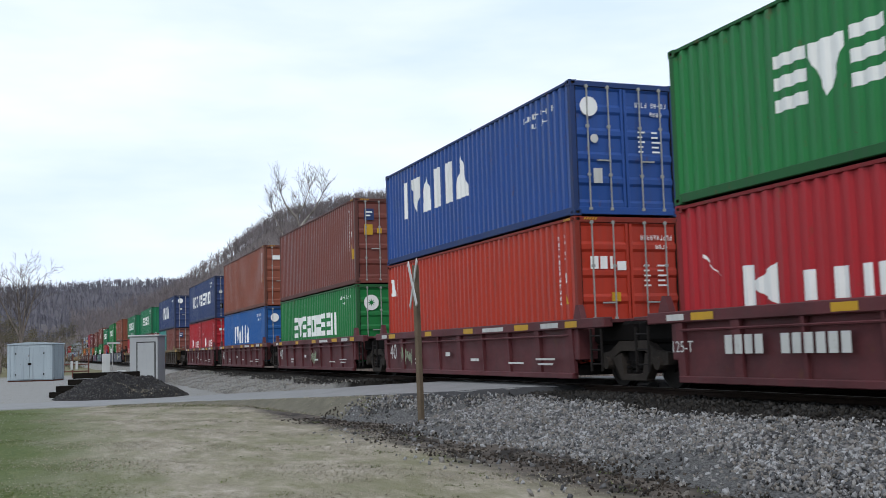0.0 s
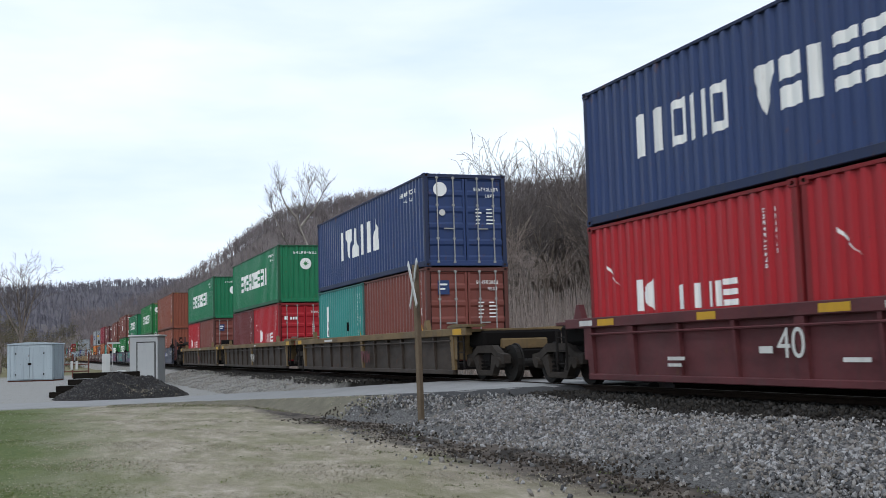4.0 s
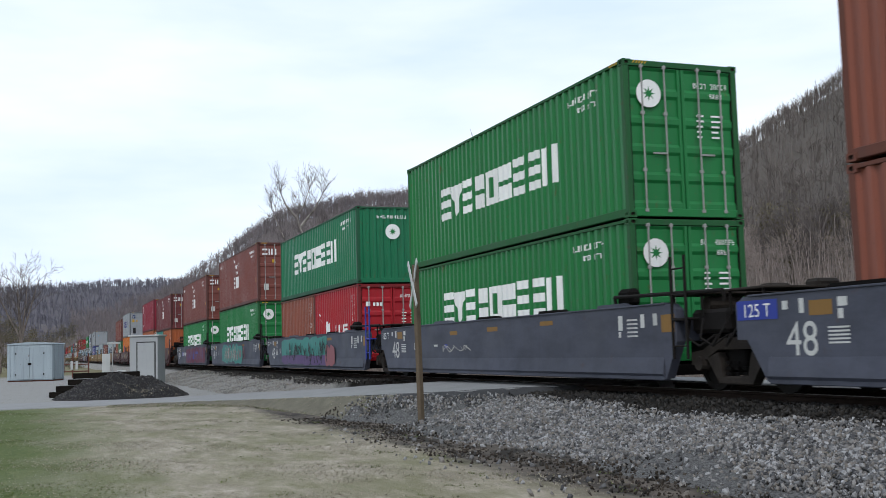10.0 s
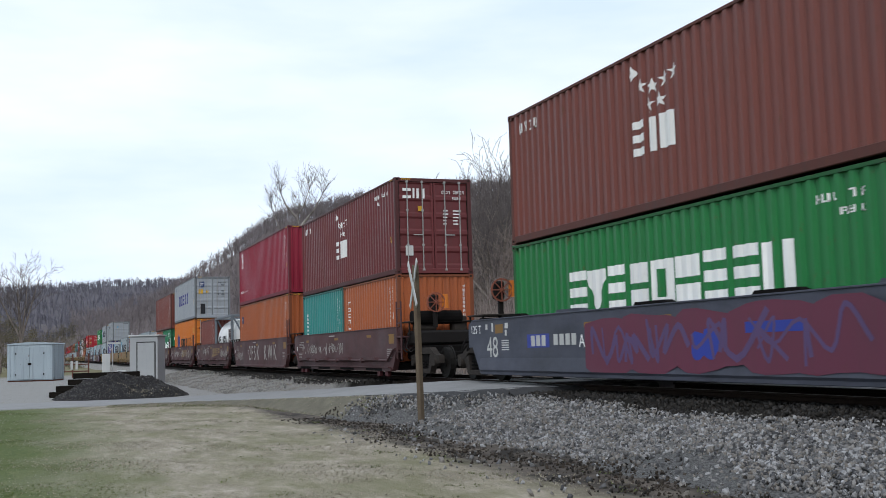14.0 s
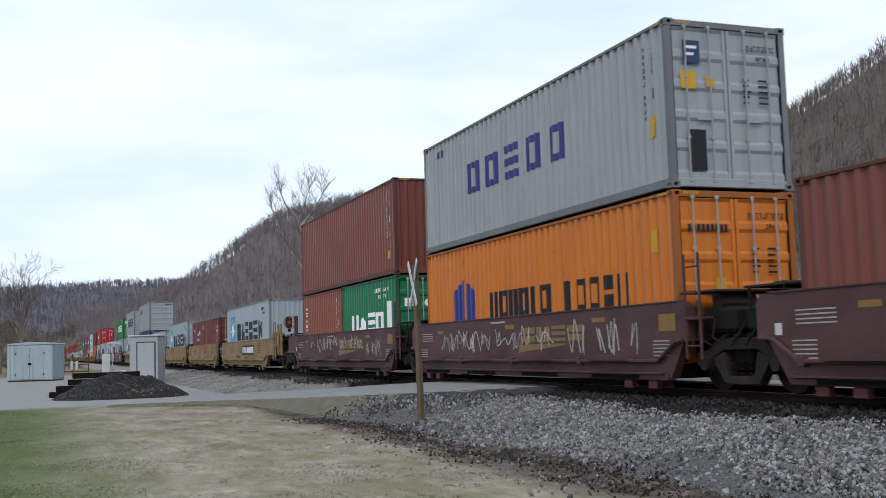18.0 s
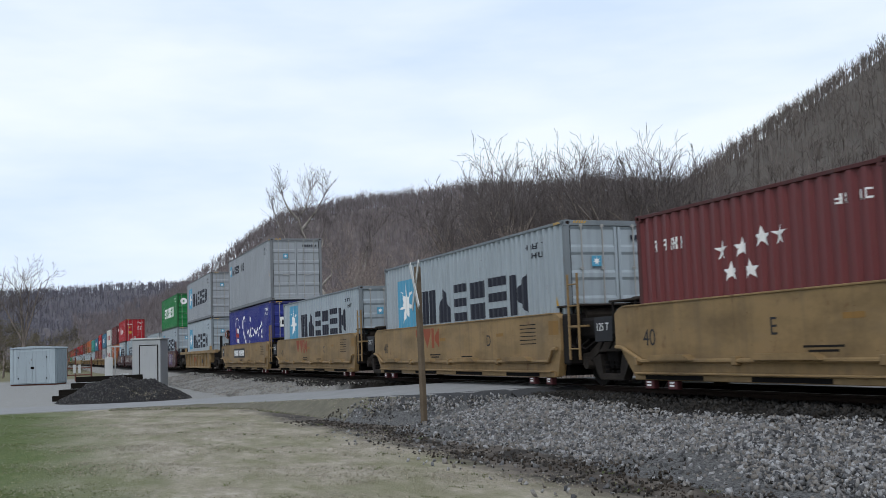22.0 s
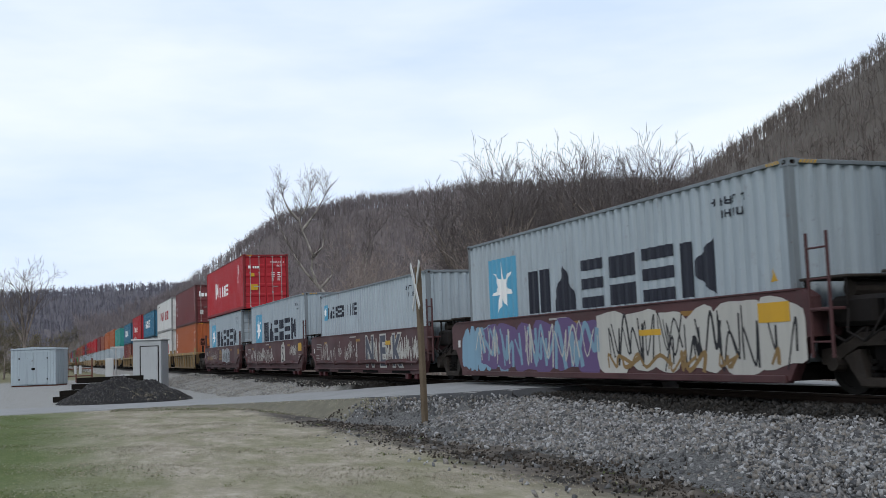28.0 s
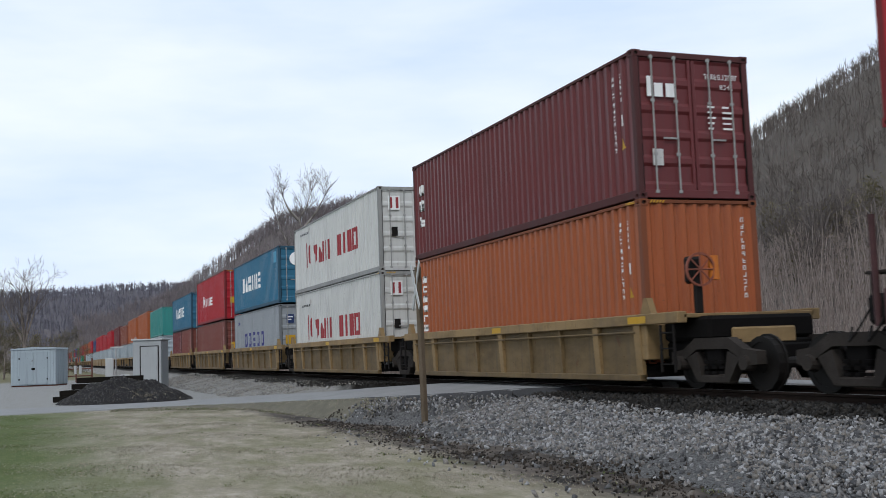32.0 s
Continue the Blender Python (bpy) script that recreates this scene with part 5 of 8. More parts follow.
def ladder(parent, mat, y, x, z0, z1, n=4):
    stile = lambda: Shape().tube((0, 0, z0), (0, 0, z1), 0.026, n=6)
    l = part("ladder", mesh_of(("stile", z0, z1), mat, stile), parent, "", (x, y - 0.2, 0))
    part("stile", mesh_of(("stile", z0, z1), mat, stile), l, "", (0, 0.4, 0))
    for i in range(n):
        part("rung", mesh_of("rung", mat, lambda: Shape().tube((0, 0, 0), (0, 0.4, 0), 0.014, n=6)), l, "", (0, 0, z0 + (z1 - z0) * (i + 0.5) / n))


def railing(parent, mat, y, x, z0, high):
    """An upright hoop handrail."""
    def build():
        s = Shape()
        s.tube((x, y, z0), (x, y, z0 + high), 0.025, n=6)
        s.tube((x, y + 0.42, z0), (x, y + 0.42, z0 + high), 0.025, n=6)
        s.tube((x, y, z0 + high), (x, y + 0.42, z0 + high), 0.025, n=6)
        s.tube((x, y, z0 + high * 0.5), (x, y + 0.42, z0 + high * 0.5), 0.018, n=6)
        return s
    part("handrail", mesh_of(("handrail", y, x, z0, high), mat, build), parent)


def plate(y_rear, y_front, z0, z1, x=-SIDE - 0.004):
    """A flat painted patch on the near side of a car."""
    return ([(x, y_front, z0), (x, y_rear, z0), (x, y_rear, z1), (x, y_front, z1)], [(0, 1, 2, 3)])


def decal(parent, name, mat, plates, label="", x=-SIDE - 0.004):
    s = Shape()
    plates = [q for p in plates for q in (p if isinstance(p, list) else [p])]
    for p in plates:
        if len(p) == 4 and not isinstance(p[2], tuple):
            s.add(*plate(*p, x))
        else:
            y0, y1, (b0, t0), (b1, t1) = p
            s.add([(x, y0, b0), (x, y1, b1), (x, y1, t1), (x, y0, t0)], [(0, 1, 2, 3)])
    key = (name, round(sum(v[1] + 3 * v[2] for v in s.v), 3), len(s.v), x)
    ob = part(name, mesh_of(key, mat, lambda: s), parent, label)
    return tagged(ob, kind="stuff") if len(plates) > 1 else ob


def lettering(parent, text, mat, y, z, size, x=-SIDE - 0.005, name="stencil", facing="side", label="", bold=0.0):
    """Readable characters on the near side (reading towards the front) or on a forward face."""
    key = ("text", text, size, facing, bold)
    if (key, mat.name) not in MESHES:
        cu = bpy.data.curves.new("text", "FONT")
        cu.body, cu.size, cu.align_x, cu.offset = text, size, "CENTER", bold
        ob = new("text", cu)
        bpy.context.view_layer.update()
        me = bpy.data.meshes.new_from_object(ob.evaluated_get(bpy.context.evaluated_depsgraph_get()))
        bpy.data.objects.remove(ob)
        me.name = "stencil"
        me.materials.clear()
        me.materials.append(mat)
        MESHES[(key, mat.name)] = me
    ob = part(name, MESHES[(key, mat.name)], parent, label)
    if facing == "side":
        ob.matrix_basis = Matrix.Translation((x, y, z)) @ pose(0, 0, 0, 90, 0, -90)
    else:
        ob.matrix_basis = Matrix.Translation((x, y, z)) @ pose(0, 0, 0, 90, 0, 0)
    return ob


def hand_brake(parent, mat, y, x=-0.75, z=2.0):
    b = part("hand_brake", mesh_of(("brake_post", y, x, z), DARKSTEEL, lambda: Shape().box(x - 0.06, x + 0.06, y, y + 0.12, z, z + 0.75, 0.015).box(x - 0.14, x + 0.14, y + 0.1, y + 0.26, z + 0.5, z + 0.95, 0.04)), parent, "hand brake on a steel post")

    def wheel():
        s = Shape().ring((x, y - 0.04, z + 0.72), (0, 1, 0), 0.25, 0.285, 0.035, 20)
        for i in range(4):
            q = math.pi * i / 4
            s.tube((x - 0.26 * math.cos(q), y - 0.04, z + 0.72 - 0.26 * math.sin(q)), (x + 0.26 * math.cos(q), y - 0.04, z + 0.72 + 0.26 * math.sin(q)), 0.014, n=5)
        return s
    part("brake_wheel", mesh_of(("brake_wheel", y, x, z), REDBROWN, wheel), b)
    part("gear_case", mesh_of(("gear_case", y, x, z), mat, lambda: Shape().tube((x + 0.3, y + 0.02, z + 0.55), (x + 0.3, y + 0.02, z + 0.95), 0.1, 0.08, 10)), b, "orange gear case")


def car_ribbed(y0, label, mat, sheet, pitch, near=True, first=False, last=False, stripes=(), well=(0.0, 12.05), heads=(None, None)):
    """A well car unit with a top sill, recessed side sheets and upright posts."""
    c = thing("well_car", label, "rail car", "well cars of the train", (TRACK, y0, 0))
    MOVERS.append(c)
    gap = (pitch - 12.192) / 2
    a, b = well
    ends = (-gap + 0.06, 12.192 + gap - 0.06)
    ke = (round(pitch, 2),)
    sides = (-1, 1) if near else (-1,)
    for sx in sides:
        x_in, x_out = sx * 1.27, sx * SIDE
        part("top_sill", mesh_of(("top_sill", sx, ke), mat, lambda: Shape().box(*sorted((sx * 1.24, x_out)), ends[0] + 0.35, ends[1] - (0.35 if pitch > 17 else 1.0), 1.80, 1.99, 0.015)), c)
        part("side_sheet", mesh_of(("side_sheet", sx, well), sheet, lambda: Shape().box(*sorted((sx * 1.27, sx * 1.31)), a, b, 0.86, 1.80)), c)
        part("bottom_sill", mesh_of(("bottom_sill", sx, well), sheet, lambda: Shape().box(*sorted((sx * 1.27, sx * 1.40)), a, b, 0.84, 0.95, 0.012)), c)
        n = round((b - a) / 1.42)
        for i in range(n + 1):
            y = a + 0.06 + (b - a - 0.12) * i / n
            w = 0.1 if i in (0, n) or (i == n // 2 and pitch > 17) or (i % 3 == 1 and pitch < 17) else 0.035
            part("side_post", mesh_of(("side_post", sx, w), mat if w > 0.05 else sheet, lambda: Shape().prism_y([(sx * 1.3, 0.95), (sx * 1.36, 0.95), (sx * 1.405, 1.80), (sx * 1.3, 1.80)], -w, w)), c, "", (0, y, 0))
        if near:
            part("side_rod", mesh_of(("side_rod", sx, well), sheet, lambda: Shape().tube((sx * 1.39, a + 0.1, 1.68), (sx * 1.39, b - 0.1, 1.68), 0.022, n=6)), c)
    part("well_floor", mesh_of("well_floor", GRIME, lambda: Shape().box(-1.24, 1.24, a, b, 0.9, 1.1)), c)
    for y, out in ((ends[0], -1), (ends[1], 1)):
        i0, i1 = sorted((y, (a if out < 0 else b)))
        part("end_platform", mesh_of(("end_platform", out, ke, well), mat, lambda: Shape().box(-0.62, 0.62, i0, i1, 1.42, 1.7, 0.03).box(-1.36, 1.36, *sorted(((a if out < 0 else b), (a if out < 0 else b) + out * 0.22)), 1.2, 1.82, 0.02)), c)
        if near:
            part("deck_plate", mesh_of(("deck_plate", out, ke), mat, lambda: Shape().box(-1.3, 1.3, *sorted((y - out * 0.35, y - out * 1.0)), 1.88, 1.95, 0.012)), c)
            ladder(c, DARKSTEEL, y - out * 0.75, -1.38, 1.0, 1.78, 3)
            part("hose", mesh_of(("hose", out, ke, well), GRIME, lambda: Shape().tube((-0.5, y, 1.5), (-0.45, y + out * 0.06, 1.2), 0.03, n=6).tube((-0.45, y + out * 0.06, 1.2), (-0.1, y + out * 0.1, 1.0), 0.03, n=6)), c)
            # black block added to fill the dark gap above the truck
            part("coupler_housing", mesh_of(("filler_r", out, ke, well), GRIME, lambda: Shape().box(-1.05, 1.05, *sorted(((a if out < 0 else b) + out * 0.25, y - out * 0.05)), 1.5, 1.9, 0.06)), c)
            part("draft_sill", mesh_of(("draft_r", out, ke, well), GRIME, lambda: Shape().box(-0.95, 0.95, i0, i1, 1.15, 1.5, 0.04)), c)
            part("guide_bracket", mesh_of(("guide_bracket", out), mat, lambda: Shape().prism([(-0.18, 1.98), (0.18, 1.98), (0.05, 2.26), (-0.05, 2.26)], -1.38, -1.26)), c, "", (0, -0.25 if out < 0 else 12.44, 0))
    truck(c, -gap if heads[0] is None else heads[0])
    if last:
        truck(c, 12.192 + gap if heads[1] is None else heads[1])
    for m, plates in stripes:
        decal(c, "reflector", m, plates)
    return c


def pipe_run(points, r=0.03, n=7):
    s = Shape()
    for p, q in zip(points, points[1:]):
        s.tube(p, q, r, n=n)
    return s


def car_smooth(y0, label, mat, pitch, well=(0.0, 12.3), ends=(-0.55, 12.95), top=2.14, ledge=False, near=True, last=False, heads=(None, None),
               cut=(0.42, 1.5), rungs=-0.72, steps=None, pipe=None):
    """A well car unit with smooth plated sides that are cut away over the trucks.
    cut: run and height of the slope over a truck; rungs: where the front ladder stands; pipe: a side handrail's two ends."""
    c = thing("well_car", label, "rail car", "well cars of the train", (TRACK, y0, 0))
    MOVERS.append(c)
    gap = (pitch - 12.192) / 2
    a, b = well
    e0, e1 = ends
    k = (round(pitch, 2), a, b, top, ends, cut, y0 if not near else 0)
    run, cz = cut
    sides = (-1, 1) if near else (-1,)
    for sx in sides:
        xs = sorted((sx * 1.26, sx * SIDE))
        outline = [(a, 0.9), (b, 0.9), (min(b + run, e1), cz), (e1, cz), (e1, top - 0.1), (e1 - 0.18, top), (e0 + 0.18, top), (e0, top - 0.1), (e0, cz), (max(a - run, e0), cz)]
        part("side_plate", mesh_of(("side_plate", sx, k), mat, lambda: Shape().prism(outline, *xs)), c)
        part("bottom_rail", mesh_of(("car_rail", sx, k), mat, lambda: Shape().box(*sorted((sx * 1.3, sx * (SIDE + (0.05 if ledge else 0.012)))), a + 0.05, b - 0.05, 0.87, 0.98, 0.012)), c)
        if near:
            part("top_flange", mesh_of(("top_flange", sx, k), mat, lambda: Shape().box(*sorted((sx * 1.24, sx * (SIDE + 0.02))), e0 + 0.3, e1 - 0.3, top - 0.005, top + 0.025, 0.006)), c)
    if ledge and near:
        xp = -SIDE - 0.055
        part("side_pipe", mesh_of(("side_pipe", k), mat, lambda: pipe_run([(xp, e0 + 0.1, cz + 0.02), (xp, max(a - run, e0 + 0.12) + 0.15, cz + 0.01), (xp, a + 0.3, 1.19), (xp, b - 0.3, 1.19), (xp, min(b + run, e1 - 0.12) - 0.15, cz + 0.01), (xp, e1 - 0.1, cz + 0.02)], 0.036)), c)
        for p, q in ((1.2, 2.6), (4.2, 5.7), (7.2, 8.7), (10.2, 11.5)):
            part("step_ledge", mesh_of(("step_ledge", p), mat, lambda: Shape().prism([(p, 1.2), (q, 1.2), (q - 0.12, 1.29), (p + 0.2, 1.29)], -SIDE - 0.16, -SIDE)), c)
            part("pipe_clip", mesh_of("pipe_clip", mat, lambda: Shape().box(xp - 0.05, -SIDE, -0.06, 0.06, 1.12, 1.26, 0.012)), c, "", (0, q + 0.45, 0))
        part("sill_lip", mesh_of(("sill_lip", k), mat, lambda: Shape().box(-SIDE - 0.11, -SIDE, a + 0.12, b - 0.12, 0.97, 1.0, 0.006)), c)
        # flat black patches painted for the dark of the sill's openings
        decal(c, "sill_slot", GRIME, [(p + 1.7, p, 0.882, 0.955) for p in (0.9, 4.0, 7.1, 10.0)], "", -SIDE - 0.054)
        for p in (0.55, 1.35, 10.95, 11.65):
            part("lift_bracket", mesh_of("lift_bracket", CAR_M, lambda: Shape().box(-SIDE - 0.02, -SIDE + 0.1, -0.13, 0.13, 0.72, 0.87, 0.015)), c, "maroon bracket below the sill", (0, p, 0))
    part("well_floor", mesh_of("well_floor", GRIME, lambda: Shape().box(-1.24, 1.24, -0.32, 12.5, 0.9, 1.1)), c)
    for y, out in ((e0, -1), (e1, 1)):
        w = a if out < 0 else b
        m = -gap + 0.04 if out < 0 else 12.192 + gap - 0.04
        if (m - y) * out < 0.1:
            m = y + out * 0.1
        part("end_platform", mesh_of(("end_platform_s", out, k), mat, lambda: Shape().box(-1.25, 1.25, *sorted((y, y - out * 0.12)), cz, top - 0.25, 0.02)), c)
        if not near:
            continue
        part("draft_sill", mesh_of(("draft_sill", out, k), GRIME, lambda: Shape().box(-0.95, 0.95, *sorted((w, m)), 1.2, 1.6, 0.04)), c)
        # dark block added between the cars to close the view through
        part("coupler_housing", mesh_of(("filler_s", out, k), DARKSTEEL, lambda: Shape().box(-1.15, 1.15, *sorted((y + out * 0.01, m)), 1.62, top - 0.12, 0.06)), c)
        part("walkway", mesh_of(("walkway", out, k), FRAMESTEEL, lambda: Shape().box(-1.25, 1.25, *sorted((y + out * 0.5, y - out * 0.45)), top + 0.12, top + 0.16, 0.01)), c)
        for sx in (-1, 1):
            for d in (0.42, -0.38):
                part("walkway_post", mesh_of(("walkway_post", out, sx, d, k), DARKSTEEL, lambda: Shape().tube((sx * 1.2, y + out * d, 1.9), (sx * 1.2, y + out * d, top + 0.13), 0.025, n=6)), c)
        part("brake_cylinder", mesh_of(("brake_cyl", out, k), FRAMESTEEL, lambda: Shape().tube((-1.0, y + out * 0.25, top - 0.02), (-0.35, y + out * 0.25, top - 0.02), 0.12, n=12)), c)
        part("brake_valve", mesh_of(("brake_valve", out, k), FRAMESTEEL, lambda: Shape().box(0.15, 0.6, *sorted((y + out * 0.05, y + out * 0.4)), top - 0.2, top + 0.3, 0.05)), c)
        for j, (yy, rr) in enumerate(((0.1, 0.02), (0.45, 0.016))):
            part("air_hose", mesh_of(("air_hose", out, k, j), DARKSTEEL, lambda: pipe_run([(-1.22, y + out * yy, 1.85), (-1.36, y + out * (yy + 0.12), 1.55), (-1.3, y + out * (yy + 0.35), 1.42), (-1.1, y + out * (yy + 0.5), 1.6)], rr, 6)), c)
    if near:
        ladder(c, steps or mat, rungs, -1.43, 1.22, 2.88, 4)
        part("ladder_foot", mesh_of(("ladder_foot", rungs), steps or mat, lambda: Shape().box(-1.45, -1.2, rungs - 0.22, rungs + 0.22, 1.84, 1.88, 0.008)), c)
        if pipe:
            part("handrail", mesh_of(("side_handrail", pipe), DARKSTEEL, lambda: pipe_run([(-1.36, pipe[0], 2.18), (-1.38, pipe[0], 2.32), (-1.38, pipe[1], 2.26), (-1.36, pipe[1], 2.1)], 0.034)), c)
            part("valve_box", mesh_of(("valve_box", pipe), GRIME, lambda: Shape().box(-1.35, -1.12, pipe[0] - 0.5, pipe[0], 2.14, 2.46, 0.07)), c)
    truck(c, -gap if heads[0] is None else heads[0])
    if last:
        truck(c, 12.192 + gap if heads[1] is None else heads[1])
    return c
# ---- the train, from its head to its tail ----
LOW = 1.13                       # base of a container in a well
rng = random.Random(7)


def green_word(z=0.97, h=0.8):
    return ("side_lettering", WHITE, word("3v38o8332", 9.55, 2.7, z, h))


def codes(high, seed, m=None, size=40):
    return ("code_writing", m or WHITE, row_bars(2.3, 0.75, high - 0.42, 0.12, 9, seed) + row_bars(1.8, 1.1, high - 0.62, 0.1, 4, seed + 1))


def codes_up(high, seed, m=None):
    return ("code_writing", m or WHITE, column_bars(0.75, high - 1.75, high - 0.3, 12, 0.075, seed) + column_bars(0.5, high - 0.85, high - 0.3, 5, 0.07, seed + 2) + [(0.45, 0.56, (high - 1.3, high - 1.1), (high - 1.3, high - 1.1))])


def warn(high):
    return ("warning_sticker", YELLOW, [(0.4, 0.5, (high - 1.72, high - 1.7), (high - 1.72, high - 1.52)), (0.5, 0.6, (high - 1.72, high - 1.52), (high - 1.72, high - 1.7))])


def door_codes(high, seed, m=None):
    rnd = random.Random(seed)
    cells = [(0.26 + 0.075 * i, high - 0.47, 0.05, 0.1) for i in range(10) if rnd.random() > 0.1] + [(0.6 + 0.075 * i, high - 0.65, 0.05, 0.09) for i in range(4)]
    items = [(a, b, lo, hi) for x, z, w, h in cells for a, b, (lo, hi), _ in strokes(x, x + w, z, z + h, rnd, 0.02)]
    for r in range(5):
        items += [(0.3, 0.3 + rnd.uniform(0.1, 0.18), high - 1.0 - 0.1 * r, high - 0.965 - 0.1 * r), (0.62, 0.62 + rnd.uniform(0.12, 0.26), high - 1.0 - 0.1 * r, high - 0.965 - 0.1 * r)]
    return ("door_writing", m or WHITE, end_patch(items, 0.009))


def round_badge(high, x=-0.78, z=None):
    z = z if z else high - 0.62
    return [("round_badge", WHITE, end_disc(x, z, 0.26, 0.0075)), ("badge_star", GREEN, end_star(x, z, 0.14, 0.005, 8))]


def star_badge_box(y0, z0, high, front="door", mat=None, state=""):
    mat = mat or GREEN
    em = [door_codes(high, int(y0))] + round_badge(high, -0.7 if front == "door" else 0.1, None) if front == "door" else \
        [("end_writing", WHITE, end_patch([(a, b, lo, hi) for i in range(9) for a, b, (lo, hi), _ in strokes(-0.5 + 0.12 * i, -0.42 + 0.12 * i, high - 0.4, high - 0.29, random.Random(i), 0.025)], 0.009))] + round_badge(high, 0.05, high - 0.85)
    return container(y0, z0, "weathered green steel shipping container with white block lettering" + state, mat, 40, high, front,
                     [green_word(0.97 if high < 2.7 else 1.08, 0.8), codes(high, int(y0))], em)


def star_box(y0, z0, high=2.896, front="door", text=True, state=""):
    if text:
        marks = [("blue_square", SKY, [(9.45, 10.95, (1.02, 2.42), (1.02, 2.42))]), ("white_star", WHITE, star(10.2, 1.72, 0.62)),
                 ("side_lettering", BLACK, word("na38 3k".replace(" ", ""), 8.75, 1.7, 1.08, 0.9, 0.2))]
    else:
        marks = [("blue_square", SKY, [(11.2, 11.75, (high - 0.97, high - 0.4), (high - 0.97, high - 0.4))]), ("white_star", WHITE, star(11.47, high - 0.69, 0.22)),
                 ("side_lettering", BLACK, word("na38338_l1n3", 11.05, 7.1, high - 0.92, 0.4, 0.2))]
    marks.append(("code_writing", BLACK, row_bars(1.9, 1.0, high - 0.45, 0.12, 5, int(y0)) + row_bars(1.7, 1.1, high - 0.65, 0.12, 4, int(y0) + 3)))
    marks.append(warn(high))
    em = [("door_badge", SKY, end_patch([(-0.62, -0.4, high - 0.95, high - 0.73)], 0.008)), ("badge_star", WHITE, end_star(-0.51, high - 0.84, 0.09, 0.0055)),
          ("door_writing", BLACK, end_patch([(0.3 + 0.1 * i, 0.37 + 0.1 * i, high - 0.4, high - 0.3) for i in range(7)], 0.009))] if front == "door" else \
        [("end_writing", BLACK, end_patch([(a, b, lo, hi) for i in range(11) for a, b, (lo, hi), _ in strokes(0.86, 0.925, high - 0.4 - 0.125 * i, high - 0.315 - 0.125 * i, random.Random(i), 0.02)], 0.009))]
    return container(y0, z0, "pale grey container with star on blue square" + state if text else "pale grey container with small star badge" + state,
                     PALE if z0 < 2 else SILVER, 40, high, front, marks, em)


def serif_red(y0, z0, size=40, high=2.591, front="door", big=None, state=""):
    if size == 20:
        marks = [("flag_patch", WHITE, [(5.0, 5.4, (1.4, 1.4), (1.75, 1.82))]), ("side_lettering", WHITE, word("k", 4.4, 3.85, 0.92, 0.55, 0.05) + word("l1n3", 3.1, 1.4, 0.9, 0.4, 0.2))]
    elif size == 45:
        marks = [("side_lettering", WHITE, word("k", 10.0, 8.9, 1.05, 0.95, 0.05) + word("l1n3", 8.4, 5.0, 1.05, 0.62, 0.2)),
                 ("code_writing", WHITE, column_bars(1.8, 1.5, 2.5, 12, 0.07, 5) + column_bars(1.5, 1.9, 2.5, 6, 0.07, 6))]
    else:
        marks = [("flag_patch", WHITE, [(11.05, 11.5, (1.33, 1.33), (1.68, 1.74))]), ("side_lettering", WHITE, word("k", 10.55, 9.7, 0.85, 0.62, 0.05) + word("l1n3", 9.2, 6.9, 0.88, 0.42, 0.2))]
    if size != 45:
        marks.append(("code_writing", WHITE, column_bars(0.75, high - 1.2, high - 0.3, 10, 0.06, 3) + column_bars(0.5, high - 1.0, high - 0.3, 7, 0.06, 4)))
    em = [door_codes(high, int(y0) + 5), ("door_lettering", WHITE, end_patch([(-0.95, -0.8, high - 0.75, high - 0.6), (-0.7, -0.62, high - 0.75, high - 0.63), (-0.58, -0.5, high - 0.75, high - 0.63), (-0.46, -0.36, high - 0.75, high - 0.63)], 0.009))]
    if size == 45:
        em.append(("door_sticker", YELLOW, end_patch([(-0.85, -0.45, 1.0, 1.3)], 0.009)))
        em.append(("warning_sticker", YELLOW, end_patch([(-0.8, -0.62, 1.72, 1.9)], 0.009)))
    return container(y0, z0, "red steel shipping container with white serif lettering" + state, RED, size, high, front, marks, em)


def plain_box(y0, z0, label, mat, size=40, high=2.896, front="door", extra=(), em=(), near=True, dark=False):
    m = BLACK if dark else WHITE
    marks = [codes_up(high, int(y0), m), warn(high)] if near else []
    ends = [door_codes(high, int(y0), m)] if front == "door" and near else []
    if front != "door" and near:
        rnd = random.Random(int(y0))
        ends = [("end_writing", m, end_patch([(a, b, lo, hi) for i in range(12) for a, b, (lo, hi), _ in strokes(0.86, 0.925, high - 0.4 - 0.125 * i, high - 0.315 - 0.125 * i, rnd, 0.02)], 0.009)),
                ("end_sticker", YELLOW, end_patch([(0.1, 0.27, 0.6, 0.82)], 0.009))]
    return container(y0, z0, label, mat, size, high, front, marks + list(extra), ends + list(em), near)


def square_badge(high, x=-0.72, m=None):
    return ("door_badge", m or NAVY, end_patch([(x - 0.17, x + 0.17, high - 0.75, high - 0.36)], 0.009)), ("badge_mark", WHITE, end_patch([(x - 0.1, x + 0.11, high - 0.5, high - 0.45), (x - 0.1, x + 0.05, high - 0.62, high - 0.57)], 0.006))


def six_stars():
    out = []
    for i, (dy, dz) in enumerate(((0.0, 0.0), (0.28, -0.06), (0.55, 0.03), (-0.22, 0.08), (0.1, -0.42), (0.36, -0.45))):
        out += star(6.15 + dy * 1.3 - 0.3, 2.2 + dz * 0.8, 0.15, 5)
    return out


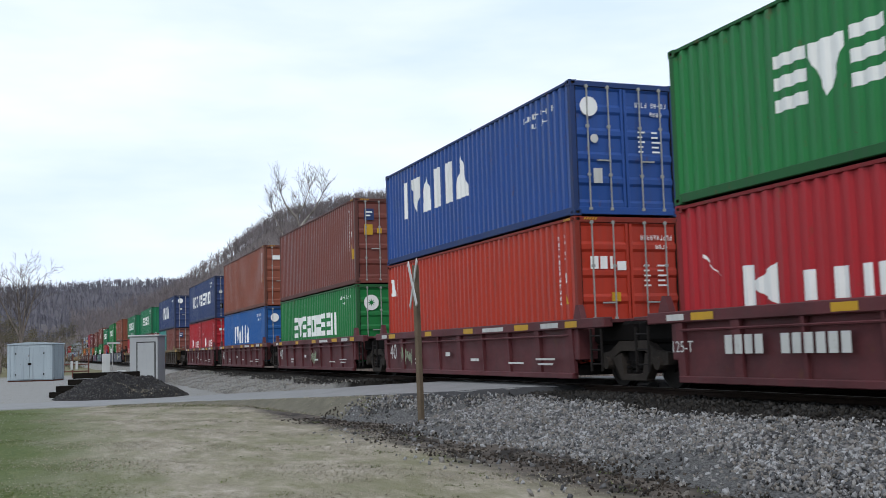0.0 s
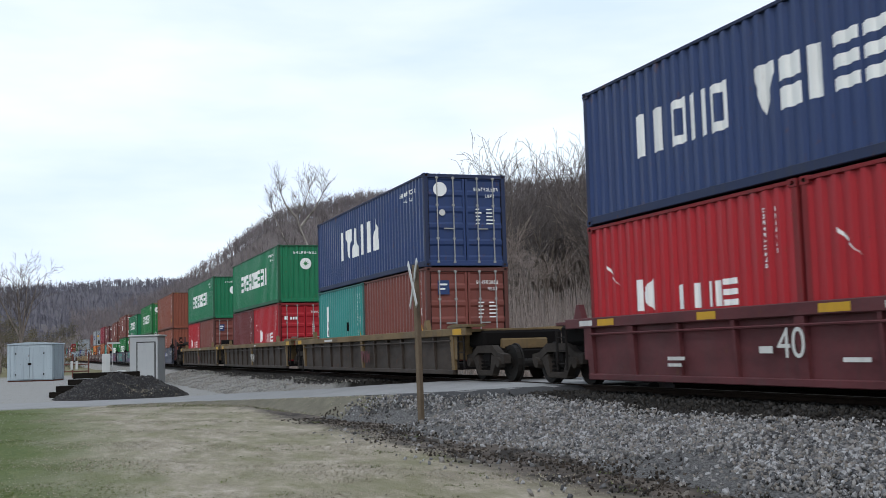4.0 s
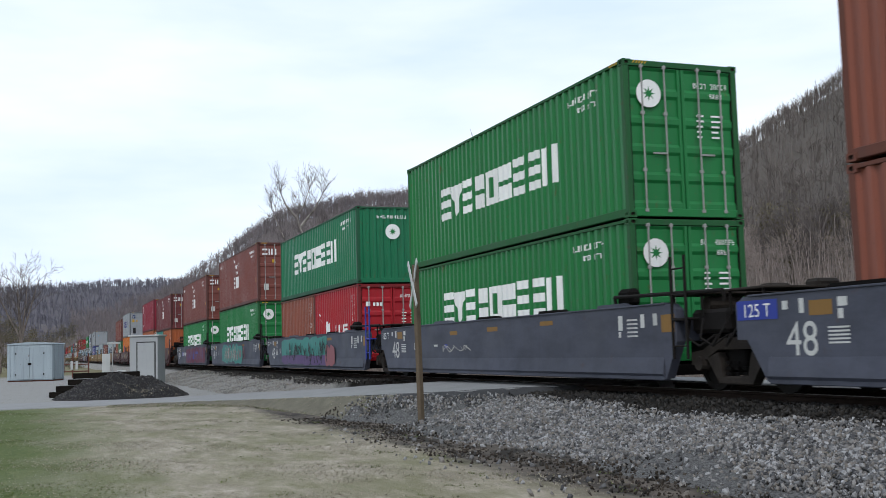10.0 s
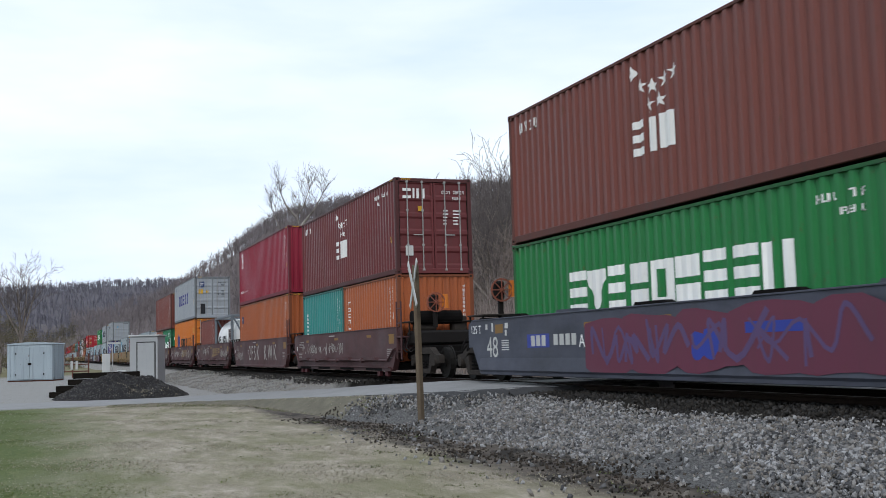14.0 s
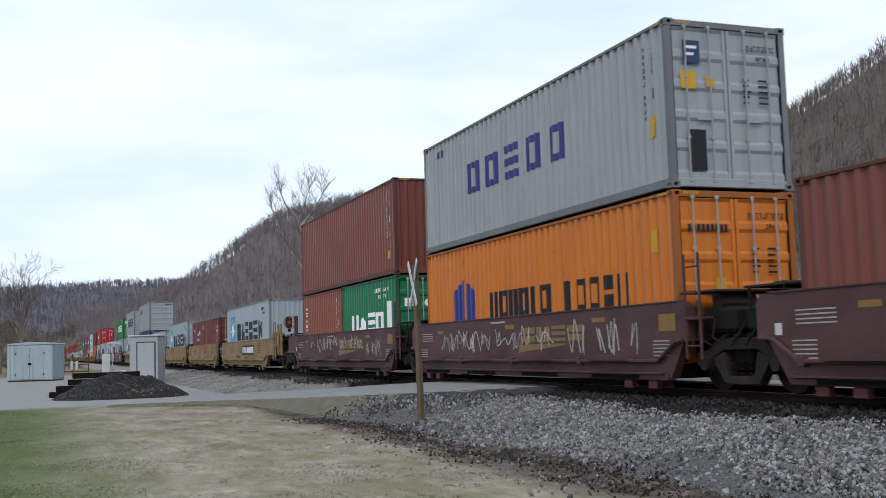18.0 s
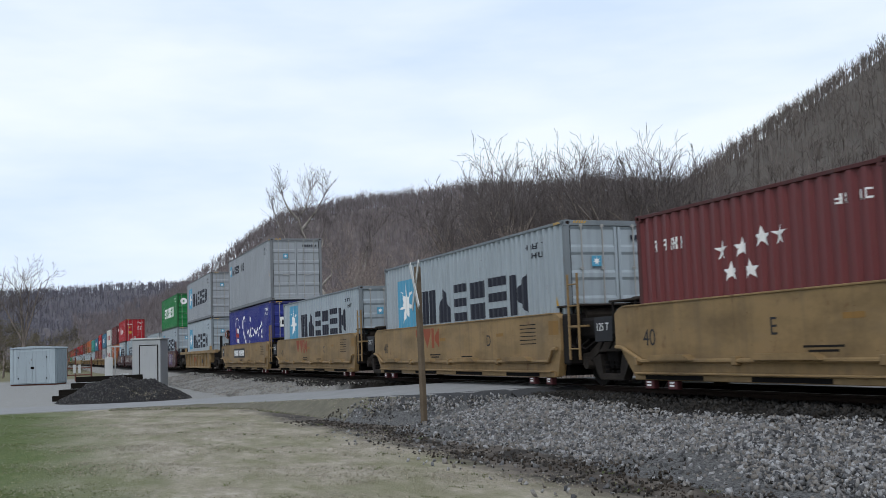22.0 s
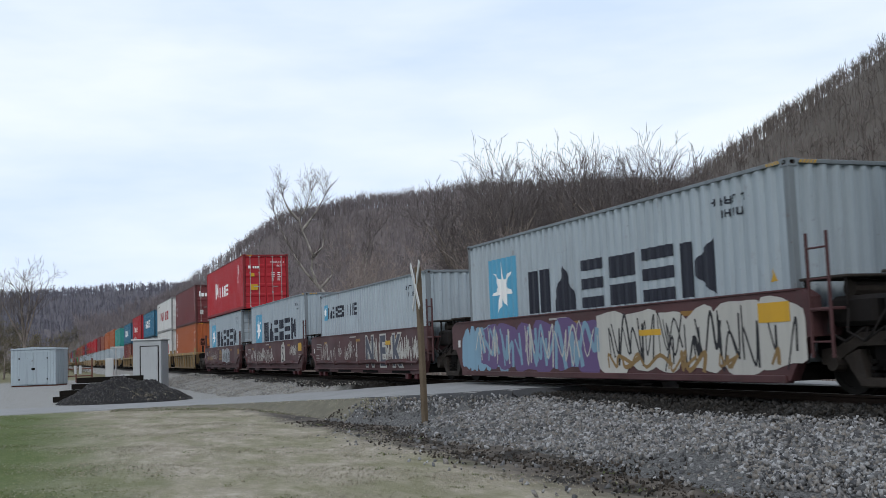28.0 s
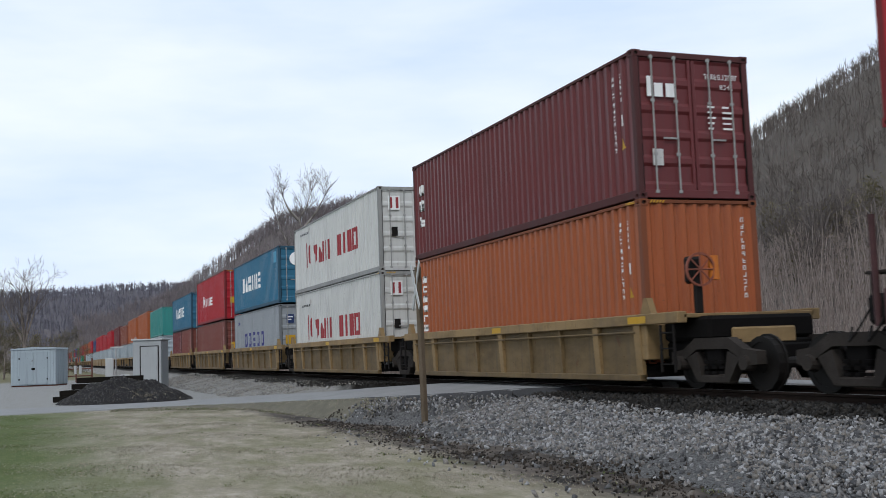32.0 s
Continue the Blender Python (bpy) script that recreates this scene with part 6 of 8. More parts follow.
def shield_box(y0, z0, high=2.896, state=""):
    return container(y0, z0, "dark red-brown container with white stars and blocks" + state, MAROON if state else BROWN, 40, high, "door",
                     [("star_group", WHITE, six_stars()), ("diamond_mark", WHITE, [(6.7, 6.85, (2.5, 2.5), (2.38, 2.66)), (6.85, 7.0, (2.38, 2.66), (2.5, 2.5))]),
                      ("side_lettering", WHITE, word("31n", 6.9, 5.55, 1.02, 0.6)), ("code_writing", WHITE, row_bars(11.7, 10.8, high - 0.5, 0.22, 7, 5)),
                      codes(high, int(y0)), warn(high - 0.2)],
                     [door_codes(high, int(y0)), ("door_lettering", WHITE, end_patch([(-0.98, -0.72, high - 0.62, high - 0.54), (-0.98, -0.72, high - 0.4, high - 0.32), (-0.66, -0.6, high - 0.62, high - 0.32), (-0.54, -0.46, high - 0.62, high - 0.32), (-0.36, -0.28, high - 0.62, high - 0.32)], 0.009)),
                      ("door_sticker", OFFWHITE, end_patch([(-0.92, -0.68, 0.55, 0.85)], 0.009)), ("warning_sticker", YELLOW, end_patch([(-0.5, -0.34, high - 1.0, high - 0.85)], 0.009))])


S86, S96 = 2.591, 2.896
MAR = [(YELLOW, [(0.2, -0.3, 1.83, 1.95), (2.6, 1.9, 1.83, 1.95), (5.6, 5.0, 1.83, 1.95), (8.4, 7.9, 1.83, 1.95), (11.6, 11.0, 1.83, 1.95)]),
       (OFFWHITE, [(1.3, 0.5, 1.84, 1.94), (4.4, 3.2, 1.84, 1.93), (12.3, 11.8, 1.84, 1.94)])]


def stencils(c, size_text="40", y=11.2, m=None):
    m = m or OFFWHITE
    lettering(c, size_text, m, y, 1.24, 0.6, x=-1.415)
    decal(c, "small_writing", m, [(9.3, 8.8, 1.2, 1.26), (9.3, 8.9, 1.1, 1.15), (5.2, 4.7, 1.18, 1.24), (3.0, 2.2, 1.12, 1.16), (1.6, 0.7, 1.2, 1.24), (1.5, 0.8, 1.1, 1.14), (6.9, 6.6, 1.3, 1.4)], "", -1.413)


def scrawl(c, m, y0, y1, z0, z1, n, seed, thick=0.05, x=-SIDE - 0.006, name="graffiti"):
    """Spray-painted scribble: hooked and zigzag strokes that run into one another."""
    rnd = random.Random(seed)
    s = Shape()
    step, tall = (y1 - y0) / n, z1 - z0

    def pull(pts, w):
        """One pull of the can through the points, thinner towards its end."""
        line = spline([(p[0], p[1], 0.0) for p in pts], 4)
        for i, (p, q) in enumerate(zip(line, line[1:])):
            d = q - p
            if d.length < 1e-4:
                continue
            d.normalize()
            o = Vector((-d[1], d[0], 0)) * w * (0.55 - 0.25 * i / len(line))
            p, q = p - d * w * 0.15, q + d * w * 0.15
            s.add([(x, p[0] + o[0], p[1] + o[1]), (x, q[0] + o[0], q[1] + o[1]), (x, q[0] - o[0], q[1] - o[1]), (x, p[0] - o[0], p[1] - o[1])], [(0, 1, 2, 3)])

    for i in range(n):
        w, h = step * rnd.uniform(1.1, 1.9), tall * rnd.uniform(0.7, 1.0)
        a, low = y1 - (i + 0.5) * step - w / 2, z0 + (tall - h) * rnd.uniform(0, 1)
        for k in range(rnd.choice((1, 2))):
            u, pts = rnd.uniform(0, 0.3), []
            for q in range(rnd.randint(3, 6)):
                pts.append((max(y0, min(y1, a + w * u)), low + h * ((q + k) % 2 * rnd.uniform(0.6, 1.0) + (1 - (q + k) % 2) * rnd.uniform(0, 0.35))))
                u += rnd.uniform(-0.12, 0.42)
            pull(pts, thick * rnd.uniform(0.7, 1.2))
    return tagged(part(name, mesh_of((name, seed, y0, z0), m, lambda: s), c), kind="stuff")


def blob(c, m, y0, y1, z0, z1, seed, x=-SIDE - 0.0045, name="graffiti_fill", n=26):
    """Sprayed bubble shapes that run into one another."""
    rnd = random.Random(seed)
    s = Shape()
    k = max(2, n // 4)
    step = (y1 - y0) / k
    for i in range(k):
        ry, rz = step * rnd.uniform(0.58, 0.8), (z1 - z0) * rnd.uniform(0.42, 0.5)
        cy, cz = y0 + (i + 0.5) * step, (z0 + z1) / 2 + rnd.uniform(-0.04, 0.04)
        ph, lean = rnd.uniform(0, 6.28), rnd.uniform(-0.12, 0.12)
        ring = []
        for q in range(22):
            u = 6.2832 * q / 22
            g = 1 + 0.09 * math.sin(3 * u + ph) + 0.06 * math.sin(5 * u + 2 * ph)
            dz = rz * g * (abs(math.sin(u)) ** 0.7) * (1 if math.sin(u) > 0 else -1)
            y, z = cy + ry * g * (abs(math.cos(u)) ** 0.8) * (1 if math.cos(u) > 0 else -1) + lean * dz, cz + dz
            ring.append((x - 0.0002 * (i % 5), max(y0 - 0.1, min(y1 + 0.1, y)), max(z0, min(z1, z))))
        s.add(ring, [tuple(range(22))])
    return tagged(part(name, mesh_of((name, seed, y0), m, lambda: s), c), kind="stuff")


SPRAY_T = paint("teal_spray_paint", (0.08, 0.34, 0.3), 0.6, 0.3, 0.05)
SPRAY_P = paint("purple_spray_paint", (0.16, 0.1, 0.24), 0.6, 0.3, 0.05)
SPRAY_R = paint("pink_red_spray_paint", (0.38, 0.14, 0.16), 0.6, 0.3, 0.05)
SPRAY_M = paint("dark_magenta_spray_paint", (0.2, 0.05, 0.09), 0.6, 0.3, 0.05)
SPRAY_B = paint("light_blue_spray_paint", (0.25, 0.42, 0.55), 0.6, 0.3, 0.05)
SPRAY_W = paint("white_spray_paint", (0.62, 0.6, 0.55), 0.6, 0.3, 0.05)
SPRAY_G = paint("pale_green_spray_paint", (0.35, 0.42, 0.28), 0.6, 0.3, 0.05)
SPRAY_K = paint("black_spray_paint", (0.02, 0.02, 0.025), 0.6, 0.2, 0.02)
SPRAY_Y = paint("cream_spray_paint", (0.58, 0.54, 0.36), 0.6, 0.3, 0.03)
GOLD = paint("faded_gold_paint", (0.32, 0.2, 0.08), 0.6, 0.5, 0.2)
EMBLEM = paint("brick_red_emblem_paint", (0.36, 0.08, 0.03), 0.6, 0.3, 0.1)

# five articulated maroon units
MAROON_CAR = "maroon ribbed steel well car with yellow reflectors"
c = car_ribbed(2.75, MAROON_CAR, CAR_M, CAR_M, 15.75, stripes=MAR)
lettering(c, "125-T", OFFWHITE, 11.9, 1.33, 0.26, x=-1.415)
decal(c, "number_marking", OFFWHITE, [(10.75 - 0.24 * i, 10.57 - 0.24 * i, 1.3, 1.58) for i in range(4)] + [(9.45 - 0.24 * i, 9.27 - 0.24 * i, 1.3, 1.58) for i in range(6)], "", -1.413)
star_badge_box(2.75, LOW + 2.61, S86)
serif_red(2.75, LOW, 40, S86)
c = car_ribbed(18.5, MAROON_CAR, CAR_M, CAR_M, 15.75, stripes=MAR)
stencils(c)
scrawl(c, SPRAY_G, 9.6, 10.6, 1.05, 1.62, 4, 11, 0.04, -1.413)
container(18.5, LOW + 2.916, "blue steel shipping container with white block lettering and corrugated sides", BLUE, 40, S96 - 0.17, "door",
          [("side_lettering", WHITE, word("1va11a", 10.7, 5.5, 1.2, 1.05)), codes(2.7, 3)],
          [door_codes(2.7, 4), ("round_badge", WHITE, end_disc(-0.8, 2.2, 0.2, 0.0075)), ("small_badge", OFFWHITE, end_disc(-0.7, 1.55, 0.09, 0.0075)), ("door_sticker", OFFWHITE, end_patch([(-0.75, -0.55, 0.65, 0.95)], 0.009))])
plain_box(18.5, LOW, "orange-red steel container with small white letters", REDO, 40, S96, "door",
          [("side_lettering", WHITE, word("oal", 11.95, 11.2, 1.95, 0.5))], [("door_lettering", WHITE, end_patch([(-0.9, -0.72, 1.85, 2.1), (-0.68, -0.52, 1.85, 2.1), (-0.46, -0.4, 1.85, 2.1), (-0.3, -0.1, 1.82, 2.0)], 0.009)), ("warning_sticker", YELLOW, end_patch([(-0.45, -0.25, 1.2, 1.38)], 0.009))])
c = car_ribbed(34.2, MAROON_CAR, CAR_M, CAR_M, 15.75, stripes=MAR)
stencils(c)
scrawl(c, SPRAY_G, 5.0, 6.0, 1.05, 1.62, 4, 12, 0.04, -1.413)
plain_box(34.2, LOW + 2.61, "brown steel container with door badges and stickers", BROWN, 40, S96, "door", [("side_sticker", YELLOW, [(0.35, 0.55, (0.85, 1.2), (0.85, 1.2))])],
          [*square_badge(S96), ("door_sticker", YELLOW, end_patch([(-0.9, -0.6, 1.65, 2.0)], 0.009)), ("warning_sticker", YELLOW, end_patch([(-0.45, -0.28, 1.7, 1.88)], 0.009))])
star_badge_box(34.2, LOW, S86)
c = car_ribbed(49.95, MAROON_CAR, CAR_M, CAR_M, 15.75, stripes=MAR)
stencils(c)
plain_box(49.95, LOW + 2.61, "red-brown steel container with a white door sticker", REDBROWN, 40, S96, "door", (), [("door_sticker", WHITE, end_patch([(-0.85, -0.35, 2.2, 2.4)], 0.009))])
container(49.95, LOW, "bright blue steel container with white block lettering", SKYBLUE, 40, S86, "door", [("side_lettering", WHITE, word("1va11a", 8.8, 4.2, 0.95, 0.9)), codes(S86, 8)],
          [door_codes(S86, 9), ("round_badge", WHITE, end_disc(-0.75, 2.05, 0.2, 0.0075))])
c = car_ribbed(65.7, MAROON_CAR, CAR_M, CAR_M, 15.75, last=True, stripes=MAR)
stencils(c, "40", 6.2)
container(65.7, LOW + 2.61, "dark blue container with two words in white blocks", NAVY, 40, S86, "door",
          [("side_lettering", WHITE, word("llo2o_v8133v1no", 10.35, 1.95, 1.0, 0.75, 0.12)), codes(S86, 14)],
          [door_codes(S86, 15), ("small_badge", OFFWHITE, end_disc(-0.85, 1.6, 0.1, 0.0075)), ("door_sticker", GRIME, end_patch([(-0.9, -0.7, 0.6, 0.9)], 0.009))])
serif_red(65.7, LOW, 20, S86)
serif_red(71.84, LOW, 20, S86)

# three yellow single cars
TTY = "grimy yellow ribbed steel well car with rusty sides"
for i, y in enumerate((87.15, 106.75, 126.2)):
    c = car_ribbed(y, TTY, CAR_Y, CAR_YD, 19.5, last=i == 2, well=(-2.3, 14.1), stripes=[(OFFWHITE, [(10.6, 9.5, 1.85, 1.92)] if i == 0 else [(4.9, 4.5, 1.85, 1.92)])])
    decal(c, "end_stripe", YELLOW, [(-2.4, -3.0, 1.82, 1.97), (14.9, 14.3, 1.82, 1.97)], "", -SIDE - 0.006)
    decal(c, "emblem", SPRAY_W if i == 1 else CAR_M, word("v2k", 5.9, 4.9, 1.12, 0.36, 0.1), "", -1.413)
    if i == 2:
        part("air_reservoir", mesh_of("air_reservoir", GRIME, lambda: Shape().tube((-0.9, -1.1, 2.18), (0.5, -1.1, 2.18), 0.2, n=14)), c)
    for yy in (-2.7, 14.4):
        part("step_tray", mesh_of("step_tray", CAR_Y, lambda: Shape().prism([(-0.7, 2.0), (0.7, 2.0), (0.7, 2.04), (0.3, 2.09), (-0.7, 2.06)], -1.42, -0.95)), c, "", (0, yy, 0))
container(87.15, LOW + 2.61, "dark blue steel container with white block lettering", NAVY, 40, S86, "door", [("side_lettering", WHITE, word("1va11a", 9.0, 4.2, 0.9, 1.0)), codes(S86, 18)],
          [door_codes(S86, 19), ("round_badge", WHITE, end_disc(-0.75, 2.15, 0.2, 0.0075)), ("small_badge", OFFWHITE, end_disc(-0.7, 1.5, 0.09, 0.0075))])
plain_box(87.15, LOW, "short brown steel container with a dark door badge", BROWN, 20, S86, "door", (), square_badge(S86))
plain_box(93.29, LOW, "short teal steel container with a white sign", TEAL, 20, S86, "wall", [("side_sign", WHITE, [(4.55, 4.85, (0.9, 2.0), (0.9, 2.0))]), ("sign_writing", SPRAY_K, glyph("o", 4.8, 0.18, 1.25, 0.2) + glyph("o", 4.8, 0.18, 0.95, 0.2)), ("vent", GRIME, [(1.9, 2.1, (1.05, 1.35), (1.05, 1.35))])])
star_badge_box(106.75, LOW + 2.61, S86, "wall", GREEN_B)
serif_red(106.75, LOW, 20, S86)
plain_box(112.89, LOW, "short maroon steel container", MAROON, 20, S86, "wall")
star_badge_box(126.2, LOW + 2.61, S86, "wall", GREEN_B)
plain_box(126.2, LOW, "short brown steel container with door badges", BROWN, 20, S86, "door", (), square_badge(S86))
serif_red(132.34, LOW, 20, S86)

# five articulated grey units with tall smooth sides
ATG = "slate grey smooth-sided well car with stencils and spray paint"
for i, y in enumerate((148.5, 166.2, 183.8, 201.4, 219.0)):
    c = car_smooth(y, ATG, CAR_G, 17.6, (-1.29, 13.8), (-1.65, 14.45), 2.12, last=i == 4, heads=(None, 14.9), rungs=-1.76, steps=ROYAL if i == 2 else DARKSTEEL, pipe=(0.36, -2.9))
    lettering(c, "48", OFFWHITE, 13.02, 1.27, 0.66)
    decal(c, "code_plates", OFFWHITE, [(0.2, 0.05, 1.72, 1.98), (0.2, 0.12, 1.6, 1.7), (-0.55, -0.68, 1.75, 1.98), (-0.95, -1.08, 1.78, 1.98)] + [(-0.1, -0.45, 1.6 + 0.07 * k, 1.63 + 0.07 * k) for k in range(5)])
    decal(c, "yellow_patch", AMBER, [(-1.2, -1.6, 1.66, 1.95), (6.2, 5.6, 1.85, 1.95), (3.4, 2.8, 1.9, 1.99), (8.6, 8.1, 1.82, 1.92)])
    lb = 6.8 if i == 4 else 0.0
    decal(c, "blue_label", ROYAL, [(4.35 + lb, 3.3 + lb, 1.46, 1.74)] if i in (0, 4) else [(9.0, 8.8, 1.5, 1.6)])
    decal(c, "number_marking", OFFWHITE, [(4.15 + lb - 0.25 * k, 3.97 + lb - 0.25 * k, 1.49, 1.71) for k in range(3)] + [(3.1 + lb - 0.26 * k, 2.91 + lb - 0.26 * k, 1.5, 1.72) for k in range(4)] if i in (0, 4) else [(9.8, 9.5, 1.55, 1.6)], "", -SIDE - 0.007)
    if i < 4:
        lettering(c, "BCDEA"[i], OFFWHITE, (1.9, 11.3, 11.6, 11.5)[i], 1.48, 0.3)
    part("side_band", mesh_of("side_band", CAR_G, lambda: Shape().prism_y([(-SIDE, 0.92), (-SIDE - 0.045, 0.98), (-SIDE - 0.003, 1.25), (-SIDE, 1.25)], -1.25, 13.75)), c)
    for k, yy in enumerate((0.4, 2.9, 6.2, 9.2, 11.9)):
        part("lid_block", mesh_of(("lid_block", k % 3), GRIME if k % 3 else CAR_G, lambda: Shape().prism([(-0.6, 2.12), (0.6, 2.12), (0.52, 2.2), (-0.4, 2.2)], -SIDE, -1.25)), c, "", (0, yy, 0))
    decal(c, "rear_plate", ROYAL if i == 0 else CAR_G, [(14.42, 13.5, 1.78, 2.06)], "", -SIDE - 0.006)
    lettering(c, "125 T", WHITE, 13.97, 1.82, 0.27, x=-SIDE - 0.009)
    decal(c, "rear_marking", OFFWHITE, [(13.4, 13.28, 1.9, 2.02), (13.05, 12.95, 1.84, 2.04), (12.3, 12.12, 1.9, 2.02), (12.3, 12.2, 1.74, 1.87)] + [(12.5, 12.1, 1.42 + 0.05 * q, 1.445 + 0.05 * q) for q in range(5)])
    decal(c, "rear_patch", AMBER, [(12.85, 12.4, 1.8, 2.0)])
    if i == 0:
        hand_brake(c, CAR_B, -2.9, -0.9, 2.0)
        for yy, hh in ((-2.4, 2.9), (-3.1, 2.75), (-3.4, 2.6)):
            part("handrail_post", mesh_of(("grey_post", hh), CAR_B, lambda: Shape().tube((-1.3, 0, 1.3), (-1.3, 0, hh), 0.04, n=7)), c, "", (0, yy, 0))
        part("air_reservoir", mesh_of("reservoir_end", FRAMESTEEL, lambda: Shape().tube((-1.2, -2.2, 2.42), (0.2, -2.2, 2.42), 0.17, n=14)), c)
        blob(c, SPRAY_Y, 5.6, 7.0, 0.98, 1.98, 4)
        scrawl(c, SPRAY_K, 5.4, 7.0, 1.0, 1.9, 4, 41, 0.03, -SIDE - 0.05)
    if i == 1:
        scrawl(c, SPRAY_W, 7.0, 9.0, 1.4, 1.6, 3, 40, 0.02, -SIDE - 0.05)
    if i == 2:
        blob(c, SPRAY_T, 3.6, 11.2, 1.3, 2.08, 6)
        blob(c, SPRAY_P, 3.2, 11.0, 0.98, 1.4, 7, -SIDE - 0.05)
        blob(c, SPRAY_R, 2.3, 3.5, 0.98, 1.75, 8, -SIDE - 0.05, n=6)
        scrawl(c, SPRAY_K, 3.2, 11.2, 1.02, 2.0, 9, 42, 0.06, -SIDE - 0.054)
    if i == 3:
        blob(c, SPRAY_T, 3.2, 9.6, 1.0, 2.05, 9, -SIDE - 0.05)
        scrawl(c, SPRAY_R, 2.6, 9.0, 1.1, 1.95, 7, 43, 0.07, -SIDE - 0.054)
        scrawl(c, SPRAY_W, 4.6, 9.2, 1.0, 2.0, 9, 44, 0.035, -SIDE - 0.057)
    if i == 4:
        blob(c, SPRAY_M, -0.8, 8.4, 0.98, 2.05, 10, -SIDE - 0.049)
        blob(c, ROYAL, 4.3, 4.95, 1.2, 1.7, 13, -SIDE - 0.052, n=7)
        decal(c, "blue_tag", ROYAL, [(3.6, 2.25, 1.6, 1.76)], "", -SIDE - 0.052)
        scrawl(c, SPRAY_P, 0.0, 8.2, 1.1, 2.0, 8, 45, 0.09, -SIDE - 0.054)
        lettering(c, "A", WHITE, 8.6, 1.45, 0.36, x=-SIDE - 0.06)
        hand_brake(c, BRIGHT, 14.3, -0.6, 2.15)
TRB = "faded red-brown steel container with corrugated sides"
plain_box(148.5, LOW + 2.62, TRB + " atop short ones", REDBROWN, 40, S96, "wall", [("side_sticker", YELLOW, [(0.55, 0.75, (0.5, 0.75), (0.5, 0.75))])])
for y in (148.5, 154.64):
    plain_box(y, LOW, "short faded red-brown container with white upright lettering", REDBROWN, 20, S86, "wall", [("upright_lettering", WHITE, column_bars(5.2, 0.9, 2.1, 6, 0.3, 22))])
star_badge_box(166.2, LOW + 2.61, S96)
star_badge_box(166.2, LOW, S86)
star_badge_box(183.8, LOW + 2.61, S86, "wall", GREEN_B)
serif_red(183.8, LOW, 20, S86)
plain_box(189.94, LOW, "short " + TRB, REDBROWN, 20, S86, "wall")
shield_box(201.45, LOW + 2.916)
star_badge_box(201.45, LOW, S96)
shield_box(219.0, LOW + 2.62)
star_badge_box(219.0, LOW, S86)

# five articulated brown units
BNB = "brown smooth-sided well car with spray-painted tags"


def gold_emblem(c, y=5.7):
    decal(c, "emblem", GOLD, word("8n38", y, y - 2.8, 1.58, 0.3, 0.12) + [(y - 2.0, y + 0.2, (1.5, 1.53), (1.36, 1.53))])


def brown_marks(c, i):
    decal(c, "yellow_patch", AMBER, [(0.3, -0.2, 1.68, 1.96), (6.6, 6.1, 1.88, 1.97), (2.6, 2.1, 1.9, 1.98), (10.9, 10.5, 1.86, 1.95)])
    decal(c, "small_writing", FADED, [(12.1, 11.3, 1.87 - 0.06 * k, 1.89 - 0.06 * k) for k in range(4)] + [(12.2, 11.7, 1.46 - 0.06 * k, 1.48 - 0.06 * k) for k in range(5)] + [(0.5, 0.0, 1.51 - 0.06 * k, 1.53 - 0.06 * k) for k in range(5)] + [(7.4, 6.6, 2.02, 2.06)])
    lettering(c, "EDCBA"[i % 5], OFFWHITE, 8.6, 1.48, 0.3)
    decal(c, "white_plate", OFFWHITE, [(12.55, 12.4, 1.55, 1.72)])


for i, y in enumerate((239.5, 254.35, 269.35, 284.6, 299.55)):
    c = car_smooth(y, BNB, CAR_B, 15.05, ends=(-0.55, 14.0 if i == 4 else 12.95), ledge=i != 1, last=i == 4, heads=(-1.9 if i == 0 else None, 13.9))
    brown_marks(c, i)
    if i >= 2:
        gold_emblem(c)
    if i == 0:
        scrawl(c, SPRAY_W, 5.5, 11.5, 1.35, 1.85, 10, 51, 0.03)
        hand_brake(c, BRIGHT, -1.3, -0.5, 2.1)
        part("air_reservoir", mesh_of("reservoir_end_b", GRIME, lambda: Shape().tube((-1.1, -0.9, 2.4), (0.4, -0.9, 2.4), 0.2, n=14)), c)
    if i == 1:
        for k, (ch, yy) in enumerate((("2", 8.2), ("F", 7.55), ("S", 6.9), ("K", 6.1), ("K", 4.3), ("W", 3.2), ("K", 2.1))):
            lettering(c, ch, SPRAY_W, yy, 1.2, 1.0, name="tag_letter")
        scrawl(c, SPRAY_W, 10.2, 11.8, 1.15, 1.75, 4, 52, 0.03)
    if i == 2:
        scrawl(c, SPRAY_W, 7.2, 9.6, 1.5, 2.0, 6, 53, 0.03)
        scrawl(c, SPRAY_W, 0.2, 2.6, 1.3, 1.9, 7, 54, 0.035)
    if i == 3:
        scrawl(c, SPRAY_W, 1.0, 3.6, 1.25, 2.0, 4, 55, 0.035)
        scrawl(c, SPRAY_W, 4.2, 10.6, 1.35, 1.95, 12, 56, 0.03)
    if i == 4:
        scrawl(c, SPRAY_W, 1.0, 2.6, 1.25, 2.0, 4, 57, 0.03)
        scrawl(c, SPRAY_W, 2.8, 10.2, 1.5, 2.05, 11, 58, 0.03)
        hand_brake(c, BRIGHT, 13.2, -0.6, 2.15)
        part("handrail_post", mesh_of("handrail_post", CAR_B, lambda: Shape().tube((-1.3, 13.2, 1.6), (-1.3, 13.2, 3.0), 0.045, n=8).tube((-1.3, 12.9, 1.6), (-1.3, 12.9, 3.0), 0.045, n=8)), c)
shield_box(239.5, LOW + 2.6, state=", on two short ones")
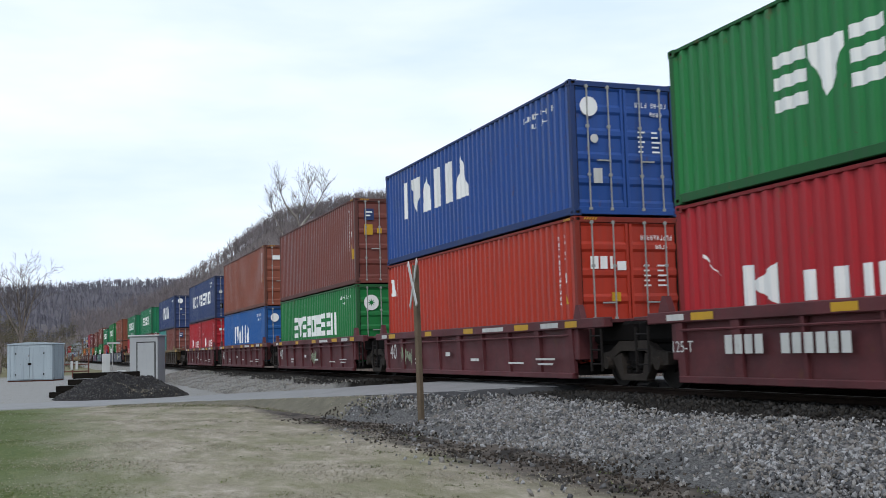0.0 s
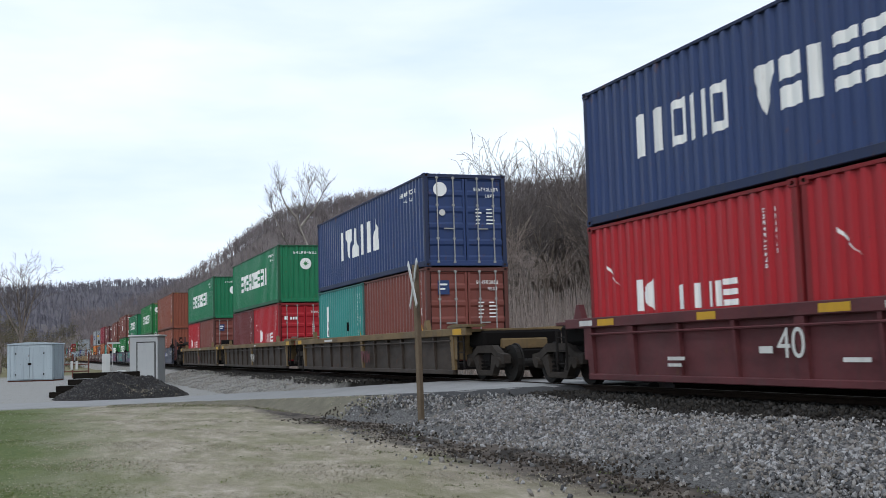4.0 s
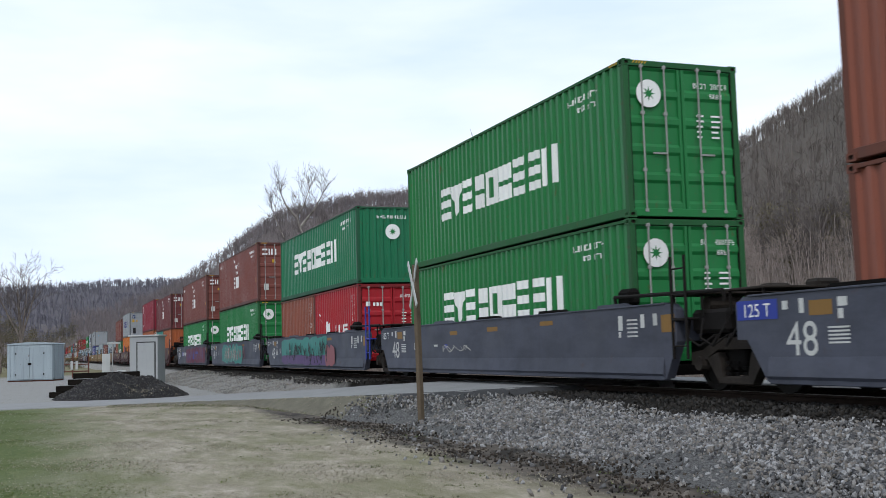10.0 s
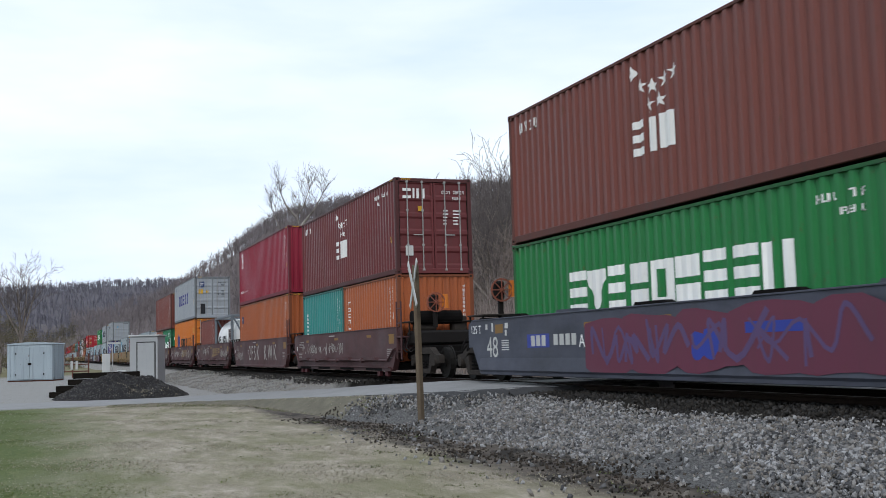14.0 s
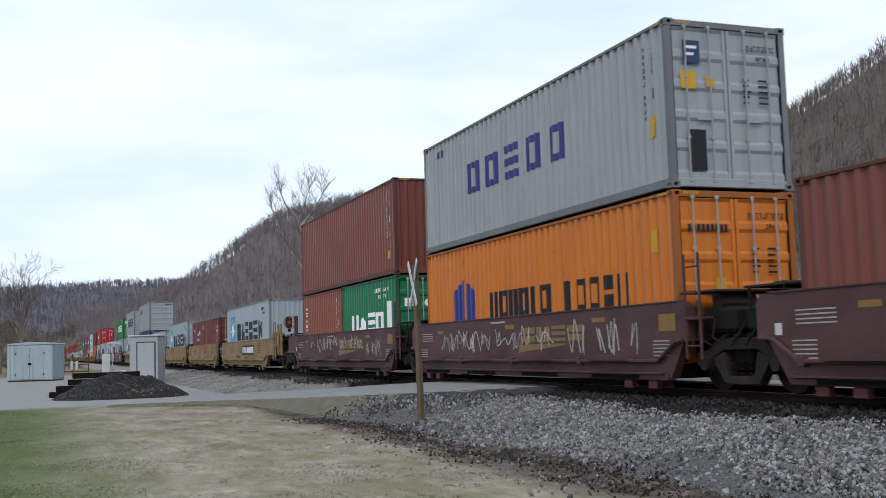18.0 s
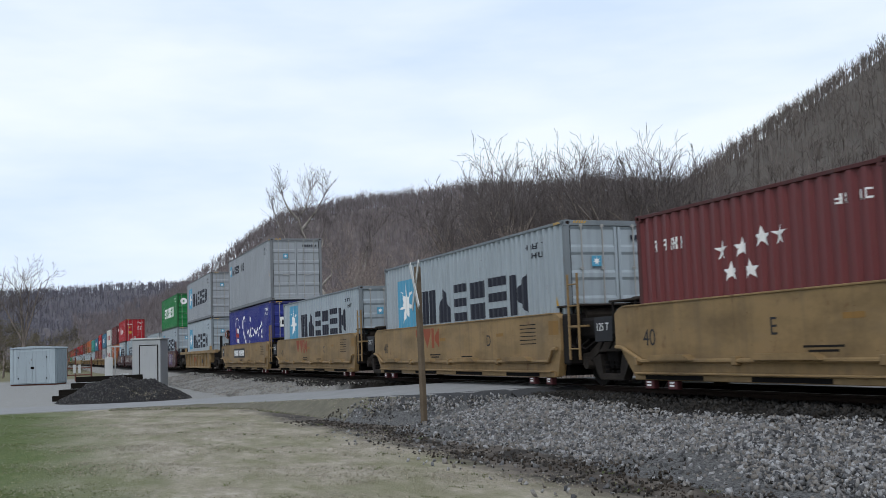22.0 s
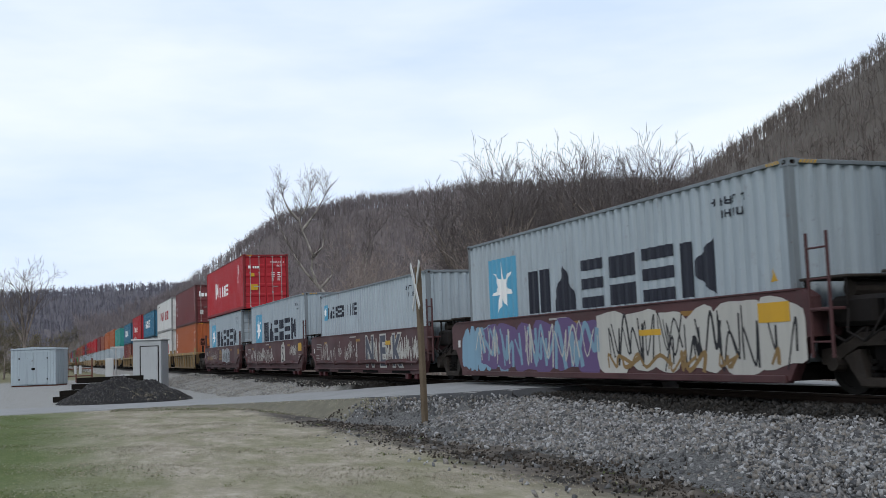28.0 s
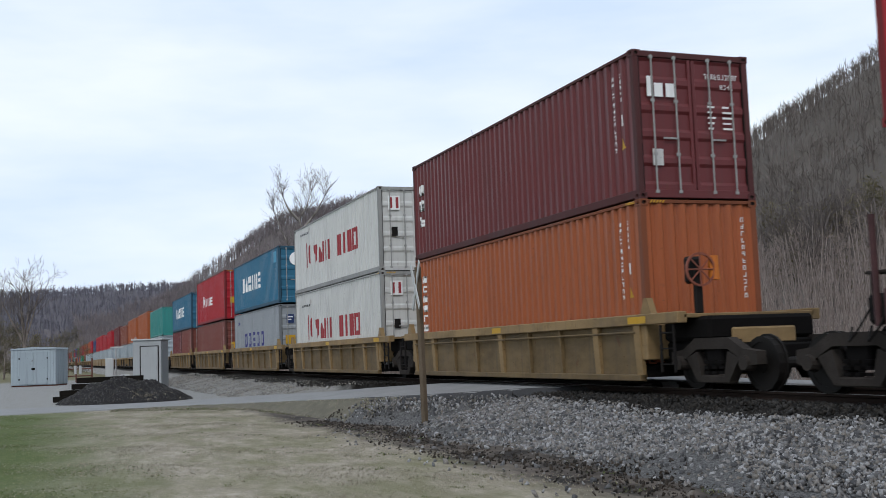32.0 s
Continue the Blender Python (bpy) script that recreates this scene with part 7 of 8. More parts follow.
plain_box(239.5, LOW, "short rusty orange container with white upright lettering", ORANGE, 20, S86, "wall", [("upright_lettering", WHITE, column_bars(5.4, 0.9, 2.1, 6, 0.3, 31))])
plain_box(245.64, LOW, "short teal container with small white lettering", TEAL, 20, S86, "wall", [("upright_lettering", WHITE, column_bars(5.3, 1.0, 1.9, 6, 0.22, 33))])
plain_box(254.35, LOW + 2.916, "crimson steel container with a small white emblem", CRIMSON, 40, S96, "wall",
          [("side_emblem", WHITE, [(11.0, 11.5, (2.6, 2.66), (2.6, 2.66)), (11.0, 11.5, (2.5, 2.55), (2.5, 2.55)), (11.05, 11.45, (2.2, 2.42), (2.2, 2.42)), (11.0, 11.5, (2.05, 2.1), (2.05, 2.1)), (11.0, 11.5, (1.94, 1.99), (1.94, 1.99))]), ("code_writing", WHITE, row_bars(11.8, 9.9, 0.62, 0.1, 20, 40))])
plain_box(254.35, LOW, "orange steel container with a dark badge", ORANGE, 40, S96, "wall", [("side_badge", NAVY, [(11.2, 11.5, (1.95, 2.3), (1.95, 2.3))]), ("badge_mark", WHITE, [(11.25, 11.45, (1.8, 1.9), (1.8, 1.9)), (11.25, 11.45, (2.1, 2.2), (2.1, 2.2))])])
plain_box(275.5, LOW, "short brown steel container beside a tank container", BROWN, 20, S86, "wall")
plain_box(284.6, LOW + 2.93, "grey steel container with violet letters and sooty doors", SILVER, 40, S96, "door",
          [("side_lettering", INK, word("oo3oo", 9.05, 3.4, 1.2, 0.75, 0.42)), ("side_number", INK, row_bars(11.2, 10.5, 2.45, 0.18, 5, 44)), ("side_sticker", YELLOW, [(0.45, 0.65, (0.95, 1.3), (0.95, 1.3))])],
          [*square_badge(S96), ("door_sticker", YELLOW, end_patch([(-0.95, -0.65, 1.7, 2.0)], 0.009)), ("soot_patch", SPRAY_K, end_patch([(-0.85, -0.5, 0.3, 1.0)], 0.0085)), ("warning_sticker", YELLOW, end_patch([(-0.45, -0.28, 1.75, 1.95)], 0.009))], dark=True)
container(284.6, LOW, "bright orange container with dark lettering and blue emblem", BRIGHT, 40, S96, "door",
          [("side_lettering", SPRAY_K, word("nono1o_loo82", 7.9, 1.5, 1.02, 0.62, 0.16)), ("side_emblem", COBALT, [(8.9, 9.5, (1.0, 1.75), (1.0, 2.05)), (9.55, 10.3, (1.0, 2.05), (1.0, 1.75))]), warn(2.2), ("side_sticker", YELLOW, [(0.6, 0.75, (1.9, 2.3), (1.9, 2.3))])],
          [door_codes(S96, 60, SPRAY_K), ("door_lettering", SPRAY_K, end_patch([(-0.95 + 0.09 * k, -0.89 + 0.09 * k, 2.2, 2.32) for k in range(9)], 0.009)), ("warning_sticker", YELLOW, end_patch([(-0.45, -0.25, 1.2, 1.42)], 0.009))])
plain_box(299.55, LOW + 2.62, "dark red-brown steel container with small stickers", BROWN, 40, S96, "wall", [("side_sticker", YELLOW, [(0.5, 0.7, (0.5, 0.75), (0.5, 0.75))])])
container(299.55, LOW, "short green steel container with white block letters", GREEN_B, 20, S86, "door", [("side_lettering", WHITE, word("2a3o", 4.9, 1.3, 0.95, 0.6, 0.12)), ("side_badge", WHITE, [(0.5, 0.95, (1.05, 1.85), (1.05, 1.85))]), codes(S86, 62)],
          [door_codes(S86, 63), ("door_lettering", WHITE, end_patch([(-0.95, -0.75, 1.65, 1.9), (-0.7, -0.5, 1.65, 1.9)], 0.009)), ("door_badge", WHITE, end_disc(-0.2, 1.75, 0.12, 0.0075))])
plain_box(305.69, LOW, "short rusty orange container with white upright lettering", REDBROWN, 20, S86, "wall", [("upright_lettering", WHITE, column_bars(5.4, 0.9, 2.2, 6, 0.3, 64))])


def tank_container(y0, z0):
    """A tank lying in an open steel frame."""
    L, H = 6.058, 2.591
    root = thing("tank_container", "white cylindrical tank in an open grey steel frame", "tank", "containers on the train", (TRACK, y0, z0))
    MOVERS.append(root)

    def shell():
        s, n, prof = Shape(), 28, []
        r, a, b = 1.13, 0.32, L - 0.25
        for y, q in ((a, 0.05), (a + 0.05, 0.5), (a + 0.14, 0.75), (a + 0.3, 0.92), (a + 0.55, 1.0), (b - 0.55, 1.0), (b - 0.3, 0.92), (b - 0.14, 0.75), (b - 0.05, 0.5), (b, 0.05)):
            prof.append((y, q * r))
        vs = [(rr * math.cos(6.2832 * i / n), y, 1.32 + rr * math.sin(6.2832 * i / n)) for y, rr in prof for i in range(n)]
        fs = [(k * n + i, k * n + (i + 1) % n, (k + 1) * n + (i + 1) % n, (k + 1) * n + i) for k in range(len(prof) - 1) for i in range(n)]
        fs += [tuple(range(n)), tuple(range((len(prof) - 1) * n, len(prof) * n))]
        return s.add(vs, fs)
    tank = part("tank_shell", mesh_of("tank_shell", WHITE, shell, True), root, "glossy white tank shell")
    for sx in (-1, 1):
        part("top_rail", mesh_of(("tank_top", sx), FRAME, lambda: Shape().box(*sorted((sx * 1.219, sx * 1.12)), 0, L, H - 0.12, H, 0.01)), root)
        part("bottom_rail", mesh_of(("tank_low", sx), FRAME, lambda: Shape().box(*sorted((sx * 1.219, sx * 1.12)), 0, L, 0, 0.14, 0.01)), root)
        for y in (0.0, L - 0.14):
            part("corner_post", mesh_of(("tank_post", sx, y), FRAME, lambda: Shape().box(*sorted((sx * 1.22, sx * 1.08)), y, y + 0.14, 0, H, 0.012)), root)
            part("end_brace", mesh_of(("tank_brace", sx, y), FRAME, lambda: Shape().tube((sx * 1.1, y + 0.07, H - 0.1), (sx * 0.45, y + 0.07, 1.3), 0.05, n=6).tube((sx * 0.45, y + 0.07, 1.3), (sx * 1.1, y + 0.07, 0.1), 0.05, n=6)), root)
    for y in (0.0, L - 0.14):
        part("end_beam", mesh_of(("tank_beam", y), FRAME, lambda: Shape().box(-1.1, 1.1, y, y + 0.13, H - 0.12, H - 0.005, 0.01).box(-1.1, 1.1, y, y + 0.13, 0, 0.14, 0.01)), root)
    part("walkway", mesh_of("tank_walk", STEEL, lambda: Shape().box(-1.05, -0.6, 0.2, L - 0.2, H - 0.08, H - 0.05)), root, "steel walkway grating")

    def wrap(y0_, y1_, z0_, z1_):
        """A patch lying on the round shell."""
        r, vs = 1.136, []
        for z in (z0_, (2 * z0_ + z1_) / 3, (z0_ + 2 * z1_) / 3, z1_):
            h = min(1.1, abs(z - 1.32))
            x = -math.sqrt(r * r - h * h)
            vs += [(x, y0_, z), (x, y1_, z)]
        return vs, [(2 * i, 2 * i + 1, 2 * i + 3, 2 * i + 2) for i in range(3)]

    def big_word():
        s = Shape()
        for y0_, y1_, (b0, t0), (b1, t1) in [q for g in word("n3_n82_", 5.0, 1.6, 1.02, 0.42, 0.3) for q in g]:
            s.add(*wrap(y0_, y1_, b0, t0))
        return s
    part("tank_lettering", mesh_of("tank_word", SPRAY_K, big_word), tank)
    part("tank_codes", mesh_of("tank_codes", SPRAY_K, lambda: [s for s in [Shape()] for k in range(4) for _ in [s.add(*wrap(0.45, 1.5 - 0.12 * k, 1.75 - 0.13 * k, 1.82 - 0.13 * k))]][0]), tank)
    part("hazard_diamond", mesh_of("hazard_end", DARKRED, lambda: Shape().add([(-0.35, 0.02, 1.62), (-0.1, 0.02, 1.87), (0.15, 0.02, 1.62), (-0.1, 0.02, 1.37)], [(0, 1, 2, 3)]).box(-0.12, -0.08, 0.022, 0.3, 1.3, 1.6)), root, "red hazard diamond")


FRAME = plain("grey_frame_paint", (0.16, 0.18, 0.2), 0.6)
tank_container(269.4, LOW)

# five articulated tan units
TTN = "tan yellow smooth-sided well car with a side pipe"
TAN_Y = (318.55, 333.6, 348.55, 363.6, 378.4)
for i, y in enumerate(TAN_Y):
    c = car_smooth(y, TTN, CAR_T, 15.05, (-0.16 if i == 0 else 0.15, 12.6 if i == 4 else 12.1), (-1.77 if i == 0 else -0.02, 13.88 if i == 4 else 12.75), ledge=True, last=i == 4, heads=(-2.7 if i == 0 else None, 14.0), cut=(0.5, 1.42), rungs=-2.2 if i == 0 else -0.64)
    if i:
        part("end_sheet", mesh_of("end_sheet", DARKSTEEL, lambda: Shape().box(-1.38, 1.38, -0.33, -0.03, 1.12, 2.12, 0.03)), c, "black end sheet")
    else:
        part("end_box", mesh_of("end_box", CAR_T, lambda: Shape().box(-1.4, -0.9, -1.9, -1.0, 2.16, 2.42, 0.04)), c)
    lettering(c, "40", SPRAY_K, 11.6, 1.45, 0.4)
    lettering(c, "AEDCB"[i], SPRAY_K, (6.6, 8.3, 3.65, 4.2, 5.55)[i], 1.55, 0.36)
    decal(c, "yellow_patch", AMBER, [(0.5, 0.05, 1.72, 2.0), (6.9, 6.5, 1.72, 1.8), (3.2, 2.8, 1.75, 1.82)])
    decal(c, "small_writing", DARKSTEEL, [(1.9, 1.1, 1.95 - 0.08 * k, 1.968 - 0.08 * k) for k in range(6)] + [(5.4, 4.7, 1.3, 1.33), (7.7, 6.9, 1.36, 1.39), (7.6, 7.0, 1.3, 1.33)])
    decal(c, "foot_plate", WHITE, [(p + 0.07, p - 0.07, z, z + 0.03) for p in (0.55, 1.35, 10.95, 11.65) for z in (0.77, 0.82)], "", -SIDE - 0.023)
    if i in (0, 4):
        pn = 3.4 if i == 4 else 0.0
        decal(c, "number_panel", SPRAY_K, [(6.1 + pn, 2.8 + pn, 1.45, 1.93)])
        decal(c, "number_marking", WHITE, [(5.95 + pn - 0.29 * k, 5.73 + pn - 0.29 * k, 1.54, 1.84) for k in range(4)] + [(4.6 + pn - 0.28 * k, 4.39 + pn - 0.28 * k, 1.54, 1.84) for k in range(6)], "", -SIDE - 0.007)
    else:
        e = 5.75 if i == 1 else 8.8
        decal(c, "emblem", EMBLEM, word("vvk", e, e - 1.9, 1.55, 0.52, 0.1))
    lettering(c, "125 T", WHITE, 13.2, 1.75, 0.2, name="stencil", x=-SIDE - 0.012)
    decal(c, "black_panel", SPRAY_K, [(13.5, 12.85, 1.55, 2.0)])
    if i in (0, 4):
        part("tarp_roll", mesh_of("tarp_roll", SILVER, lambda: Shape().tube((-1.1, 0, 2.3), (-0.2, 0, 2.3), 0.11, n=12)), c, "", (0, -3.0 if i == 0 else 14.3, 0))
        hand_brake(c, BRIGHT, -2.9 if i == 0 else 14.1, -0.9, 2.1)
        for yy in ((-2.7, -3.3) if i == 0 else (14.2, 14.6)):
            part("handrail_post", mesh_of("end_post", DARKSTEEL if i else CAR_T, lambda: Shape().tube((-1.36, 0, 1.4), (-1.36, 0, 2.75), 0.05, n=8)), c, "", (0, yy, 0))
star_box(318.55, LOW, front="wall")
container(333.6, LOW, "short dark red container with yellow upright letters", MAROON, 20, S86, "door", [("side_lettering", YELLOW, word("o", 5.8, 5.4, 1.85, 0.5) + word("o", 5.8, 5.4, 1.2, 0.5) + word("1", 5.8, 5.4, 0.85, 0.3)), ("code_writing", WHITE, row_bars(1.4, 0.6, 2.0, 0.14, 4, 71) + row_bars(1.4, 0.5, 1.78, 0.14, 6, 72) + row_bars(1.4, 0.8, 1.56, 0.14, 3, 73))],
          [door_codes(S86, 74), ("door_sticker", OFFWHITE, end_patch([(-0.9, -0.4, 1.0, 1.3)], 0.009))])
container(339.74, LOW, "short dark red container with white stars", MAROON, 20, S86, "wall", [("star_group", WHITE, star(3.6, 1.75, 0.17, 5) + star(3.1, 1.75, 0.17, 5) + star(2.6, 1.85, 0.17, 5) + star(2.2, 1.85, 0.17, 5) + star(3.4, 1.4, 0.17, 5) + star(2.9, 1.4, 0.17, 5)), ("code_writing", WHITE, row_bars(5.5, 4.6, 1.9, 0.2, 6, 75) + row_bars(1.0, 0.3, 2.1, 0.14, 5, 76))])
star_box(348.55, LOW)
star_box(363.6, LOW, S86)
star_box(378.4, LOW + 2.93, text=False, state=" over a cobalt one")
container(378.4, LOW, "cobalt blue container with white script and striped badge", COBALT, 40, S96, "door",
          [("side_script", WHITE, stroke([(7.3, 2.2), (7.2, 2.36), (7.45, 2.45), (7.75, 2.36), (7.93, 2.12), (7.88, 1.85), (7.6, 1.55), (7.25, 1.3), (6.95, 1.05)], 0.15)
            + stroke([(6.75 - 0.075 * q, 1.58 + 0.2 * math.sin(q * 0.95) + 0.03 * math.sin(q * 0.37)) for q in range(49)], 0.075)
            + stroke([(5.95, 1.0), (5.85, 1.5), (5.8, 2.0), (5.7, 2.38), (5.6, 2.1), (5.68, 1.6), (5.6, 1.15)], 0.1) + stroke([(3.0, 1.75), (2.65, 2.0), (2.5, 1.75), (2.75, 1.4), (2.45, 1.2)], 0.09) + stroke([(3.95, 2.05), (3.9, 2.15)], 0.09)),
           ("side_badge", WHITE, stroke([(9.62 + 0.72 * math.cos(q * 0.262), 1.5 + 0.98 * math.sin(q * 0.262)) for q in range(25)], 0.05) + [(9.98, 10.08, (0.7, 2.0), (0.7, 2.0)), (9.2, 9.8, (1.62, 1.85), (1.72, 1.95)), (9.2, 9.8, (1.1, 1.32), (1.15, 1.37))]), ("badge_stripe", REDO, [(9.25, 9.95, (1.4, 1.58), (1.45, 1.66)), (9.84, 9.96, (1.2, 1.95), (1.2, 1.98))]), warn(2.0),
           ("code_writing", WHITE, row_bars(1.7, 0.9, 2.5, 0.13, 6, 77) + row_bars(1.6, 1.0, 2.3, 0.13, 4, 78))],
          [door_codes(S96, 79), ("door_sign", WHITE, end_patch([(-0.85, -0.5, 1.7, 2.15)], 0.009)), ("sign_mark", SPRAY_K, end_patch([(-0.75, -0.6, 1.8, 2.02)], 0.006))])

# one yellow single car
c = car_ribbed(397.7, "bright yellow ribbed steel well car", CAR_T, CAR_T, 19.0, last=True, heads=(-1.4, 13.9))
decal(c, "emblem", EMBLEM, word("vvk", 7.0, 5.9, 1.25, 0.3, 0.1), "", -1.413)
lettering(c, "40", SPRAY_K, 8.2, 1.25, 0.34, x=-1.415)
decal(c, "black_panel", SPRAY_K, [(3.2, 2.8, 1.2, 1.45)], "", -1.413)
star_box(397.7, LOW + 2.93)
star_box(397.7, LOW)

# five articulated brown units, heavily tagged
for i, y in enumerate((416.4, 431.5, 446.8, 461.55, 476.6)):
    c = car_smooth(y, "brown smooth-sided well car covered in spray-painted tags", CAR_B, 15.05, ledge=i > 1, last=i == 4, heads=(None, 13.9))
    brown_marks(c, i + 4)
    if i == 0:
        scrawl(c, SPRAY_W, 4.2, 11.6, 1.72, 2.08, 12, 81, 0.035)
        decal(c, "number_marking", GOLD, [(10.6 - 0.22 * k, 10.43 - 0.22 * k, 1.32, 1.58) for k in range(4)] + [(9.4 - 0.24 * k, 9.22 - 0.24 * k, 1.32, 1.58) for k in range(6)])
        blob(c, SPRAY_P, 2.0, 4.5, 1.0, 2.0, 82)
        scrawl(c, SPRAY_W, 1.5, 5.0, 1.0, 2.0, 6, 83, 0.05)
    if i == 1:
        blob(c, SPRAY_B, 9.6, 12.2, 0.95, 2.05, 84)
        blob(c, SPRAY_P, 5.2, 11.0, 0.95, 2.05, 85, -SIDE - 0.006)
        scrawl(c, SPRAY_B, 5.4, 11.5, 1.0, 2.0, 9, 86, 0.12, -SIDE - 0.008)
        scrawl(c, SPRAY_W, 5.4, 11.5, 1.0, 2.05, 9, 87, 0.045, -SIDE - 0.01)
        blob(c, SPRAY_W, -0.3, 5.3, 0.95, 2.1, 88, -SIDE - 0.007)
        scrawl(c, SPRAY_K, -0.2, 5.2, 1.0, 2.05, 12, 89, 0.05, -SIDE - 0.009)
        scrawl(c, GOLD, 0.2, 5.0, 1.0, 1.4, 5, 90, 0.07, -SIDE - 0.011)
        decal(c, "yellow_sign", YELLOW, [(0.6, -0.1, 1.72, 2.0), (3.9, 3.2, 1.62, 1.72)], "", -SIDE - 0.014)
    if i == 2:
        for q in range(3):
            scrawl(c, SPRAY_W, 1.4 + 1.2 * q, 2.9 + 1.2 * q, 1.05, 2.05, 4, 190 + q, 0.08, -SIDE - 0.006)
        for ch, yy in (("N", 5.0), ("E", 3.6), ("K", 2.25)):
            lettering(c, ch, SPRAY_W, yy, 1.13, 1.22, x=-SIDE - 0.01, name="tag_outline", bold=0.1)
            lettering(c, ch, CAR_G, yy, 1.13, 1.22, x=-SIDE - 0.013, name="tag_letter", bold=0.045)
        scrawl(c, SPRAY_W, 0.2, 1.4, 1.1, 2.0, 5, 92, 0.05)
        scrawl(c, SPRAY_W, 6.5, 11.5, 1.15, 1.95, 9, 93, 0.04)
        decal(c, "yellow_sign", YELLOW, [(3.3, 2.8, 1.72, 1.84)], "", -SIDE - 0.016)
    if i == 3:
        scrawl(c, SPRAY_W, 5.6, 11.2, 1.1, 1.95, 9, 94, 0.045)
        blob(c, SPRAY_W, 3.2, 3.9, 1.15, 2.1, 95, n=6)
        lettering(c, "S", SPRAY_K, 3.55, 1.25, 0.95, x=-SIDE - 0.01, name="tag_letter")
        scrawl(c, SPRAY_W, 0.9, 2.4, 1.5, 1.95, 5, 96, 0.04)
        decal(c, "yellow_sign", YELLOW, [(0.5, -0.05, 1.68, 2.0)], "", -SIDE - 0.014)
    if i == 4:
        decal(c, "number_marking", GOLD, [(11.6 - 0.2 * k, 11.45 - 0.2 * k, 1.4, 1.62) for k in range(4)] + [(10.6 - 0.2 * k, 10.45 - 0.2 * k, 1.4, 1.62) for k in range(6)])
        gold_emblem(c, 6.7)
        scrawl(c, SPRAY_W, 7.4, 10.4, 1.3, 2.0, 7, 97, 0.04)
        blob(c, SILVER, 3.0, 5.6, 1.1, 2.05, 98)
        scrawl(c, SPRAY_K, 3.0, 5.6, 1.15, 2.0, 5, 99, 0.05, -SIDE - 0.009)
        part("handrail_post", mesh_of("handrail_post", CAR_B, lambda: Shape().tube((-1.3, 13.2, 1.6), (-1.3, 13.2, 3.0), 0.045, n=8).tube((-1.3, 12.9, 1.6), (-1.3, 12.9, 3.0), 0.045, n=8)), c)
star_badge_box(416.4, LOW + 2.9, S86 + 0.1, "door")
star_box(416.4, LOW, state=" and rust stains")
star_box(431.5, LOW, front="wall")
star_box(446.8, LOW, S86, "wall", text=False)
star_box(461.55, LOW, front="wall")
serif_red(475.85, LOW + 2.93, 45, S96)
star_box(476.6, LOW, S96)

# five articulated yellow units at the end of the shot
for i, y in enumerate((495.4, 511.0, 526.6, 542.2, 557.8)):
    c = car_ribbed(y, "grimy ribbed well car with a bright yellow top sill", CAR_T, CAR_Y, 15.6, last=i == 4, stripes=[(YELLOW, [(0.3, -0.3, 1.83, 1.95), (6.4, 5.9, 1.83, 1.95)])])
    if i == 0:
        hand_brake(c, BRIGHT, -1.2, -0.9, 1.95)
plain_box(495.4, LOW + 2.9, "maroon steel container with white lower-case door letters", MAROON, 40, S86 + 0.1, "door", [("upright_lettering", WHITE, column_bars(11.6, 0.9, 2.2, 3, 0.32, 101))],
          [("door_lettering", WHITE, end_patch([(-0.95, -0.86, 1.85, 2.22), (-0.8, -0.62, 1.85, 2.1), (-0.56, -0.38, 1.85, 2.1)], 0.009)), ("door_sticker", OFFWHITE, end_patch([(-0.9, -0.68, 0.6, 0.9)], 0.009))])
plain_box(495.4, LOW, "rusty orange steel container with white upright lettering", ORANGE, 40, S96, "wall", [("upright_lettering", WHITE, column_bars(11.6, 0.9, 2.5, 6, 0.3, 102))])
for z, h in ((LOW + 2.9, S86 + 0.1), (LOW, S96)):
    container(511.0, z, "grubby white steel container with dark red lettering", OFFWHITE, 40, h, "door", [("side_lettering", DARKRED, word("k", 10.1, 9.3, 0.95, 1.0) + word("van1_n1no", 8.8, 2.5, 0.98, 0.75, 0.14)), ("code_writing", BLACK, row_bars(11.4, 9.4, 2.3, 0.08, 14, 103))],
              [("door_sign", WHITE, end_patch([(-0.9, -0.5, h - 0.75, h - 0.3)], 0.0085)), ("sign_mark", DARKRED, end_patch([(-0.85, -0.76, h - 0.7, h - 0.35), (-0.64, -0.55, h - 0.7, h - 0.35)], 0.006)), ("warning_sticker", YELLOW, end_patch([(0.2, 0.42, h - 0.7, h - 0.48)], 0.009)), ("door_vent", DARKSTEEL, end_patch([(-0.8, -0.6, 1.1, 1.4)], 0.009))])
container(526.6, LOW + 2.75, "grey-blue steel container with white lettering", SLATEBLUE, 40, S86, "door", [("side_lettering", WHITE, word("ja81n3", 9.5, 4.2, 1.0, 0.75, 0.2)), ("side_badge", SKY, [(0.5, 1.1, (1.9, 2.4), (1.9, 2.4))])], [("round_badge", WHITE, end_disc(-0.4, 2.0, 0.3, 0.0075))])
container(526.6, LOW, "silver grey steel container with violet letters", SILVER, 40, S86 + 0.1, "door", [("side_lettering", INK, word("oo3oo", 9.0, 3.4, 0.9, 0.7, 0.4)), ("side_number", INK, row_bars(11.0, 10.2, 2.1, 0.15, 5, 45))], [*square_badge(S86), ("door_sticker", YELLOW, end_patch([(-0.95, -0.5, 0.9, 1.3)], 0.009))])
container(542.2, LOW + 2.65, "red container with white serif lettering, yellow door stickers", RED, 40, S96, "door", [("side_lettering", WHITE, word("k", 9.2, 8.3, 1.1, 0.7) + word("l1n3", 8.0, 5.0, 1.1, 0.5))], [door_codes(S96, 110), ("door_sticker", YELLOW, end_patch([(-0.9, -0.45, 0.95, 1.3)], 0.009))])
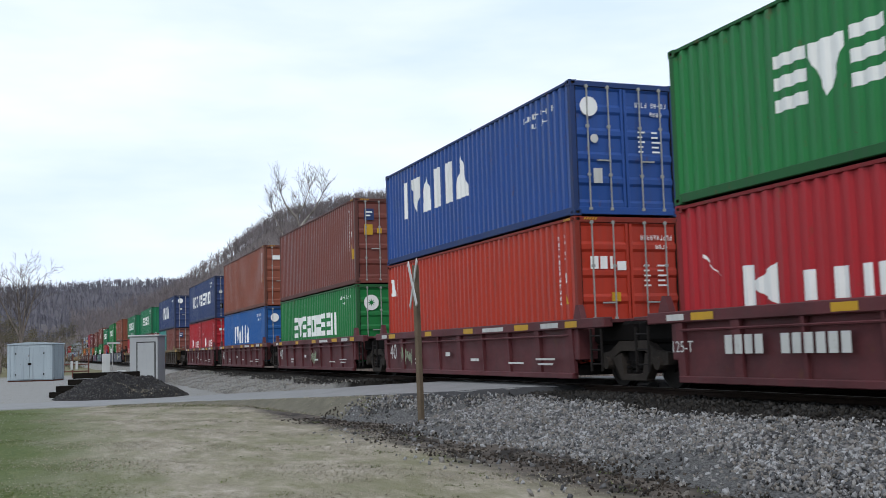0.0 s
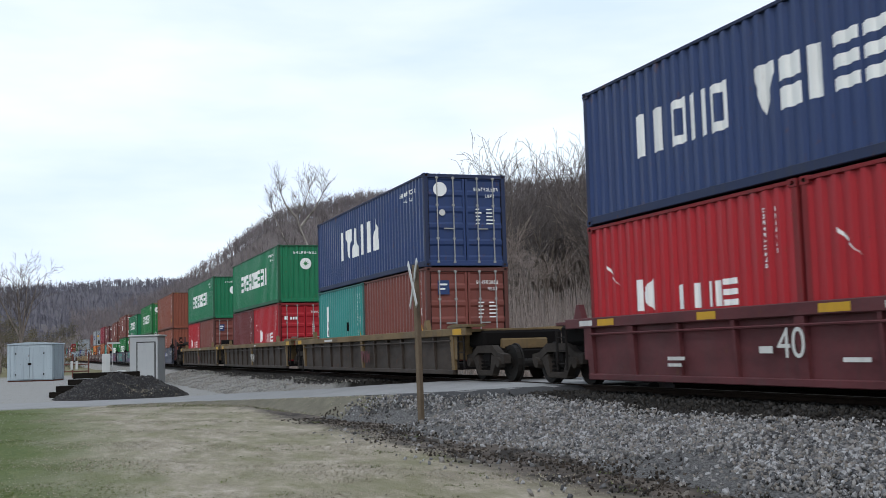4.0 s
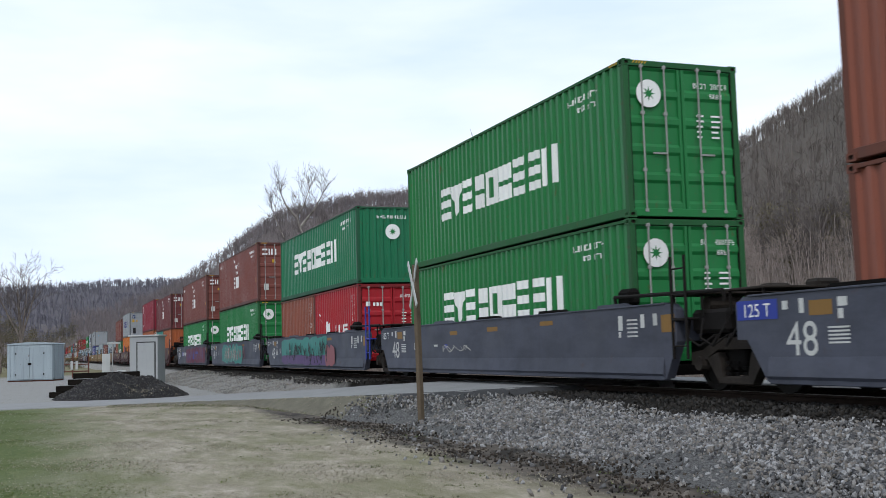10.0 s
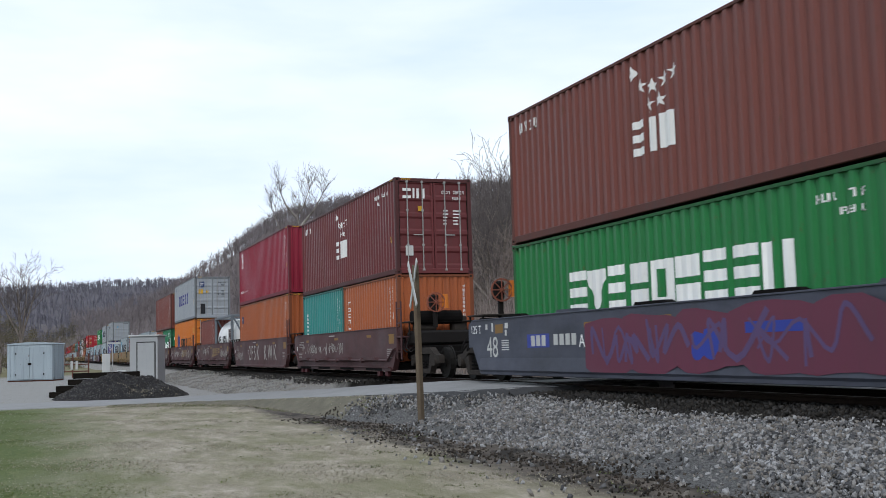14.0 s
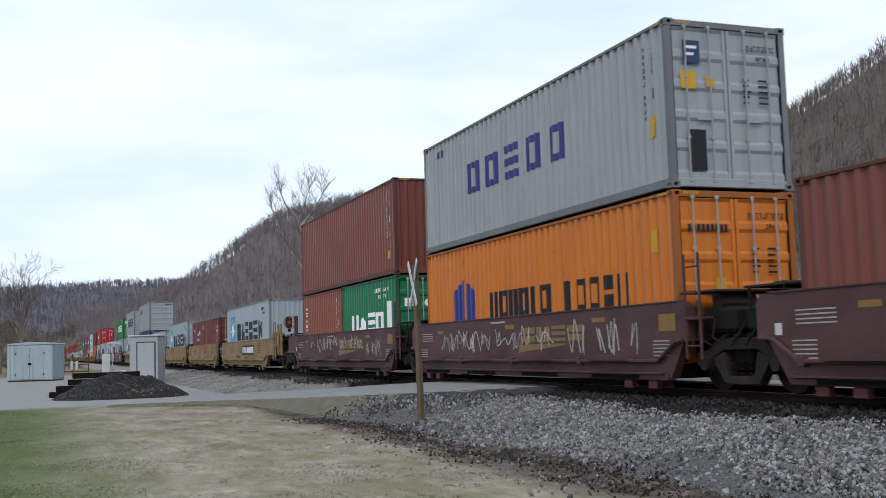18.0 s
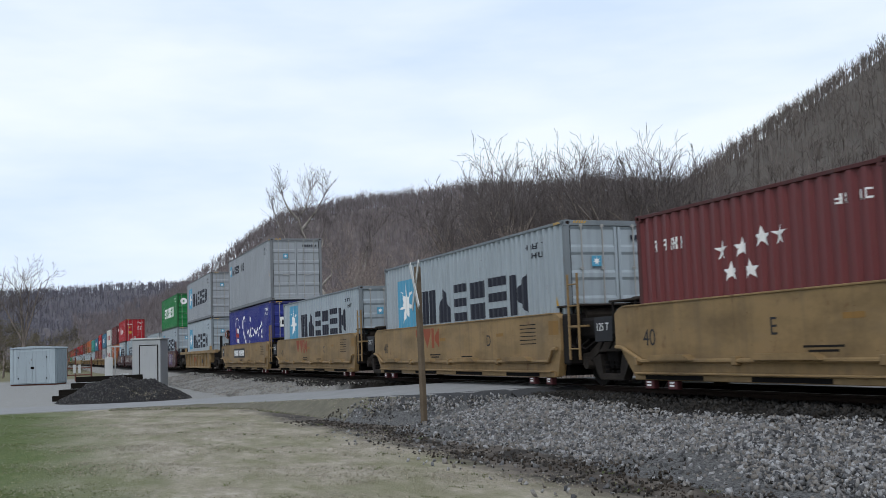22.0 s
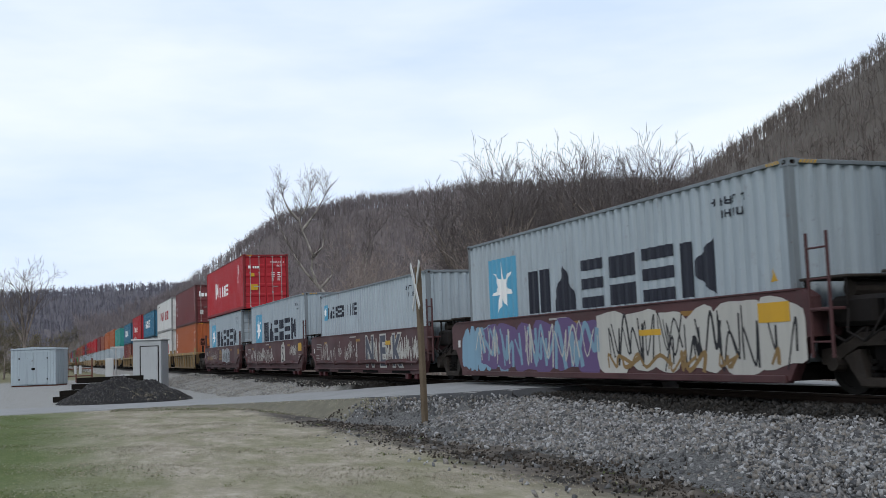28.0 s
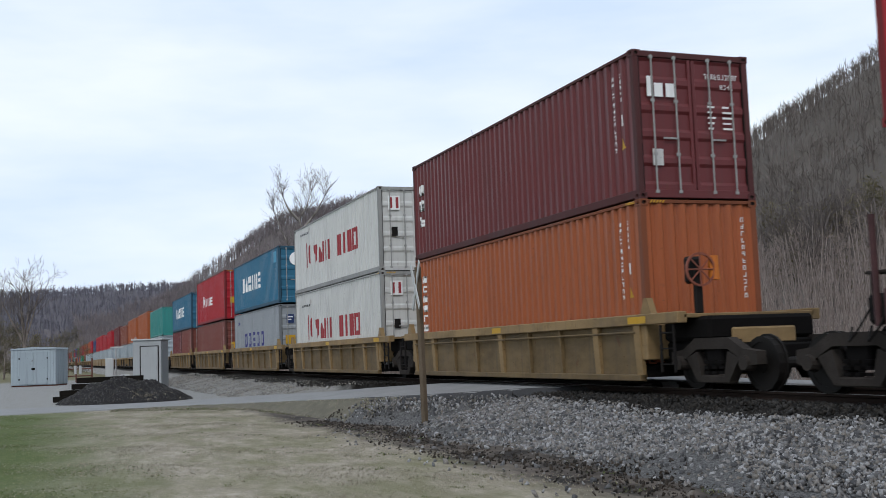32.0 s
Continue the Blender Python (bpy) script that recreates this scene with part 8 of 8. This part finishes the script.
plain_box(542.2, LOW, "brown steel container with yellow door stickers", BROWN, 40, S86, "door", (), [("door_sticker", YELLOW, end_patch([(-0.9, -0.45, 0.95, 1.3)], 0.009))])
container(557.8, LOW + 2.61, "grey-blue steel container with white lettering", SLATEBLUE, 40, S86, "door", [("side_lettering", WHITE, word("ja81n3", 9.5, 4.2, 1.0, 0.75, 0.2))], [door_codes(S86, 111)])
plain_box(557.8, LOW, "short brown steel container", BROWN, 20, S86, "door")
plain_box(563.94, LOW, "short maroon steel container", MAROON, 20, S86, "wall")

# the far tail of the train
FAR = {"teal": TEAL, "rusty orange": ORANGE, "red-brown": REDBROWN, "red": RED, "maroon": MAROON, "pale grey": PALE, "green": GREEN, "blue": BLUE, "dark blue": NAVY, "silver grey": SILVER}
ORDER = ["teal", "rusty orange", "rusty orange", "red-brown", "maroon", "red", "red", "red", "red", "dark blue", "red", "rusty orange", "red-brown", "rusty orange", "red", "red-brown", "maroon", "green", "red-brown", "blue", "red", "maroon"]
y = 578.4
for i in range(36):
    if i % 5 == 0 and i:
        y += 4.4
    style = (i // 5) % 3
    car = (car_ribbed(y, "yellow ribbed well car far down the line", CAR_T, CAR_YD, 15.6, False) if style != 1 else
           car_smooth(y, "tan smooth-sided well car far down the line", CAR_T, 15.05, near=False))
    low = "pale grey" if i < 12 else rng.choice(list(FAR))
    plain_box(y, LOW, low + " steel container far down the line", FAR[low], 40, S86, "door", near=False)
    if i < 22 or rng.random() < 0.6:
        up = ORDER[i % len(ORDER)]
        plain_box(y, LOW + 2.61, up + " steel container far down the line", FAR[up], 40, S96 if i % 3 else S86, "door", near=False)
    y += 15.6 if style != 1 else 15.05


def motions():
    """The whole train rolls past at one speed; its wheels turn while they are near."""
    for ob in MOVERS:
        x, y, z = ob.location
        walk(ob, [(0, pose(x, y, z)), (16, pose(x, y - 16 * SPEED, z)), (32, pose(x, y - 32 * SPEED, z))])
    turn = math.degrees(SPEED / 0.42)
    for w, car, y in WHEELS:
        start = car.location.y + y
        if start > 530:
            continue
        a, b = max(0.0, (start - 55) / SPEED), min(32.0, (start - 4) / SPEED)
        if b <= a + 0.1:
            continue
        x, yy, z = w.location
        rows, n = [], int((b - a) * FPS)
        for i in range(n + 1):
            rows.append((a + i / FPS, pose(x, yy, z, turn * i / FPS)))
        if a > 0.05:
            rows.insert(0, (0, rows[0][1]))
        if b < 31.95:
            rows.append((32, rows[-1][1]))
        walk(w, rows)

# ---- things by the road ----
POSTWOOD = plain("weathered_brown_post", (0.13, 0.1, 0.07), 0.85, 0, 0.35, 3.0)
SIGNWHITE = paint("weathered_white_sign", (0.66, 0.67, 0.66), 0.5, 0.3, 0.1)
SHED = paint("chalky_white_blue_sheet_metal", (0.47, 0.55, 0.6), 0.6, 0.65, 0.3)
CABIN = paint("pale_grey_cabin_paint", (0.5, 0.52, 0.53), 0.5, 0.25, 0.05)
RUSTY = plain("rusty_pipe", (0.14, 0.06, 0.045), 0.8, 0.2, 0.3, 5)
COAL = stone_material("dark_asphalt_millings", (0.025, 0.024, 0.026), (0.1, 0.096, 0.096), True)
HEAP = plain("dark_millings_heap", (0.03, 0.029, 0.03), 0.95, 0, 0.4, 5, 0.9, 0.04)

post = thing("crossing_sign", "weathered brown wooden post with a white crossbuck sign seen edge-on", "sign", "", (6.89, 19.73, 0.0))
part("post", mesh_of("sign_post", POSTWOOD, lambda: Shape().box(-0.052, 0.052, -0.052, 0.052, -0.4, 3.15, 0.012)), post).rotation_euler = (0, radians(-1.0), radians(20))
for i, way in enumerate((1, -1)):
    b = part("sign_board", mesh_of(("sign_board", way), SIGNWHITE, lambda: Shape().box(-0.6, 0.6, -0.01, 0.01, -0.06, 0.06, 0.004)), post, "weathered white crossbuck board", (-0.075 - 0.024 * i, 0.05, 2.78))
    b.rotation_euler = (0, radians(48 * way), radians(82))
part("bracket", mesh_of("sign_bracket", STEEL, lambda: Shape().box(-0.11, -0.06, -0.05, 0.05, 2.7, 2.82, 0.006)), post)

cab = thing("equipment_cabin", "small pale grey sheet-metal cabin with one door", "cabin", "", (5.05, 57.3, 0.02))
cab.rotation_euler = (0, 0, radians(-20))
part("body", mesh_of("cabin_body", CABIN, lambda: Shape().box(-0.72, 0.72, -0.75, 0.75, 0.12, 2.52, 0.02)), cab)
part("roof", mesh_of("cabin_roof", SIGNWHITE, lambda: Shape().box(-0.8, 0.8, -0.83, 0.83, 2.52, 2.6, 0.02)), cab, "white flat roof")
part("plinth", mesh_of("cabin_plinth", STEEL, lambda: Shape().box(-0.74, 0.74, -0.77, 0.77, 0.0, 0.12, 0.01)), cab)
dr = part("door", mesh_of("cabin_door", CABIN, lambda: Shape().box(-0.32, 0.55, -0.785, -0.752, 0.16, 2.2, 0.012)), cab, "pale grey flush door")
part("door_frame", mesh_of("cabin_frame", DARKSTEEL, lambda: Shape().box(-0.37, -0.325, -0.775, -0.745, 0.14, 2.25).box(0.555, 0.6, -0.775, -0.745, 0.14, 2.25).box(-0.325, 0.555, -0.775, -0.745, 2.205, 2.25)), cab)
part("handle", mesh_of("cabin_handle", STEEL, lambda: Shape().box(0.44, 0.48, -0.83, -0.785, 1.1, 1.24, 0.008)), dr)
for i in range(7):
    part("wall_rib", mesh_of("cabin_rib", CABIN, lambda: Shape().box(-0.745, -0.72, -0.02, 0.02, 0.14, 2.5, 0.005)), cab, "", (0, -0.66 + 0.22 * i, 0))
for x in (-0.6, 0.6):
    part("lifting_eye", mesh_of("cabin_eye", STEEL, lambda: Shape().ring((0, -0.7, 2.66), (0, 1, 0), 0.035, 0.06, 0.02, 12)), cab, "", (x, 0, 0))

shed = thing("metal_shed", "chalky pale blue-white metal storage shed with double doors", "shed", "", (-0.5, 81.3, 0.0))
shed.rotation_euler = (0, 0, radians(-18))
shed.scale = (1, 1, 1.12)
part("body", mesh_of("shed_body", SHED, lambda: Shape().box(-1.62, 1.5, -1.2, 1.5, 0.08, 2.3, 0.03)), shed)
part("roof", mesh_of("shed_roof", SHED, lambda: Shape().prism_y([(-1.68, 2.3), (1.56, 2.3), (1.5, 2.38), (-0.05, 2.46), (-1.6, 2.38)], -1.26, 1.56)), shed)
part("skid", mesh_of("shed_skid", RUSTY, lambda: Shape().box(-1.6, 1.48, -1.1, 1.4, 0, 0.08)), shed)
for sx in (-1, 1):
    d = part("door", mesh_of(("shed_door", sx), SHED, lambda: Shape().box(*sorted((sx * 0.02 - 0.05, sx * 0.98 - 0.05)), -1.235, -1.2, 0.14, 2.14, 0.01)), shed)
    part("hinge", mesh_of(("shed_hinge", sx), DARKSTEEL, lambda: Shape().box(sx * 0.97 - 0.09, sx * 0.97 - 0.01, -1.25, -1.235, 0.4, 0.5).box(sx * 0.97 - 0.09, sx * 0.97 - 0.01, -1.25, -1.235, 1.7, 1.8)), d)
part("hasp", mesh_of("shed_hasp", GRIME, lambda: Shape().box(-0.17, 0.07, -1.262, -1.236, 1.02, 1.16, 0.01)), shed, "dark hasp and padlock")
for x in (-1.4, -1.15, 1.1, 1.32):
    part("wall_rib", mesh_of("shed_rib", SHED, lambda: Shape().box(-0.03, 0.03, -1.225, -1.2, 0.1, 2.28, 0.008)), shed, "", (x, 0, 0))
for y in (-0.7, -0.1, 0.5, 1.1):
    part("wall_rib", mesh_of("shed_rib_side", SHED, lambda: Shape().box(1.5, 1.525, -0.03, 0.03, 0.1, 2.28, 0.008)), shed, "", (0, y, 0))


def heap(x, y):
    """Height of the pile of millings."""
    u, w = (x - 2.75) / 2.5, (y - 42.2) / 2.3
    d = np.sqrt(u * u + w * w)
    lump = 0.1 * np.sin(x * 2.3 + y) + 0.07 * np.sin(x * 5.1 - y * 3.7) + 0.04 * np.sin(x * 11 + y * 9)
    return np.maximum(-0.06, 0.98 * np.clip(1 - d, 0, 1) ** 0.85 + lump * np.clip(1 - d, 0, 1) * 1.6 - 0.06 * (d > 1))


hm = grid_mesh("heap", np.linspace(0.1, 5.4, 70), np.linspace(39.8, 44.6, 60), heap)
hm.materials.append(HEAP)
hp = tagged(new("spoil_heap", hm), "heap of dark asphalt millings with a few dry weeds", "pile")
hs = stones(7000, 0.4, 5.2, 40.0, 44.4, 0.014, 0.034, COAL, "rubble", "dark loose lumps", heap, hp, lambda x, y: (heap(x, y) > 0.0) * 1.0)
g = np.random.RandomState(2)
wp = np.stack([g.normal(3.5, 0.5, 40), g.normal(40.6, 0.25, 40), np.zeros(40)], 1)
wp[:, 2] = heap(wp[:, 0], wp[:, 1])
v, f = scatter(BLADES, wp, g.uniform(0.06, 0.14, 40), g.uniform(0, 6.28, 40))
wm = array_mesh("weeds", v, f)
wm.materials.append(STRAW)
ob = new("weed_tuft", wm)
ob.parent = hp
tagged(ob, "dry pale weeds", kind="stuff")

for i, (x, y, z, L, a) in enumerate(((1.75, 45.0, 0.22, 2.6, 4), (1.9, 45.4, 0.22, 2.6, 1), (2.2, 45.1, 0.46, 2.6, -2), (2.4, 45.5, 0.7, 2.6, 3), (1.5, 44.8, 0.0, 2.6, 2), (1.8, 45.3, 0.0, 2.6, -3))):
    t = tagged(new("timber_tie", mesh_of("loose_tie", TIMBER, lambda: Shape().box(-1.3, 1.3, -0.115, 0.115, 0, 0.22, 0.014))), "old dark creosoted timber tie in a stack behind the pile", "timber", "stack of old ties")
    t.location, t.rotation_euler = (x, y, z), (0, 0, radians(a))

sig = thing("signal_box", "small white trackside box on a post with a bracket", "signal", "", (3.65, 70, 0))
part("case", mesh_of("signal_case", SIGNWHITE, lambda: Shape().box(-0.24, 0.24, -0.2, 0.2, 0.55, 1.75, 0.03)), sig)
part("post", mesh_of("signal_post", STEEL, lambda: Shape().tube((0, 0, 0), (0, 0, 0.55), 0.06, n=10).tube((0.38, 0, 0), (0.38, 0, 2.4), 0.04, n=8)), sig)
part("bracket", mesh_of("signal_bracket", SIGNWHITE, lambda: Shape().box(0.05, 0.85, -0.03, 0.03, 2.36, 2.46, 0.01).tube((0.38, 0, 2.0), (0.05, 0, 2.36), 0.02, n=6)), sig, "white cross arm")
box = thing("junction_box", "low white box on the gravel beside the track", "box", "", (4.45, 68, 0))
part("case", mesh_of("low_case", SIGNWHITE, lambda: Shape().box(-0.26, 0.26, -0.2, 0.2, 0.45, 0.72, 0.02)), box)
part("leg", mesh_of("low_leg", STEEL, lambda: Shape().box(-0.04, 0.04, -0.04, 0.04, 0, 0.45)), box)
gate = thing("pipe_gate", "rusty pipe gate with white marker plates", "gate", "", (1.6, 90, 0))
for x in (-1.6, 0.55, 1.75):
    part("gate_post", mesh_of("gate_post", RUSTY, lambda: Shape().tube((0, 0, -0.2), (0, 0, 1.9), 0.06, n=8)), gate, "", (x, 0, 0))
for z in (0.5, 1.05):
    part("gate_bar", mesh_of("gate_bar", RUSTY, lambda: Shape().tube((-1.6, 0, 0), (1.75, 0, 0), 0.045, n=8)), gate, "", (0, 0, z))
for x in (0.48, 0.86):
    part("marker_plate", mesh_of("marker_plate", SIGNWHITE, lambda: Shape().box(-0.1, 0.1, -0.09, -0.065, 0.65, 1.32, 0.01)), gate, "white marker plate", (x, 0, 0))


motions()
